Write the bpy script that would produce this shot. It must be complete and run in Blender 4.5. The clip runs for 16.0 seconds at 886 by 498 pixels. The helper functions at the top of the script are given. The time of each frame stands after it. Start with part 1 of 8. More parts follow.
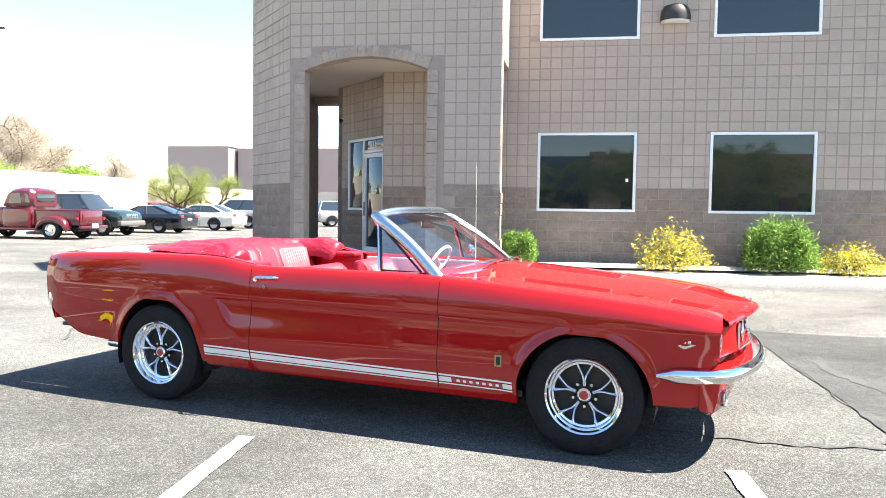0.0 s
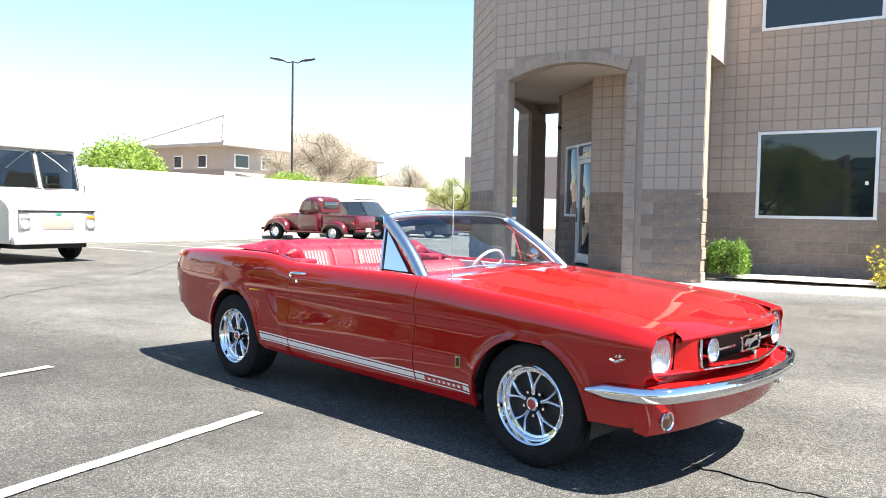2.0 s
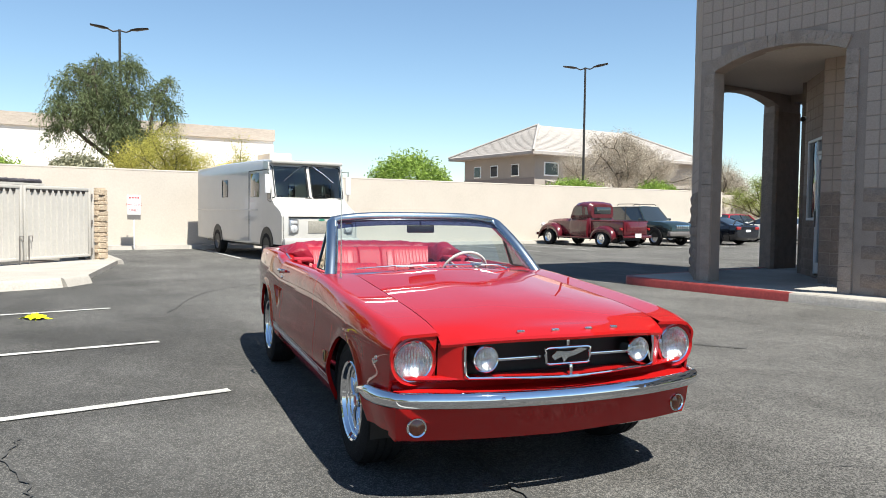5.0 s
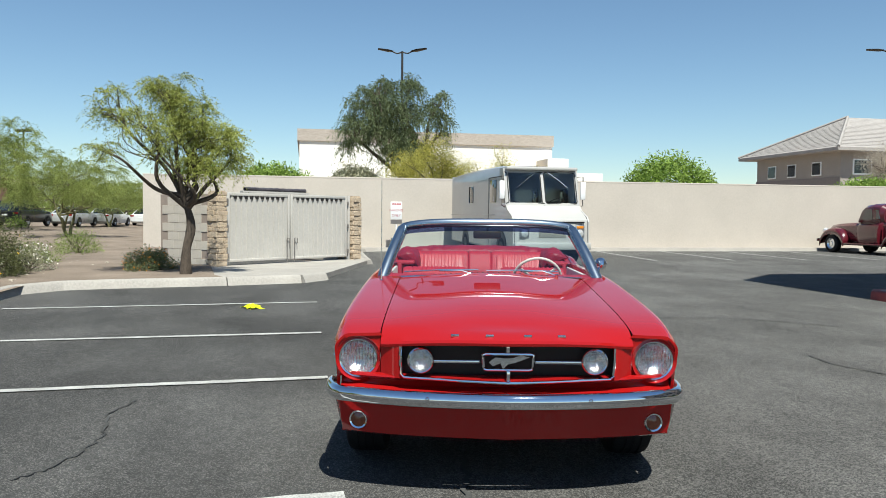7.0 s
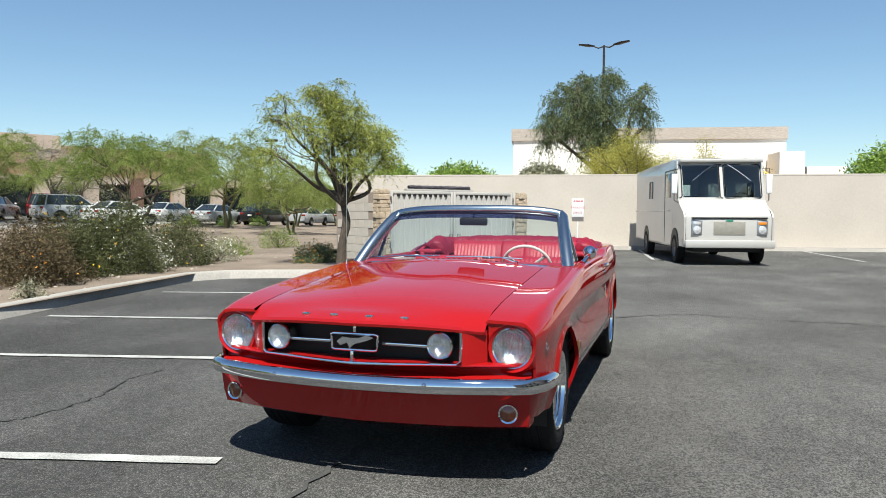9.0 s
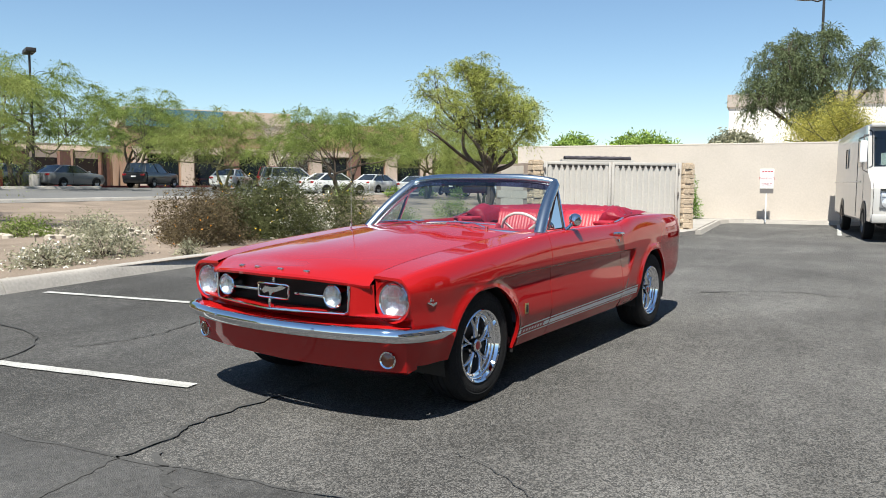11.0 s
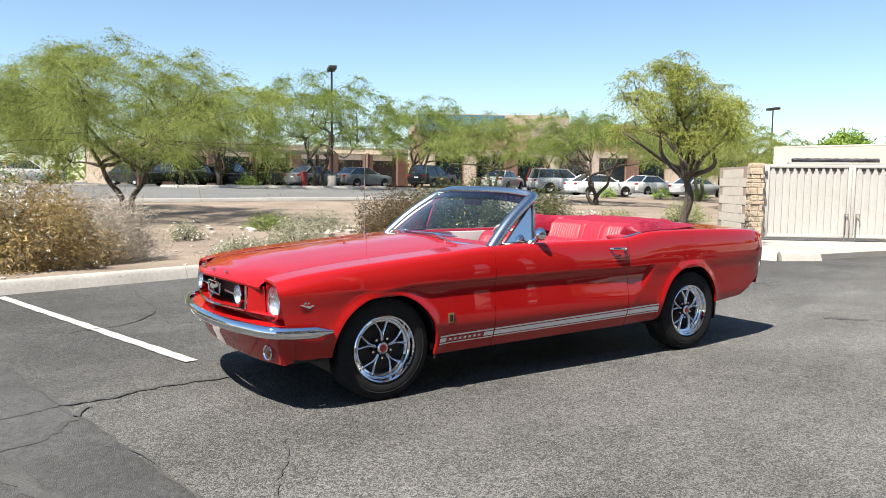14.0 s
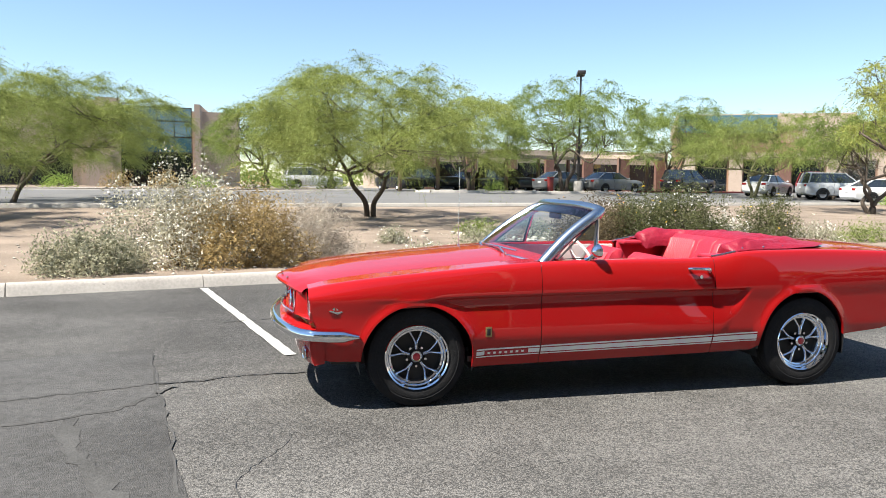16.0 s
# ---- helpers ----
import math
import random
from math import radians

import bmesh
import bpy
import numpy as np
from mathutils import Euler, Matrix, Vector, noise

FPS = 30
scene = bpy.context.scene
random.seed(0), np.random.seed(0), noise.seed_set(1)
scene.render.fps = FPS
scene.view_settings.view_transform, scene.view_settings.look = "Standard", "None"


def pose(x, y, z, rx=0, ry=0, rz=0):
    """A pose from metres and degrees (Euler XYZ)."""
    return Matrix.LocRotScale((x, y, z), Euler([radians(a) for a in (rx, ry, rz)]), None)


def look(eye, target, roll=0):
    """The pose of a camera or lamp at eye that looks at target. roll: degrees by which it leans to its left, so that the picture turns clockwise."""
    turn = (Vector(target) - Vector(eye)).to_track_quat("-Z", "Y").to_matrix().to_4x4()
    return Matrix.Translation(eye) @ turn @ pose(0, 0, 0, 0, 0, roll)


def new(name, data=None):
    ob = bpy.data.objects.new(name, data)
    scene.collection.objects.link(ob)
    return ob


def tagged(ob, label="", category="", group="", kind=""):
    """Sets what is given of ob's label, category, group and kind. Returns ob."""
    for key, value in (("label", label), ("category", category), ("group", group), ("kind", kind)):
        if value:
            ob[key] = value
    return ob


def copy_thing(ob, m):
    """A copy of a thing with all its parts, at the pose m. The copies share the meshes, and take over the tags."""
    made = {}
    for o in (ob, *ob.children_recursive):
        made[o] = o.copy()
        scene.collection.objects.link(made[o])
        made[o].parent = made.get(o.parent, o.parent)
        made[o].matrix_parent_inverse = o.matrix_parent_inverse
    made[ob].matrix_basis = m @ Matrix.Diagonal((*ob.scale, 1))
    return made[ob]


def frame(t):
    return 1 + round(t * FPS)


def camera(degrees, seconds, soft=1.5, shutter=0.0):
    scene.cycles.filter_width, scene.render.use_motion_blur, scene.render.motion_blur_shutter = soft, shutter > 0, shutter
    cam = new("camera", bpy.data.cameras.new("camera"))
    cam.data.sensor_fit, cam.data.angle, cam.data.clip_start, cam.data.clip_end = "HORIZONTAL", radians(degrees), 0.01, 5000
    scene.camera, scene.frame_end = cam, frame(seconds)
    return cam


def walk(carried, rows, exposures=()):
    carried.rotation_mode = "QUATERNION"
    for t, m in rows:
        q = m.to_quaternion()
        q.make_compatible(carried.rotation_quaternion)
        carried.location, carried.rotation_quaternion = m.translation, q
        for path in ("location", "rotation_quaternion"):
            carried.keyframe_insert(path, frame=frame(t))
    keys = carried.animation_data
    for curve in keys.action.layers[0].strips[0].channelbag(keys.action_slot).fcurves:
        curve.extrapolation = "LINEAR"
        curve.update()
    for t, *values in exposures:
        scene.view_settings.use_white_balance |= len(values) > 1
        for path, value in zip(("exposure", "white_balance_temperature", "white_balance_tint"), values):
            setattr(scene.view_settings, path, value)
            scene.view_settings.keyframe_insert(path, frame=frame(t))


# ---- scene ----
cam = camera(61.3, 16.0, 0.92)
PATH = [
    (0, (2.049, -4.606, 1.261), (1.336, -2.741, 1.155), 0.8),
    (0.5, (2.455, -4.424, 1.26), (1.556, -2.641, 1.155), 0.9),
    (1, (2.849, -4.234, 1.271), (1.77, -2.553, 1.166), 1.0),
    (1.5, (3.236, -4.032, 1.269), (1.998, -2.465, 1.169), 0.9),
    (2, (3.577, -3.779, 1.261), (2.207, -2.325, 1.163), 1.0),
    (2.5, (3.909, -3.516, 1.267), (2.428, -2.177, 1.169), 1.0),
    (3, (4.187, -3.205, 1.262), (2.609, -1.98, 1.165), 1.0),
    (3.2, (4.301, -3.06, 1.259), (2.686, -1.884, 1.162), 0.8),
    (5.3, (5.173, -1.558, 1.275), (3.275, -0.935, 1.182), 0.7),
    (5.5, (5.26, -1.425, 1.28), (3.336, -0.889, 1.188), 0.7),
    (6, (5.392, -1.057, 1.286), (3.421, -0.731, 1.193), 0.6),
    (6.5, (5.456, -0.664, 1.289), (3.463, -0.523, 1.199), 0.6),
    (7, (5.495, -0.269, 1.3), (3.497, -0.286, 1.209), 0.5),
    (7.5, (5.469, 0.134, 1.292), (3.478, -0.033, 1.201), 0.6),
    (8, (5.42, 0.562, 1.278), (3.448, 0.242, 1.189), 0.4),
    (8.5, (5.315, 0.986, 1.243), (3.374, 0.514, 1.154), 0.3),
    (9, (5.197, 1.406, 1.215), (3.297, 0.789, 1.121), 0.2),
    (9.5, (5.105, 1.82, 1.191), (3.253, 1.073, 1.086), 0.2),
    (10, (4.997, 2.195, 1.166), (3.204, 1.319, 1.036), 0.1),
    (10.2, (4.962, 2.34, 1.17), (3.197, 1.411, 1.028), 0.1),
    (12.3, (4.587, 3.794, 1.236), (3.152, 2.414, 1.053), 0.4),
    (12.5, (4.466, 3.901, 1.242), (3.059, 2.491, 1.058), 0.3),
    (13, (4.134, 4.168, 1.264), (2.81, 2.68, 1.078), 0.3),
    (13.5, (3.791, 4.392, 1.279), (2.572, 2.817, 1.095), 0.4),
    (14, (3.477, 4.657, 1.305), (2.392, 2.987, 1.127), 0.6),
    (14.5, (3.145, 4.888, 1.334), (2.202, 3.132, 1.16), 0.7),
    (15, (2.815, 5.049, 1.351), (2.04, 3.213, 1.177), 0.6),
    (15.5, (2.513, 5.168, 1.372), (1.923, 3.265, 1.196), 0.6),
    (16, (2.23, 5.263, 1.384), (1.79, 3.32, 1.21), 0.6),
]
# the path is given in the red car's own axes; SITE turns it so that the lot's kerb runs along x
SITE = pose(0, 0, 0, 0, 0, -11)
EXPOSURES = [(0.0, 2.64, 6800, 6), (1.0, 2.50, 6800, 6), (2.5, 2.10, 6750, 6), (3.0, 2.00, 6750, 5), (5.5, 0.98, 6500, 4), (7.0, 0.72, 6350, 1), (9.0, 0.86, 6400, 3), (10.0, 0.92, 6450, 4), (12.5, 1.15, 6600, 6), (16.0, 1.47, 6700, 7)]
walk(cam, [(t, SITE @ look(eye, target, roll)) for t, eye, target, roll in PATH], EXPOSURES)

# ---- world and sun ----
SUN_DIR = Vector((0.565, 0.055, 1.0)).normalized()
world = bpy.data.worlds.new("sky")
scene.world = world
world.use_nodes = True
_n = world.node_tree.nodes
_sky = _n.new("ShaderNodeTexSky")
_sky.sky_type = "NISHITA"
_sky.sun_disc = False
_sky.sun_elevation = math.asin(SUN_DIR.z)
_sky.sun_rotation = math.atan2(SUN_DIR.x, SUN_DIR.y)
_sky.air_density, _sky.dust_density, _sky.ozone_density = 1.0, 0.05, 3.6
_n["Background"].inputs["Strength"].default_value = 0.073
world.node_tree.links.new(_sky.outputs[0], _n["Background"].inputs["Color"])
_sun = bpy.data.lights.new("sun", "SUN")
_sun.energy, _sun.angle, _sun.color = 5.0, radians(0.53), (1.0, 0.95, 0.88)
sun = new("sun", _sun)
sun.rotation_mode = "QUATERNION"
sun.rotation_quaternion = SUN_DIR.to_track_quat("Z", "Y")
sun.location = SUN_DIR * 60


# ---- materials ----
def mat(name, color, rough=0.6, metal=0.0, var=0.12, scale=6.0, fine=60.0, bump=0.0, bump_scale=80.0, coat=0.0,
        spread=0.0, tint=None, trans=0.0, ior=1.45, island=0.0, objvar=0.0, spec=0.5, stretch=(1, 1, 1)):
    """A principled surface whose colour varies at two scales, with fine relief."""
    m = bpy.data.materials.new(name)
    m.use_nodes = True
    nt = m.node_tree
    p = nt.nodes["Principled BSDF"]
    p.inputs["Roughness"].default_value = rough
    p.inputs["Metallic"].default_value = metal
    p.inputs["IOR"].default_value = ior
    p.inputs["Specular IOR Level"].default_value = min(spec, 0.12) if rough >= 0.75 else spec
    p.inputs["Coat Weight"].default_value = coat
    p.inputs["Coat Roughness"].default_value = 0.04
    p.inputs["Transmission Weight"].default_value = trans
    m.diffuse_color = (*color, 1)
    L = nt.links.new
    tc = nt.nodes.new("ShaderNodeTexCoord")
    mp = nt.nodes.new("ShaderNodeMapping")
    mp.inputs["Scale"].default_value = stretch
    L(tc.outputs["Object"], mp.inputs["Vector"])
    vec = mp.outputs["Vector"]
    if var > 0 or tint:
        n1 = nt.nodes.new("ShaderNodeTexNoise")
        n1.inputs["Scale"].default_value, n1.inputs["Detail"].default_value = scale, 6
        n2 = nt.nodes.new("ShaderNodeTexNoise")
        n2.inputs["Scale"].default_value, n2.inputs["Detail"].default_value = fine, 3
        L(vec, n1.inputs["Vector"])
        L(vec, n2.inputs["Vector"])
        add = nt.nodes.new("ShaderNodeMath")
        add.operation = "ADD"
        L(n1.outputs["Fac"], add.inputs[0])
        L(n2.outputs["Fac"], add.inputs[1])
        last = add.outputs[0]
        if island or objvar:
            src = nt.nodes.new("ShaderNodeNewGeometry").outputs["Random Per Island"] if island else nt.nodes.new("ShaderNodeObjectInfo").outputs["Random"]
            ma = nt.nodes.new("ShaderNodeMath")
            ma.operation = "MULTIPLY_ADD"
            ma.inputs[1].default_value = island or objvar
            L(src, ma.inputs[0])
            L(last, ma.inputs[2])
            sub = nt.nodes.new("ShaderNodeMath")
            sub.operation = "SUBTRACT"
            sub.inputs[1].default_value = (island or objvar) / 2
            L(ma.outputs[0], sub.inputs[0])
            last = sub.outputs[0]
        mr = nt.nodes.new("ShaderNodeMapRange")
        mr.inputs["From Min"].default_value, mr.inputs["From Max"].default_value = 0.65, 1.35
        L(last, mr.inputs["Value"])
        mix = nt.nodes.new("ShaderNodeMix")
        mix.data_type = "RGBA"
        a = [max(0, c * (1 - var)) for c in color]
        b = list(tint) if tint else [min(1, c * (1 + var)) for c in color]
        mix.inputs["A"].default_value, mix.inputs["B"].default_value = (*a, 1), (*b, 1)
        L(mr.outputs["Result"], mix.inputs["Factor"])
        L(mix.outputs["Result"], p.inputs["Base Color"])
        if spread:
            rr = nt.nodes.new("ShaderNodeMapRange")
            rr.inputs["To Min"].default_value, rr.inputs["To Max"].default_value = max(0, rough - spread), min(1, rough + spread)
            L(n1.outputs["Fac"], rr.inputs["Value"])
            L(rr.outputs["Result"], p.inputs["Roughness"])
    else:
        p.inputs["Base Color"].default_value = (*color, 1)
    if bump:
        nb = nt.nodes.new("ShaderNodeTexNoise")
        nb.inputs["Scale"].default_value, nb.inputs["Detail"].default_value = bump_scale, 5
        L(vec, nb.inputs["Vector"])
        bn = nt.nodes.new("ShaderNodeBump")
        bn.inputs["Strength"].default_value, bn.inputs["Distance"].default_value = bump, 0.02
        L(nb.outputs["Fac"], bn.inputs["Height"])
        L(bn.outputs["Normal"], p.inputs["Normal"])
    return m


def glass_mat(name, color=(0.85, 0.93, 0.92), rough=0.0, alpha=0.25):
    """Thin clear glass: mostly clear, with its mirror gloss."""
    m = bpy.data.materials.new(name)
    m.use_nodes = True
    nt = m.node_tree
    out = nt.nodes["Material Output"]
    nt.nodes.remove(nt.nodes["Principled BSDF"])
    tr = nt.nodes.new("ShaderNodeBsdfTransparent")
    tr.inputs["Color"].default_value = (*color, 1)
    gl = nt.nodes.new("ShaderNodeBsdfGlossy")
    gl.inputs["Roughness"].default_value = rough
    fr = nt.nodes.new("ShaderNodeFresnel")
    fr.inputs["IOR"].default_value = 1.5
    mx = nt.nodes.new("ShaderNodeMixShader")
    nt.links.new(fr.outputs[0], mx.inputs[0])
    nt.links.new(tr.outputs[0], mx.inputs[1])
    nt.links.new(gl.outputs[0], mx.inputs[2])
    nt.links.new(mx.outputs[0], out.inputs["Surface"])
    return m


def asphalt_mat(name, base_col, chip_col, dense, scale=95, rough=0.85, worn=0.2):
    """Asphalt: dark binder with pale stone chips of two sizes. dense: how many chips show; worn: how many more show in the aisle, where traffic has worn the binder away."""
    m = mat(name, base_col, rough, var=0.35, scale=0.35, fine=30, bump=0.0)
    nt = m.node_tree
    p = nt.nodes["Principled BSDF"]
    base = p.inputs["Base Color"].links[0].from_socket
    tc = nt.nodes.new("ShaderNodeTexCoord")
    L = nt.links.new
    # wear grows from the bays out to the aisle, with an uneven border
    sx = nt.nodes.new("ShaderNodeSeparateXYZ")
    L(tc.outputs["Object"], sx.inputs[0])
    wn = nt.nodes.new("ShaderNodeTexNoise")
    wn.inputs["Scale"].default_value, wn.inputs["Detail"].default_value = 0.6, 6
    L(tc.outputs["Object"], wn.inputs["Vector"])
    wa = nt.nodes.new("ShaderNodeMath")
    wa.operation = "MULTIPLY_ADD"
    wa.inputs[1].default_value = 3.0
    L(wn.outputs["Fac"], wa.inputs[0])
    L(sx.outputs["Y"], wa.inputs[2])
    wr = nt.nodes.new("ShaderNodeMapRange")
    wr.inputs["From Min"].default_value, wr.inputs["From Max"].default_value = 0.3, 2.6
    wr.inputs["To Max"].default_value = worn
    L(wa.outputs[0], wr.inputs["Value"])
    last = base
    height = None
    for k, sc in enumerate((scale, scale * 0.55)):
        vo = nt.nodes.new("ShaderNodeTexVoronoi")
        vo.inputs["Scale"].default_value = sc
        L(tc.outputs["Object"], vo.inputs["Vector"])
        sep = nt.nodes.new("ShaderNodeSeparateColor")
        L(vo.outputs["Color"], sep.inputs[0])
        big = nt.nodes.new("ShaderNodeTexNoise")
        big.inputs["Scale"].default_value, big.inputs["Detail"].default_value = 0.8 + k, 5
        L(tc.outputs["Object"], big.inputs["Vector"])
        ad = nt.nodes.new("ShaderNodeMath")
        ad.operation = "MULTIPLY_ADD"
        ad.inputs[1].default_value = 0.35
        L(big.outputs["Fac"], ad.inputs[0])
        L(sep.outputs[k], ad.inputs[2])
        ww = nt.nodes.new("ShaderNodeMath")
        ww.operation = "ADD"
        L(ad.outputs[0], ww.inputs[0])
        L(wr.outputs["Result"], ww.inputs[1])
        cr = nt.nodes.new("ShaderNodeMapRange")
        lo = 1.17 - dense * (1.0 if k == 0 else 0.35)
        cr.inputs["From Min"].default_value, cr.inputs["From Max"].default_value = lo, lo + 0.42
        L(ww.outputs[0], cr.inputs["Value"])
        mix = nt.nodes.new("ShaderNodeMix")
        mix.data_type = "RGBA"
        mix.inputs["B"].default_value = (*chip_col, 1)
        L(cr.outputs["Result"], mix.inputs["Factor"])
        L(last, mix.inputs["A"])
        last = mix.outputs["Result"]
        if k == 0:
            height = vo.outputs["Distance"]
    # oil, dust and tyre blotches: broad drifts and smaller stains
    for sc, lo, hi, st in ((0.45, 0.78, 1.16, (1, 1, 1)), (1.7, 0.86, 1.10, (0.35, 1, 1)), (9.0, 0.90, 1.08, (1, 1, 1))):
        mp = nt.nodes.new("ShaderNodeMapping")
        mp.inputs["Scale"].default_value = st
        L(tc.outputs["Object"], mp.inputs["Vector"])
        bl = nt.nodes.new("ShaderNodeTexNoise")
        bl.inputs["Scale"].default_value, bl.inputs["Detail"].default_value, bl.inputs["Distortion"].default_value = sc, 7, 0.6
        L(mp.outputs["Vector"], bl.inputs["Vector"])
        br = nt.nodes.new("ShaderNodeMapRange")
        br.inputs["From Min"].default_value, br.inputs["From Max"].default_value = 0.33, 0.67
        br.inputs["To Min"].default_value, br.inputs["To Max"].default_value = lo, hi
        L(bl.outputs["Fac"], br.inputs["Value"])
        mu = nt.nodes.new("ShaderNodeVectorMath")
        mu.operation = "SCALE"
        L(last, mu.inputs[0])
        L(br.outputs["Result"], mu.inputs["Scale"])
        last = mu.outputs["Vector"]
    L(last, p.inputs["Base Color"])
    bn = nt.nodes.new("ShaderNodeBump")
    bn.invert = True
    bn.inputs["Strength"].default_value, bn.inputs["Distance"].default_value = 0.9, 0.006
    L(height, bn.inputs["Height"])
    L(bn.outputs["Normal"], p.inputs["Normal"])
    return m


ASPHALT = asphalt_mat("chip_asphalt", (0.058, 0.057, 0.056), (0.178, 0.170, 0.161), 0.37, 165)
ROAD = mat("road_asphalt", (0.125, 0.124, 0.123), 0.9, var=0.15, scale=0.5, fine=20, bump=0.3)
PATCH = asphalt_mat("sealed_asphalt", (0.062, 0.061, 0.061), (0.118, 0.114, 0.109), 0.32, 190, 0.85, 0.0)
CRACK = mat("crack_sealant", (0.064, 0.063, 0.062), 0.9, var=0.3, scale=3, fine=60, bump=0.4)
PAINT_LINE = mat("line_paint", (0.36, 0.355, 0.34), 0.8, var=0.5, scale=3, fine=90, bump=0.3)
CONCRETE = mat("concrete", (0.325, 0.302, 0.275), 0.85, var=0.18, scale=1.5, fine=30, bump=0.3)
REDPAINT = mat("red_kerb_paint", (0.20, 0.028, 0.026), 0.6, var=0.3, scale=3, fine=30, bump=0.2)
DIRT = mat("desert_gravel", (0.20, 0.160, 0.128), 0.95, var=0.4, scale=0.8, fine=55, bump=0.8, bump_scale=45)
FAR = mat("far_ground", (0.32, 0.265, 0.21), 0.95, var=0.25, scale=0.05, fine=1.5)
STUCCO = mat("cream_stucco", (0.49, 0.437, 0.385), 0.9, var=0.08, scale=0.7, fine=25, bump=0.35, bump_scale=60)
STUCCO_W = mat("white_stucco", (0.74, 0.70, 0.66), 0.9, var=0.06, scale=0.4, fine=10)
BLOCK = mat("tan_block", (0.40, 0.325, 0.275), 0.9, var=0.12, scale=2.5, fine=55, bump=0.35, bump_scale=90, objvar=0.18)
BLOCK_J = mat("tan_block_field", (0.40, 0.325, 0.275), 0.9, var=0.12, scale=2.5, fine=55, bump=0.35, bump_scale=90, island=0.18)
SPLIT = mat("split_face_block", (0.255, 0.20, 0.165), 0.95, var=0.22, scale=7, fine=45, bump=1.0, bump_scale=22, objvar=0.25)
SPLIT_J = mat("split_face_field", (0.255, 0.20, 0.165), 0.95, var=0.22, scale=7, fine=45, bump=1.0, bump_scale=22, island=0.25)
MORTAR = mat("mortar", (0.30, 0.245, 0.21), 0.95, var=0.15)
RING = mat("rough_arch_block", (0.335, 0.27, 0.225), 0.95, var=0.2, scale=7, fine=45, bump=1.0, bump_scale=22, objvar=0.2)
WHITE_FRAME = mat("white_aluminium", (0.75, 0.75, 0.76), 0.45, var=0.04)
DARK_GLASS = mat("tinted_glass", (0.008, 0.012, 0.016), 0.02, var=0.0, spec=0.5, ior=1.6)
GREY_METAL = mat("grey_metal", (0.22, 0.20, 0.19), 0.5, metal=0.6, var=0.1)
DARK_METAL = mat("dark_bronze", (0.045, 0.04, 0.038), 0.5, metal=0.5, var=0.15)
GATE_STEEL = mat("gate_steel", (0.435, 0.412, 0.385), 0.55, var=0.08, scale=1.5, fine=20)
STONE = mat("pier_stone", (0.47, 0.375, 0.28), 0.95, var=0.25, scale=9, fine=40, bump=0.9, bump_scale=30, island=0.35)
BARK = mat("bark", (0.09, 0.072, 0.058), 0.95, var=0.35, scale=14, fine=60, bump=0.9, bump_scale=35, stretch=(1, 1, 0.25))
BARK_G = mat("green_bark", (0.14, 0.13, 0.07), 0.9, var=0.3, scale=14, fine=60, bump=0.6, bump_scale=35)


def leaf_mat(name, color, tint, var=0.35):
    m = mat(name, color, 0.6, var=var, tint=tint, scale=1.2, fine=9, island=0.45, spec=0.2)
    p = m.node_tree.nodes["Principled BSDF"]
    tl = m.node_tree.nodes.new("ShaderNodeBsdfTranslucent")
    mx = m.node_tree.nodes.new("ShaderNodeMixShader")
    mx.inputs[0].default_value = 0.36
    src = p.inputs["Base Color"].links[0].from_socket
    m.node_tree.links.new(src, tl.inputs["Color"])
    m.node_tree.links.new(p.outputs[0], mx.inputs[1])
    m.node_tree.links.new(tl.outputs[0], mx.inputs[2])
    m.node_tree.links.new(mx.outputs[0], m.node_tree.nodes["Material Output"].inputs["Surface"])
    return m


LEAF_PV = leaf_mat("palo_verde_leaf", (0.165, 0.205, 0.048), (0.335, 0.385, 0.115))
LEAF_ACACIA = leaf_mat("acacia_leaf", (0.22, 0.245, 0.055), (0.45, 0.48, 0.13))
LEAF_OLIVE = leaf_mat("olive_leaf", (0.13, 0.185, 0.04), (0.28, 0.345, 0.095))
LEAF_DARK = leaf_mat("dark_leaf", (0.085, 0.115, 0.05), (0.21, 0.245, 0.125))
LEAF_BRIGHT = leaf_mat("bright_leaf", (0.16, 0.27, 0.045), (0.38, 0.50, 0.12))
LEAF_CLIP = leaf_mat("clipped_leaf", (0.09, 0.17, 0.035), (0.24, 0.38, 0.08))
LEAF_BUSH = leaf_mat("woody_bush_leaf", (0.055, 0.068, 0.028), (0.17, 0.18, 0.075))
LEAF_RUST = leaf_mat("reddish_bush_leaf", (0.070, 0.052, 0.030), (0.19, 0.145, 0.08))
LEAF_CREAM = leaf_mat("cream_seed_leaf", (0.27, 0.255, 0.165), (0.60, 0.56, 0.43))
LEAF_YEL = leaf_mat("yellow_leaf", (0.30, 0.29, 0.05), (0.52, 0.48, 0.12))
LEAF_GREY = leaf_mat("grey_leaf", (0.21, 0.215, 0.125), (0.48, 0.46, 0.33))
LEAF_DRY = leaf_mat("dry_twigs", (0.26, 0.18, 0.07), (0.50, 0.37, 0.17))
LEAF_STRAW = leaf_mat("straw", (0.36, 0.30, 0.23), (0.62, 0.55, 0.46))
FLOWER_Y = mat("yellow_flower", (0.75, 0.48, 0.02), 0.6, var=0.2)
FLOWER_W = mat("white_flower", (0.72, 0.70, 0.62), 0.7, var=0.1)
FLOWER_R = mat("rust_flower", (0.48, 0.20, 0.02), 0.6, var=0.3)


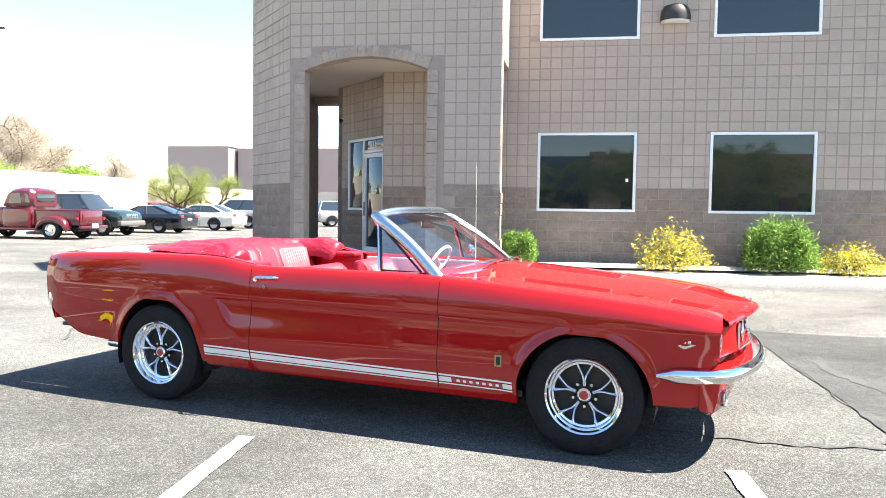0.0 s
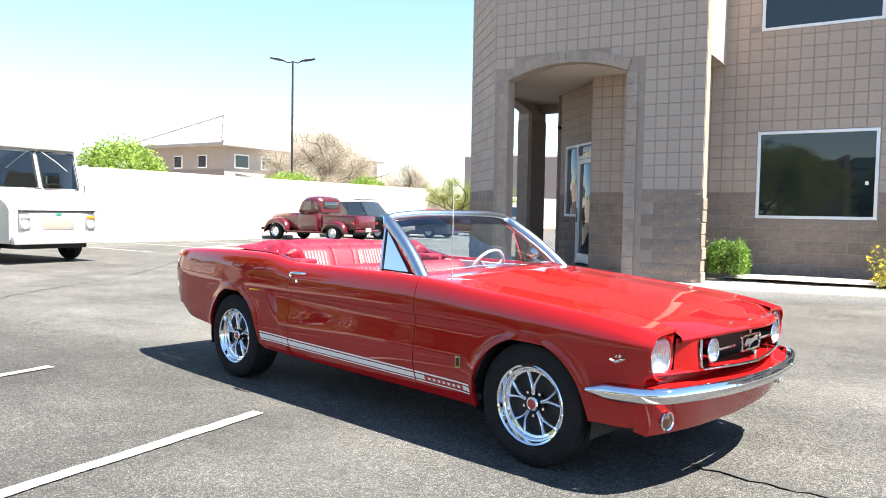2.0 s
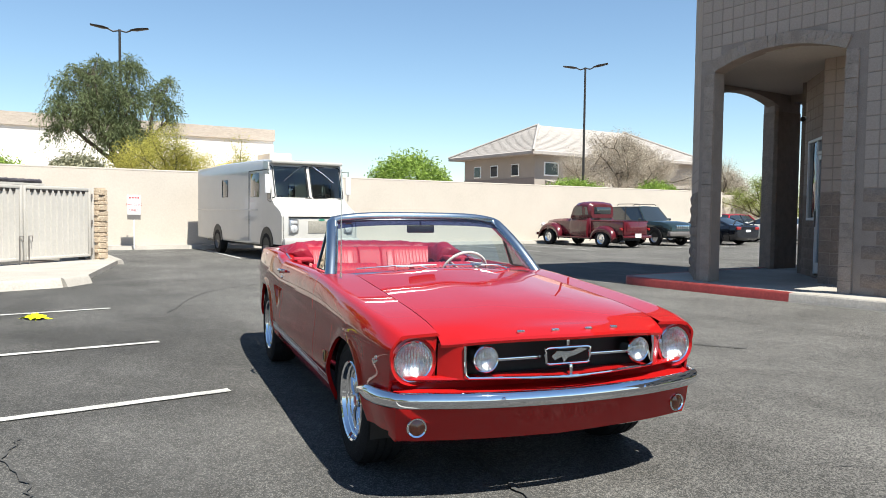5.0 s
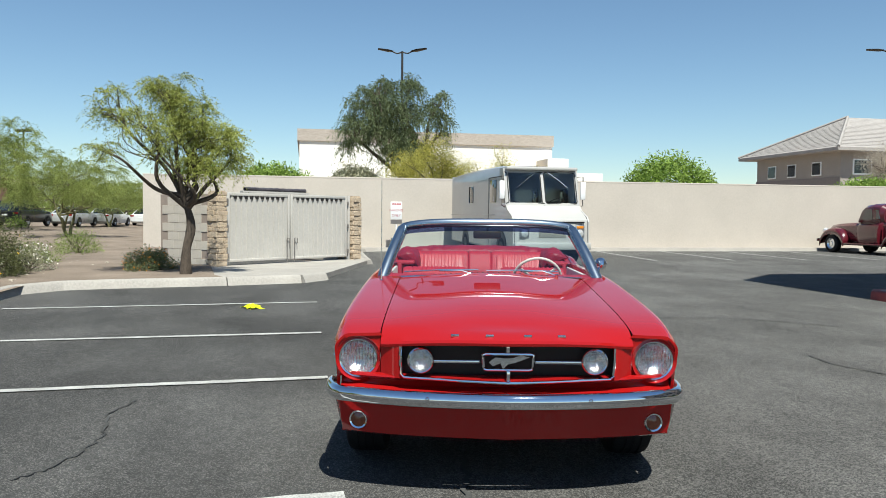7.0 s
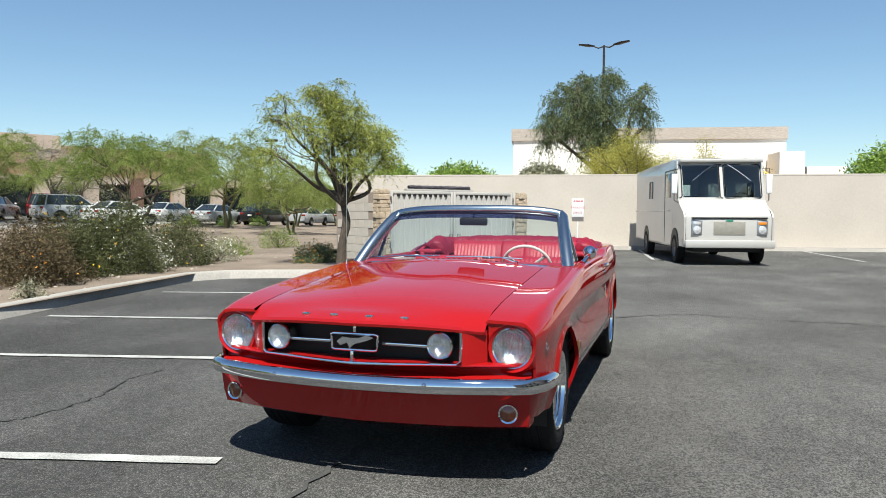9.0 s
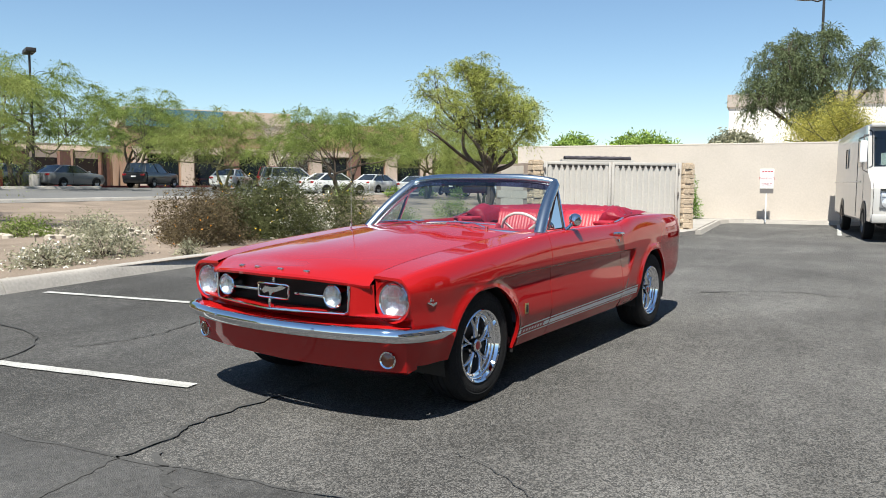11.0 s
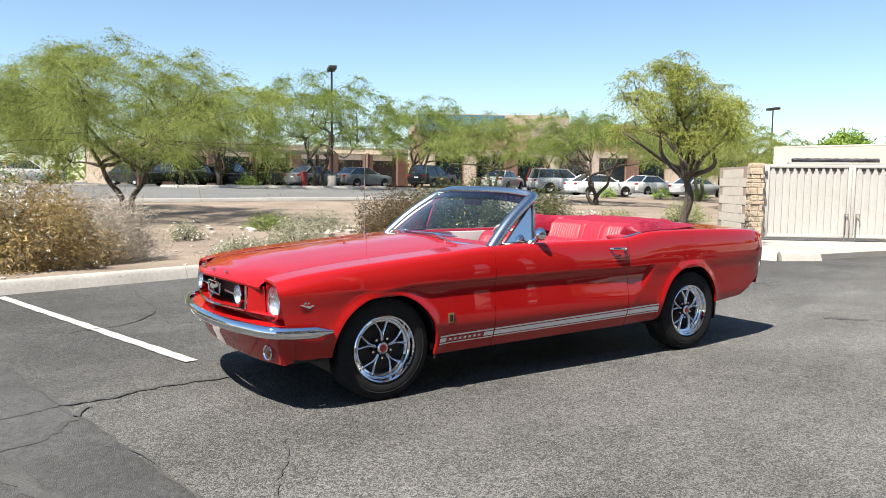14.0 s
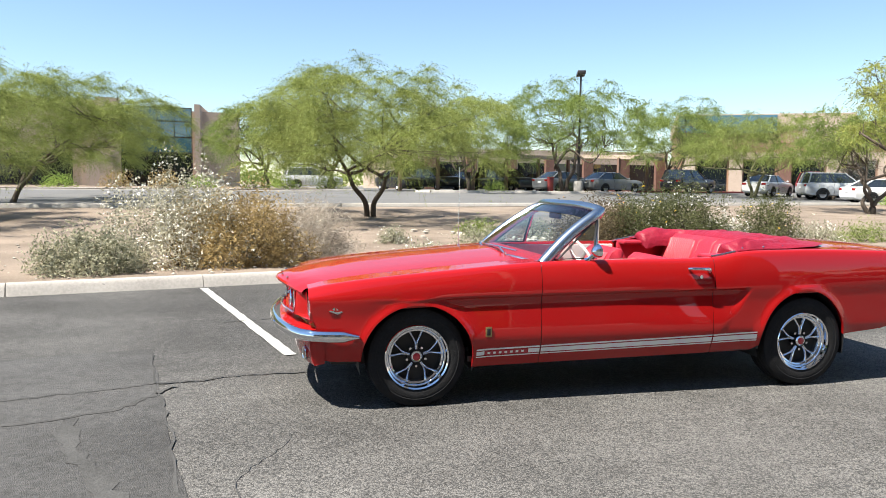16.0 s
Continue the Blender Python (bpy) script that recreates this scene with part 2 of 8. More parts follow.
# ---- mesh helpers ----
class Geo:
    """Gathers vertices and faces for one mesh."""

    def __init__(self):
        self.v, self.f = [], []

    def add(self, vs, fs, m=None):
        n = len(self.v)
        self.v += [tuple(m @ Vector(p)) for p in vs] if m is not None else [tuple(p) for p in vs]
        self.f += [tuple(i + n for i in f) for f in fs]
        return self

    def box(self, x0, x1, y0, y1, z0, z1, m=None, c=0.0):
        """A box, with its edges cut off by c."""
        if c <= 0:
            vs = [(x, y, z) for z in (z0, z1) for y in (y0, y1) for x in (x0, x1)]
            return self.add(vs, [(0, 2, 3, 1), (4, 5, 7, 6), (0, 1, 5, 4), (2, 6, 7, 3), (0, 4, 6, 2), (1, 3, 7, 5)], m)
        bm = bmesh.new()
        bmesh.ops.create_cube(bm, size=1)
        for v in bm.verts:
            v.co = ((x0 + x1) / 2 + v.co.x * (x1 - x0), (y0 + y1) / 2 + v.co.y * (y1 - y0), (z0 + z1) / 2 + v.co.z * (z1 - z0))
        bmesh.ops.bevel(bm, geom=list(bm.edges), offset=c, segments=2, affect="EDGES", profile=0.5)
        return self.bm(bm, m)

    def bm(self, bm, m=None):
        bm.verts.index_update()
        self.add([v.co.copy() for v in bm.verts], [[v.index for v in f.verts] for f in bm.faces], m)
        bm.free()
        return self

    def grid(self, rows, closed=False, wrap=False, m=None):
        """Quads between rows of equally many points; closed: each row is a ring; wrap: the last row joins the first."""
        n, k = len(rows), len(rows[0])
        fs = []
        for i in range(n if wrap else n - 1):
            for j in range(k if closed else k - 1):
                a, b = i * k + j, i * k + (j + 1) % k
                i2 = (i + 1) % n
                fs.append((a, b, i2 * k + (j + 1) % k, i2 * k + j))
        return self.add([p for r in rows for p in r], fs, m)

    def tube(self, path, r, n=8, cap=True, flat=1.0):
        """A round bar along a path; r: one radius or one for each point."""
        path = [Vector(p) for p in path]
        rows = []
        up = Vector((0.13, 0.21, 0.97))
        for i, p in enumerate(path):
            d = (path[min(i + 1, len(path) - 1)] - path[max(i - 1, 0)]).normalized()
            a = d.cross(up)
            if a.length < 1e-3:
                a = d.cross(Vector((1, 0, 0)))
            a.normalize()
            b = a.cross(d).normalized()
            ri = r[i] if isinstance(r, (list, tuple)) else r
            rows.append([p + a * (math.cos(2 * math.pi * j / n) * ri) + b * (math.sin(2 * math.pi * j / n) * ri * flat) for j in range(n)])
        k = len(self.v)
        self.grid(rows, closed=True)
        if cap:
            self.f.append(tuple(k + j for j in reversed(range(n))))
            self.f.append(tuple(k + (len(path) - 1) * n + j for j in range(n)))
        return self

    def cyl(self, p0, p1, r0, r1=None, n=16):
        return self.tube([p0, p1], [r0, r0 if r1 is None else r1], n)

    def lathe(self, prof, n=32, m=None):
        """Turns a profile of (radius, height) round the z axis."""
        rows = [[(r * math.cos(2 * math.pi * j / n), r * math.sin(2 * math.pi * j / n), h) for j in range(n)] for r, h in prof]
        return self.grid(rows, closed=True, m=m)

    def prism(self, poly, z0, z1, m=None):
        """A polygon in x, y drawn up from z0 to z1."""
        n = len(poly)
        vs = [(x, y, z0) for x, y in poly] + [(x, y, z1) for x, y in poly]
        fs = [tuple(reversed(range(n))), tuple(range(n, 2 * n))] + [(i, (i + 1) % n, n + (i + 1) % n, n + i) for i in range(n)]
        return self.add(vs, fs, m)

    def ball(self, c, r, n=10, sz=1.0):
        prof = [(max(1e-4, r * math.sin(math.pi * i / n)), -r * sz * math.cos(math.pi * i / n)) for i in range(n + 1)]
        return self.lathe(prof, 2 * n, Matrix.Translation(c))

    def mesh(self, name, material, smooth=True, sharp=35):
        me = bpy.data.meshes.new(name)
        me.from_pydata([tuple(p) for p in self.v], [], self.f)
        me.validate()
        me.materials.append(material)
        bm = bmesh.new()
        bm.from_mesh(me)
        bmesh.ops.recalc_face_normals(bm, faces=bm.faces)
        bm.to_mesh(me)
        bm.free()
        if smooth:
            me.polygons.foreach_set("use_smooth", [True] * len(me.polygons))
            me.set_sharp_from_angle(angle=radians(sharp))
        return me


def rough_mesh(name, v, f, material):
    me = bpy.data.meshes.new(name)
    me.from_pydata(v, [], f)
    me.materials.append(material)
    return me


def part(name, g, material, parent, label="", smooth=True, sharp=35, m=None):
    """One mesh object under a thing or a part."""
    ob = new(name, g.mesh(name, material, smooth, sharp) if isinstance(g, Geo) else g)
    ob.parent = parent
    if m is not None:
        ob.matrix_basis = m
    return tagged(ob, label)


def thing(name, label, category, m=None, group="", kind=""):
    """An empty at a thing's base that carries its parts."""
    ob = new(name)
    ob.empty_display_size = 0.2
    if m is not None:
        ob.matrix_basis = m
    return tagged(ob, label, category, group, kind)


def solo(name, g, material, label, category, kind="", m=None, smooth=True, sharp=35, group=""):
    """A thing that is one plain mesh."""
    ob = new(name, g.mesh(name, material, smooth, sharp) if isinstance(g, Geo) else g)
    if m is not None:
        ob.matrix_basis = m
    return tagged(ob, label, category, group, kind)


def smooth_curve(pts, n=8):
    """A soft line through points (Catmull-Rom)."""
    p = [Vector(q) for q in pts]
    p = [p[0] * 2 - p[1]] + p + [p[-1] * 2 - p[-2]]
    out = []
    for i in range(1, len(p) - 2):
        for j in range(n):
            t = j / n
            out.append(0.5 * (2 * p[i] + (p[i + 1] - p[i - 1]) * t + (2 * p[i - 1] - 5 * p[i] + 4 * p[i + 1] - p[i + 2]) * t * t
                              + (3 * p[i] - p[i - 1] - 3 * p[i + 1] + p[i + 2]) * t ** 3))
    return out + [p[-2]]


def lerp_table(x, xs, ys):
    return float(np.interp(x, xs, ys))


def soft_table(x, xs, ys):
    """A smooth curve through a table."""
    i = int(np.clip(np.searchsorted(xs, x) - 1, 0, len(xs) - 2))
    t = min(1.0, max(0.0, (x - xs[i]) / (xs[i + 1] - xs[i])))

    def slope(k):
        if k <= 0 or k >= len(xs) - 1:
            a, b = (0, 1) if k <= 0 else (len(xs) - 2, len(xs) - 1)
            return (ys[b] - ys[a]) / (xs[b] - xs[a])
        return (ys[k + 1] - ys[k - 1]) / (xs[k + 1] - xs[k - 1])

    h = xs[i + 1] - xs[i]
    a, b, m0, m1 = ys[i], ys[i + 1], slope(i) * h, slope(i + 1) * h
    return (2 * t ** 3 - 3 * t ** 2 + 1) * a + (t ** 3 - 2 * t ** 2 + t) * m0 + (-2 * t ** 3 + 3 * t ** 2) * b + (t ** 3 - t ** 2) * m1

# ---- the ground, the lot and its kerbs ----
KERB_Y = -5.55          # the kerb line of the bays
WALL_X = -21.5          # inner face of the lot's wall
FACADE_Y = 9.5          # the building's front
TOWER_Y = 8.1           # front of the entry tower


def flat(x0, x1, y0, y1, z, n=1):
    g = Geo()
    rows = [[(x0 + (x1 - x0) * i / n, y0 + (y1 - y0) * j / n, z) for i in range(n + 1)] for j in range(n + 1)]
    return g.grid(rows)




def terr(x, y):
    """Height of the land: level in the lot, rising to the drive and the lots south of it."""
    return lerp_table(y, [-4000, -36, -24, -20, -14, -9, -5.7], [0.85, 0.85, 0.45, 0.27, 0.14, 0.10, 0.13]) * step01(-4.5 - y)


def step01(t):
    t = min(1, max(0, t))
    return t * t * (3 - 2 * t)


def lot_z(x, y):
    """The asphalt lies level but climbs a little to the office walk."""
    return 0.065 * step01((x + 4.5) / 9) * step01((y - 2.5) / 5)


g = Geo()
rr = [0.0, 6, 9, 12, 15, 18, 22, 26, 30, 36, 44, 56, 80, 130, 220, 400, 800, 1600, 3500]
rows = [[(r * math.cos(2 * math.pi * j / 96), r * math.sin(2 * math.pi * j / 96), terr(0, r * math.sin(2 * math.pi * j / 96)) - 0.25) for j in range(96)] for r in rr[1:]]
g.grid(rows, closed=True)
g.f.append(tuple(range(96)))
solo("ground", g, FAR, "bare tan desert ground that runs to the horizon", "ground", "structure", smooth=False)
g = Geo()
ys = [KERB_Y - 0.35, -3, 0, 2.5, 3.5, 4.5, 5.5, 6.5, 7.5, 9, 20, 60]
rows = [[(x, y, lot_z(x, y)) for x in (-21.6, -12, -6, -4.5, -3, -1.5, 0, 1.5, 4, 12, 34)] for y in ys]
g.grid(rows)
solo("road", g, ASPHALT, "weathered dark asphalt of the parking lot with stone chips", "parking lot", "structure")


def ragged(pts, amp=0.03, n=10, closed=True, seed=1):
    """A polygon with uneven edges."""
    random.seed(seed)
    out = []
    for a, b in zip(pts, pts[1:] + pts[:1] if closed else pts[1:]):
        for k in range(n):
            t = k / n
            out.append((a[0] + (b[0] - a[0]) * t + random.uniform(-amp, amp), a[1] + (b[1] - a[1]) * t + random.uniform(-amp, amp)))
    return out


def sheet(name, poly, z, material, label):
    q = Geo()
    q.add([(x, y, z) for x, y in poly], [tuple(range(len(poly)))])
    return solo(name, q, material, label, "asphalt patch", "structure", smooth=False)


sheet("road", ragged([(2.95, -1.75), (9.5, -1.75), (9.5, 5.2), (2.93, 5.2)], 0.015, 16), 0.006, PATCH, "smooth dark sealed patch in the asphalt")


def crack(pts, w, seed):
    """A wandering band of dark sealant."""
    random.seed(seed)
    line_ = smooth_curve([(x, y, 0) for x, y in pts], 7)
    lo, up = [], []
    for i, p in enumerate(line_):
        d = (line_[min(i + 1, len(line_) - 1)] - line_[max(0, i - 1)]).normalized()
        k = w * random.uniform(0.4, 1.0)
        j = random.uniform(-0.02, 0.02)
        lo.append((p.x - d.y * (j - k / 2), p.y + d.x * (j - k / 2), 0.009 + lot_z(p.x, p.y)))
        up.append((p.x - d.y * (j + k / 2), p.y + d.x * (j + k / 2), 0.009 + lot_z(p.x, p.y)))
    return solo("road_crack", Geo().grid([lo, up]), CRACK, "thin dark sealed crack in the asphalt", "crack", "structure", smooth=False)


crack([(4.2, -0.52), (3.6, -0.55), (3.28, -0.57), (2.99, -0.61), (2.68, -0.59), (2.43, -0.64), (1.95, -0.56), (1.5, -0.47)], 0.035, 1)
crack([(4.3, 0.08), (3.8, 0.03), (3.25, -0.07), (3.03, -0.27), (2.85, -0.5)], 0.05, 2)
crack([(0.8, -5.3), (0.86, -5.01), (1.19, -3.56), (1.62, -2.91), (2.25, -2.77)], 0.03, 3)
crack([(2.3, 0.7), (2.48, 0.99), (2.7, 1.3), (2.75, 2.0)], 0.008, 6)
crack([(-5.0, -0.6), (-7.5, 0.8), (-9.5, 4.2), (-13, 8.5)], 0.03, 7)
crack([(3.47, 0.02), (3.43, 0.55), (3.31, 1.0), (3.2, 1.5), (3.25, 2.1)], 0.15, 8)
crack([(2.95, -1.7), (2.965, -0.5), (2.94, 0.2), (2.955, 1.2), (2.95, 2.15)], 0.022, 9)
crack([(1.47, -2.71), (1.33, -2.59), (1.1, -2.51), (0.75, -2.47), (0.3, -2.55), (-0.05, -2.45)], 0.022, 10)
crack([(-3.5, 1.27), (-3.95, 2.2), (-3.6, 3.1), (-3.3, 4.2), (-2.47, 5.03)], 0.04, 11)
crack([(-0.92, 3.38), (-0.44, 3.31), (0.2, 3.6)], 0.04, 12)

# planted strip south of the kerb
def bed_z(x, y):
    d = KERB_Y - 0.15 - y
    return terr(x, y) + 0.04 * math.sin(0.5 * x + 0.3 * y) * min(1, d / 2) * (1 if y > -22 else 0) + 0.03 * noise.noise((x * 0.7, y * 0.7, 0)) * min(1, max(0, d))


g = Geo()
rows = [[(x, y, bed_z(x, y)) for x in np.arange(-70, 46.1, 0.8)] for y in np.arange(KERB_Y - 0.10, -24.2, -0.6)]
g.grid(rows)
solo("planting_bed", g, DIRT, "pinkish-tan desert gravel of the planting bed", "gravel bed", "structure")
g = Geo()
rows = [[(x, y, terr(x, y) + 0.01) for x in (-110, -60, -20, 20, 60)] for y in (-24.0, -28, -32, -36, -60, -100)]
g.grid(rows)
solo("road", g, ROAD, "pale grey sun-bleached drive beyond the planting bed", "road", "structure", smooth=False)


def kerb(name, pts, w=0.16, h=0.15, material=CONCRETE, label="pale concrete kerb beside the asphalt", joint=2.4, z=0.0):
    """Kerb stones along a line, each with rounded top edges and a joint."""
    top = thing(name, label, "kerb", kind="structure")
    meshes = {}
    for (x0, y0), (x1, y1) in zip(pts, pts[1:]):
        d = Vector((x1 - x0, y1 - y0, 0))
        n = max(1, round(d.length / joint))
        ln = d.length / n
        key = round(ln, 3)
        if key not in meshes:
            q = Geo()
            prof = [(-w / 2 - 0.060, 0), (-w / 2 - 0.012, h - 0.05), (-w / 2 + 0.012, h - 0.015), (-w / 2 + 0.035, h), (w / 2 - 0.04, h), (w / 2 + 0.01, 0)]
            q.grid([[(x, a, b) for a, b in prof] for x in (0.004, ln - 0.004)])
            q.f += [tuple(range(6)), tuple(range(11, 5, -1))]
            meshes[key] = q.mesh("kerb_stone", material, sharp=50)
        a = math.atan2(d.y, d.x)
        for i in range(n):
            part("kerb_stone", meshes[key], material, top, m=pose(x0 + d.x * i / n, y0 + d.y * i / n, z, 0, 0, math.degrees(a)))
    return top


kerb("kerb", [(34, KERB_Y + 0.15), (4.4, KERB_Y + 0.1), (-4.6, KERB_Y - 0.3), (-7.3, KERB_Y - 0.25), (-8.0, -5.3), (-8.25, -4.5), (-8.6, -2.7), (-9.0, -1.4), (-9.6, -0.95)])
solo("pavement", Geo().prism([(-8.25, -4.5), (-8.6, -2.7), (-9.05, -1.4), (-9.7, -0.95), (-14.1, 0.3), (-14.9, -0.2), (-12.1, -3.6), (-9.7, -3.9)], 0.0, 0.10), CONCRETE,
     "pale concrete apron in front of the gate", "pavement", "structure", smooth=False)
solo("planting_bed", Geo().prism([(-8.0, -5.3), (-8.28, -4.4), (-8.66, -2.7), (-9.4, -3.0), (-12.2, -3.4), (-12.9, -5.0), (-20, -7), (-21, -9), (-8.0, -9)], 0.0, 0.13), DIRT,
     "gravel island with a tree beside the gate", "gravel bed", "structure", smooth=False)

# white bay lines
def line(x0, y0, x1, y1, w=0.095):
    d = Vector((x1 - x0, y1 - y0, 0))
    a = math.degrees(math.atan2(d.y, d.x))
    n = max(2, int(d.length / 0.12))
    random.seed(int(x0 * 100))
    up = [(d.length * i / n, w / 2 + random.uniform(-0.006, 0.006), 0.009) for i in range(n + 1)]
    lo = [(d.length * i / n, -w / 2 + random.uniform(-0.006, 0.006), 0.009) for i in range(n + 1)]
    return solo("parking_line", Geo().grid([lo, up]), PAINT_LINE, "worn white painted line on the asphalt", "parking line", "structure",
                m=pose(x0, y0, 0, 0, 0, a), smooth=False)


for x0, x1 in ((1.93, 2.16), (-0.60, -0.38), (-2.87, -2.70), (-5.74, -5.4)):
    line(x0, -1.13, x1, -5.25)
for y in (3.6, 8.95, 11.5, 14.0, 16.5, 21.7, 24.6, 27.4, 30.2, 33):
    line(-15.2, y - 0.05, -20.9, y + 0.35)

kerb("kerb", [(60, -24.1), (-70, -24.1)], z=0.43, joint=6, label="pale kerb along the far drive")
kerb("kerb", [(60, -42), (-8, -38.5), (-11, -40), (-11, -58)], z=0.84, joint=6, label="pale kerb of the far planting")
solo("planting_bed", Geo().prism([(60, -41.9), (-8, -38.4), (-10.9, -40), (-10.9, -58), (60, -59)], 0.80, 0.97), DIRT, "gravel bed before the glass-fronted office", "gravel bed", "structure", smooth=False)
kerb("kerb", [(-14, -36.2), (-28, -35.2), (-29, -36.4), (-28, -38.2), (-14, -38.0), (-13.4, -37), (-14, -36.2)], z=0.84, joint=5, label="pale kerb of the tree island")
solo("planting_bed", Geo().prism([(-14, -36.3), (-28, -35.3), (-28.9, -36.4), (-28, -38.1), (-14, -37.9)], 0.80, 0.97), DIRT, "gravel tree island in the far lot", "gravel bed", "structure", smooth=False)

# ---- the wall round the lot ----
def run_wall(nm, x0, x1, y0, y1):
    solo(nm, Geo().box(x0, x1, y0, y1, -0.05, 2.56), STUCCO, "long cream stucco wall round the lot", "wall", "structure", smooth=False)
    solo("trim", Geo().box(x0 - 0.006, x1 + 0.006, y0 - 0.006, y1 + 0.006, 2.56, 2.62, c=0.012), STUCCO, "cream cap along the wall's top", "wall cap", "structure")


run_wall("wall_west", WALL_X - 0.2, WALL_X, -6.7, 32.0)
run_wall("wall_jog", -25.2, WALL_X - 0.25, 31.8, 32.0)
run_wall("wall_northwest", -25.2, -25.0, 32.05, 60)
run_wall("wall_north", -25.2, 40, 60.05, 60.25)
kerb("kerb", [(WALL_X + 0.55, 32), (WALL_X + 0.55, 1.2), (WALL_X + 0.85, 0.72), (WALL_X + 1.5, 0.48), (-14.1, 0.36)], h=0.11)
solo("pavement", Geo().prism([(-14.0, 0.27), (WALL_X + 1.4, 0.38), (WALL_X + 0.8, 0.60), (WALL_X + 0.5, 1.2), (WALL_X + 0.01, 1.2), (WALL_X + 0.01, -4.5), (-17.5, -2.3), (-14.88, -0.2)], 0.0, 0.105), CONCRETE,
     "pale concrete strip between the enclosure and the wall", "pavement", "structure", smooth=False)
solo("pavement", Geo().prism([(WALL_X, -1), (WALL_X + 0.5, -1), (WALL_X + 0.5, 32), (WALL_X, 32)], 0.0, 0.12), CONCRETE, "concrete strip along the wall's foot", "pavement", "structure", smooth=False)
solo("planting_bed", Geo().prism([(-25, 32), (-21.2, 32), (-21.2, 60), (-25, 60)], 0.0, 0.12), DIRT, "gravel bed with trees along the wall", "gravel bed", "structure", smooth=False)

# ---- the gated enclosure ----
GL, GR = Vector((-12.31, -3.04, 0)), Vector((-14.57, -0.22, 0))
gd = (GR - GL).normalized()
gn = Vector((gd.y, -gd.x, 0))
if gn.dot(Vector((1, 0, 0))) < 0:
    gn = -gn
gm = Matrix((( gd.x, -gn.x, 0, GL.x), (gd.y, -gn.y, 0, GL.y), (0, 0, 1, 0.08), (0, 0, 0, 1)))   # x along the gate, y into the enclosure
GW = (GR - GL).length
for _, x0, x1 in (("gate leaf", -0.02, 1.735), ("gate leaf", 1.765, GW - 0.01)):
    gate = thing("steel_gate", "cream ribbed steel gate leaf, closed, with a tube frame", "gate", gm, group="gate leaves")
    for bx in ((x0, x0 + 0.06, 0.10, 1.69), (x1 - 0.06, x1, 0.10, 1.69), (x0 + 0.06, x1 - 0.06, 0.10, 0.16), (x0 + 0.06, x1 - 0.06, 1.62, 1.69)):
        part("gate_frame", Geo().box(bx[0], bx[1], -0.04, 0.02, bx[2], bx[3], c=0.006), GATE_STEEL, gate)
    n = 11
    for k in range(n):
        a, b = x0 + 0.06 + (x1 - x0 - 0.12) * k / n, x0 + 0.06 + (x1 - x0 - 0.12) * (k + 1) / n
        q = Geo()
        prof = [(a, 0.0), (a + 0.03, 0.0), (a + 0.045, -0.025), (b - 0.015, -0.025), (b, 0.0)]
        q.grid([[(x, y, z) for x, y in prof] for z in (0.12, 1.63)])
        part("panel_rib", q, GATE_STEEL, gate, sharp=20)
        # dark plate standing in for the shaded gap between rib head and top rail
        if k:
            part("gate_tooth", Geo().prism([(a - 0.035, 1.555), (a + 0.045, 1.555), (a + 0.052, 1.618), (a - 0.052, 1.618)], 0.027, 0.033, pose(0, 0, 0, 90, 0, 0)), DARK_METAL, gate)
    hx = x1 - 0.10 if x0 < 1 else x0 + 0.10
    part("drop_bolt", Geo().tube([(hx, -0.06, 0.0), (hx, -0.06, 0.62)], 0.012, 8), GREY_METAL, gate)
    part("latch", Geo().tube([(hx, -0.06, 0.62), (hx + 0.05, -0.10, 0.62), (hx + 0.05, -0.10, 0.50)], 0.012, 8), GREY_METAL, gate)
    for z in (0.25, 0.9, 1.5):
        xh = x0 - 0.008 if x0 < 1 else x1 + 0.008
        part("hinge", Geo().cyl((xh, -0.06, z - 0.05), (xh, -0.06, z + 0.05), 0.02, n=10), GREY_METAL, gate)


def stone_pier(x0, x1, y0, y1, h, m):
    """A pier of coursed rough stones."""
    top = thing("stone_pier", "rough tan stone pier beside the gate", "pier", m, group="gate piers")
    part("core", Geo().box(x0 + 0.02, x1 - 0.02, y0 + 0.02, y1 - 0.02, -0.1, h), STONE, top, smooth=False)
    random.seed(int(abs(x0) * 50) + 3)
    z = -0.08
    while z < h - 0.03:
        dz = random.uniform(0.09, 0.16)
        for side in range(4):
            w = (x1 - x0) if side in (0, 2) else (y1 - y0)
            u = 0
            while u < w - 0.02:
                du = min(w - u, random.uniform(0.10, 0.26))
                d = random.uniform(0.0, 0.03)
                zb = min(h, z + dz) - 0.008
                if side == 0:
                    bx = (x0 + u, x0 + u + du - 0.008, y0 - d, y0 + 0.05)
                elif side == 2:
                    bx = (x0 + u, x0 + u + du - 0.008, y1 - 0.05, y1 + d)
                elif side == 1:
                    bx = (x1 - 0.05, x1 + d, y0 + u, y0 + u + du - 0.008)
                else:
                    bx = (x0 - d, x0 + 0.05, y0 + u, y0 + u + du - 0.008)
                part("stone", Geo().box(bx[0], bx[1], bx[2], bx[3], z, zb, c=0.012), STONE, top, sharp=20)
                u += du
        z += dz
    return top


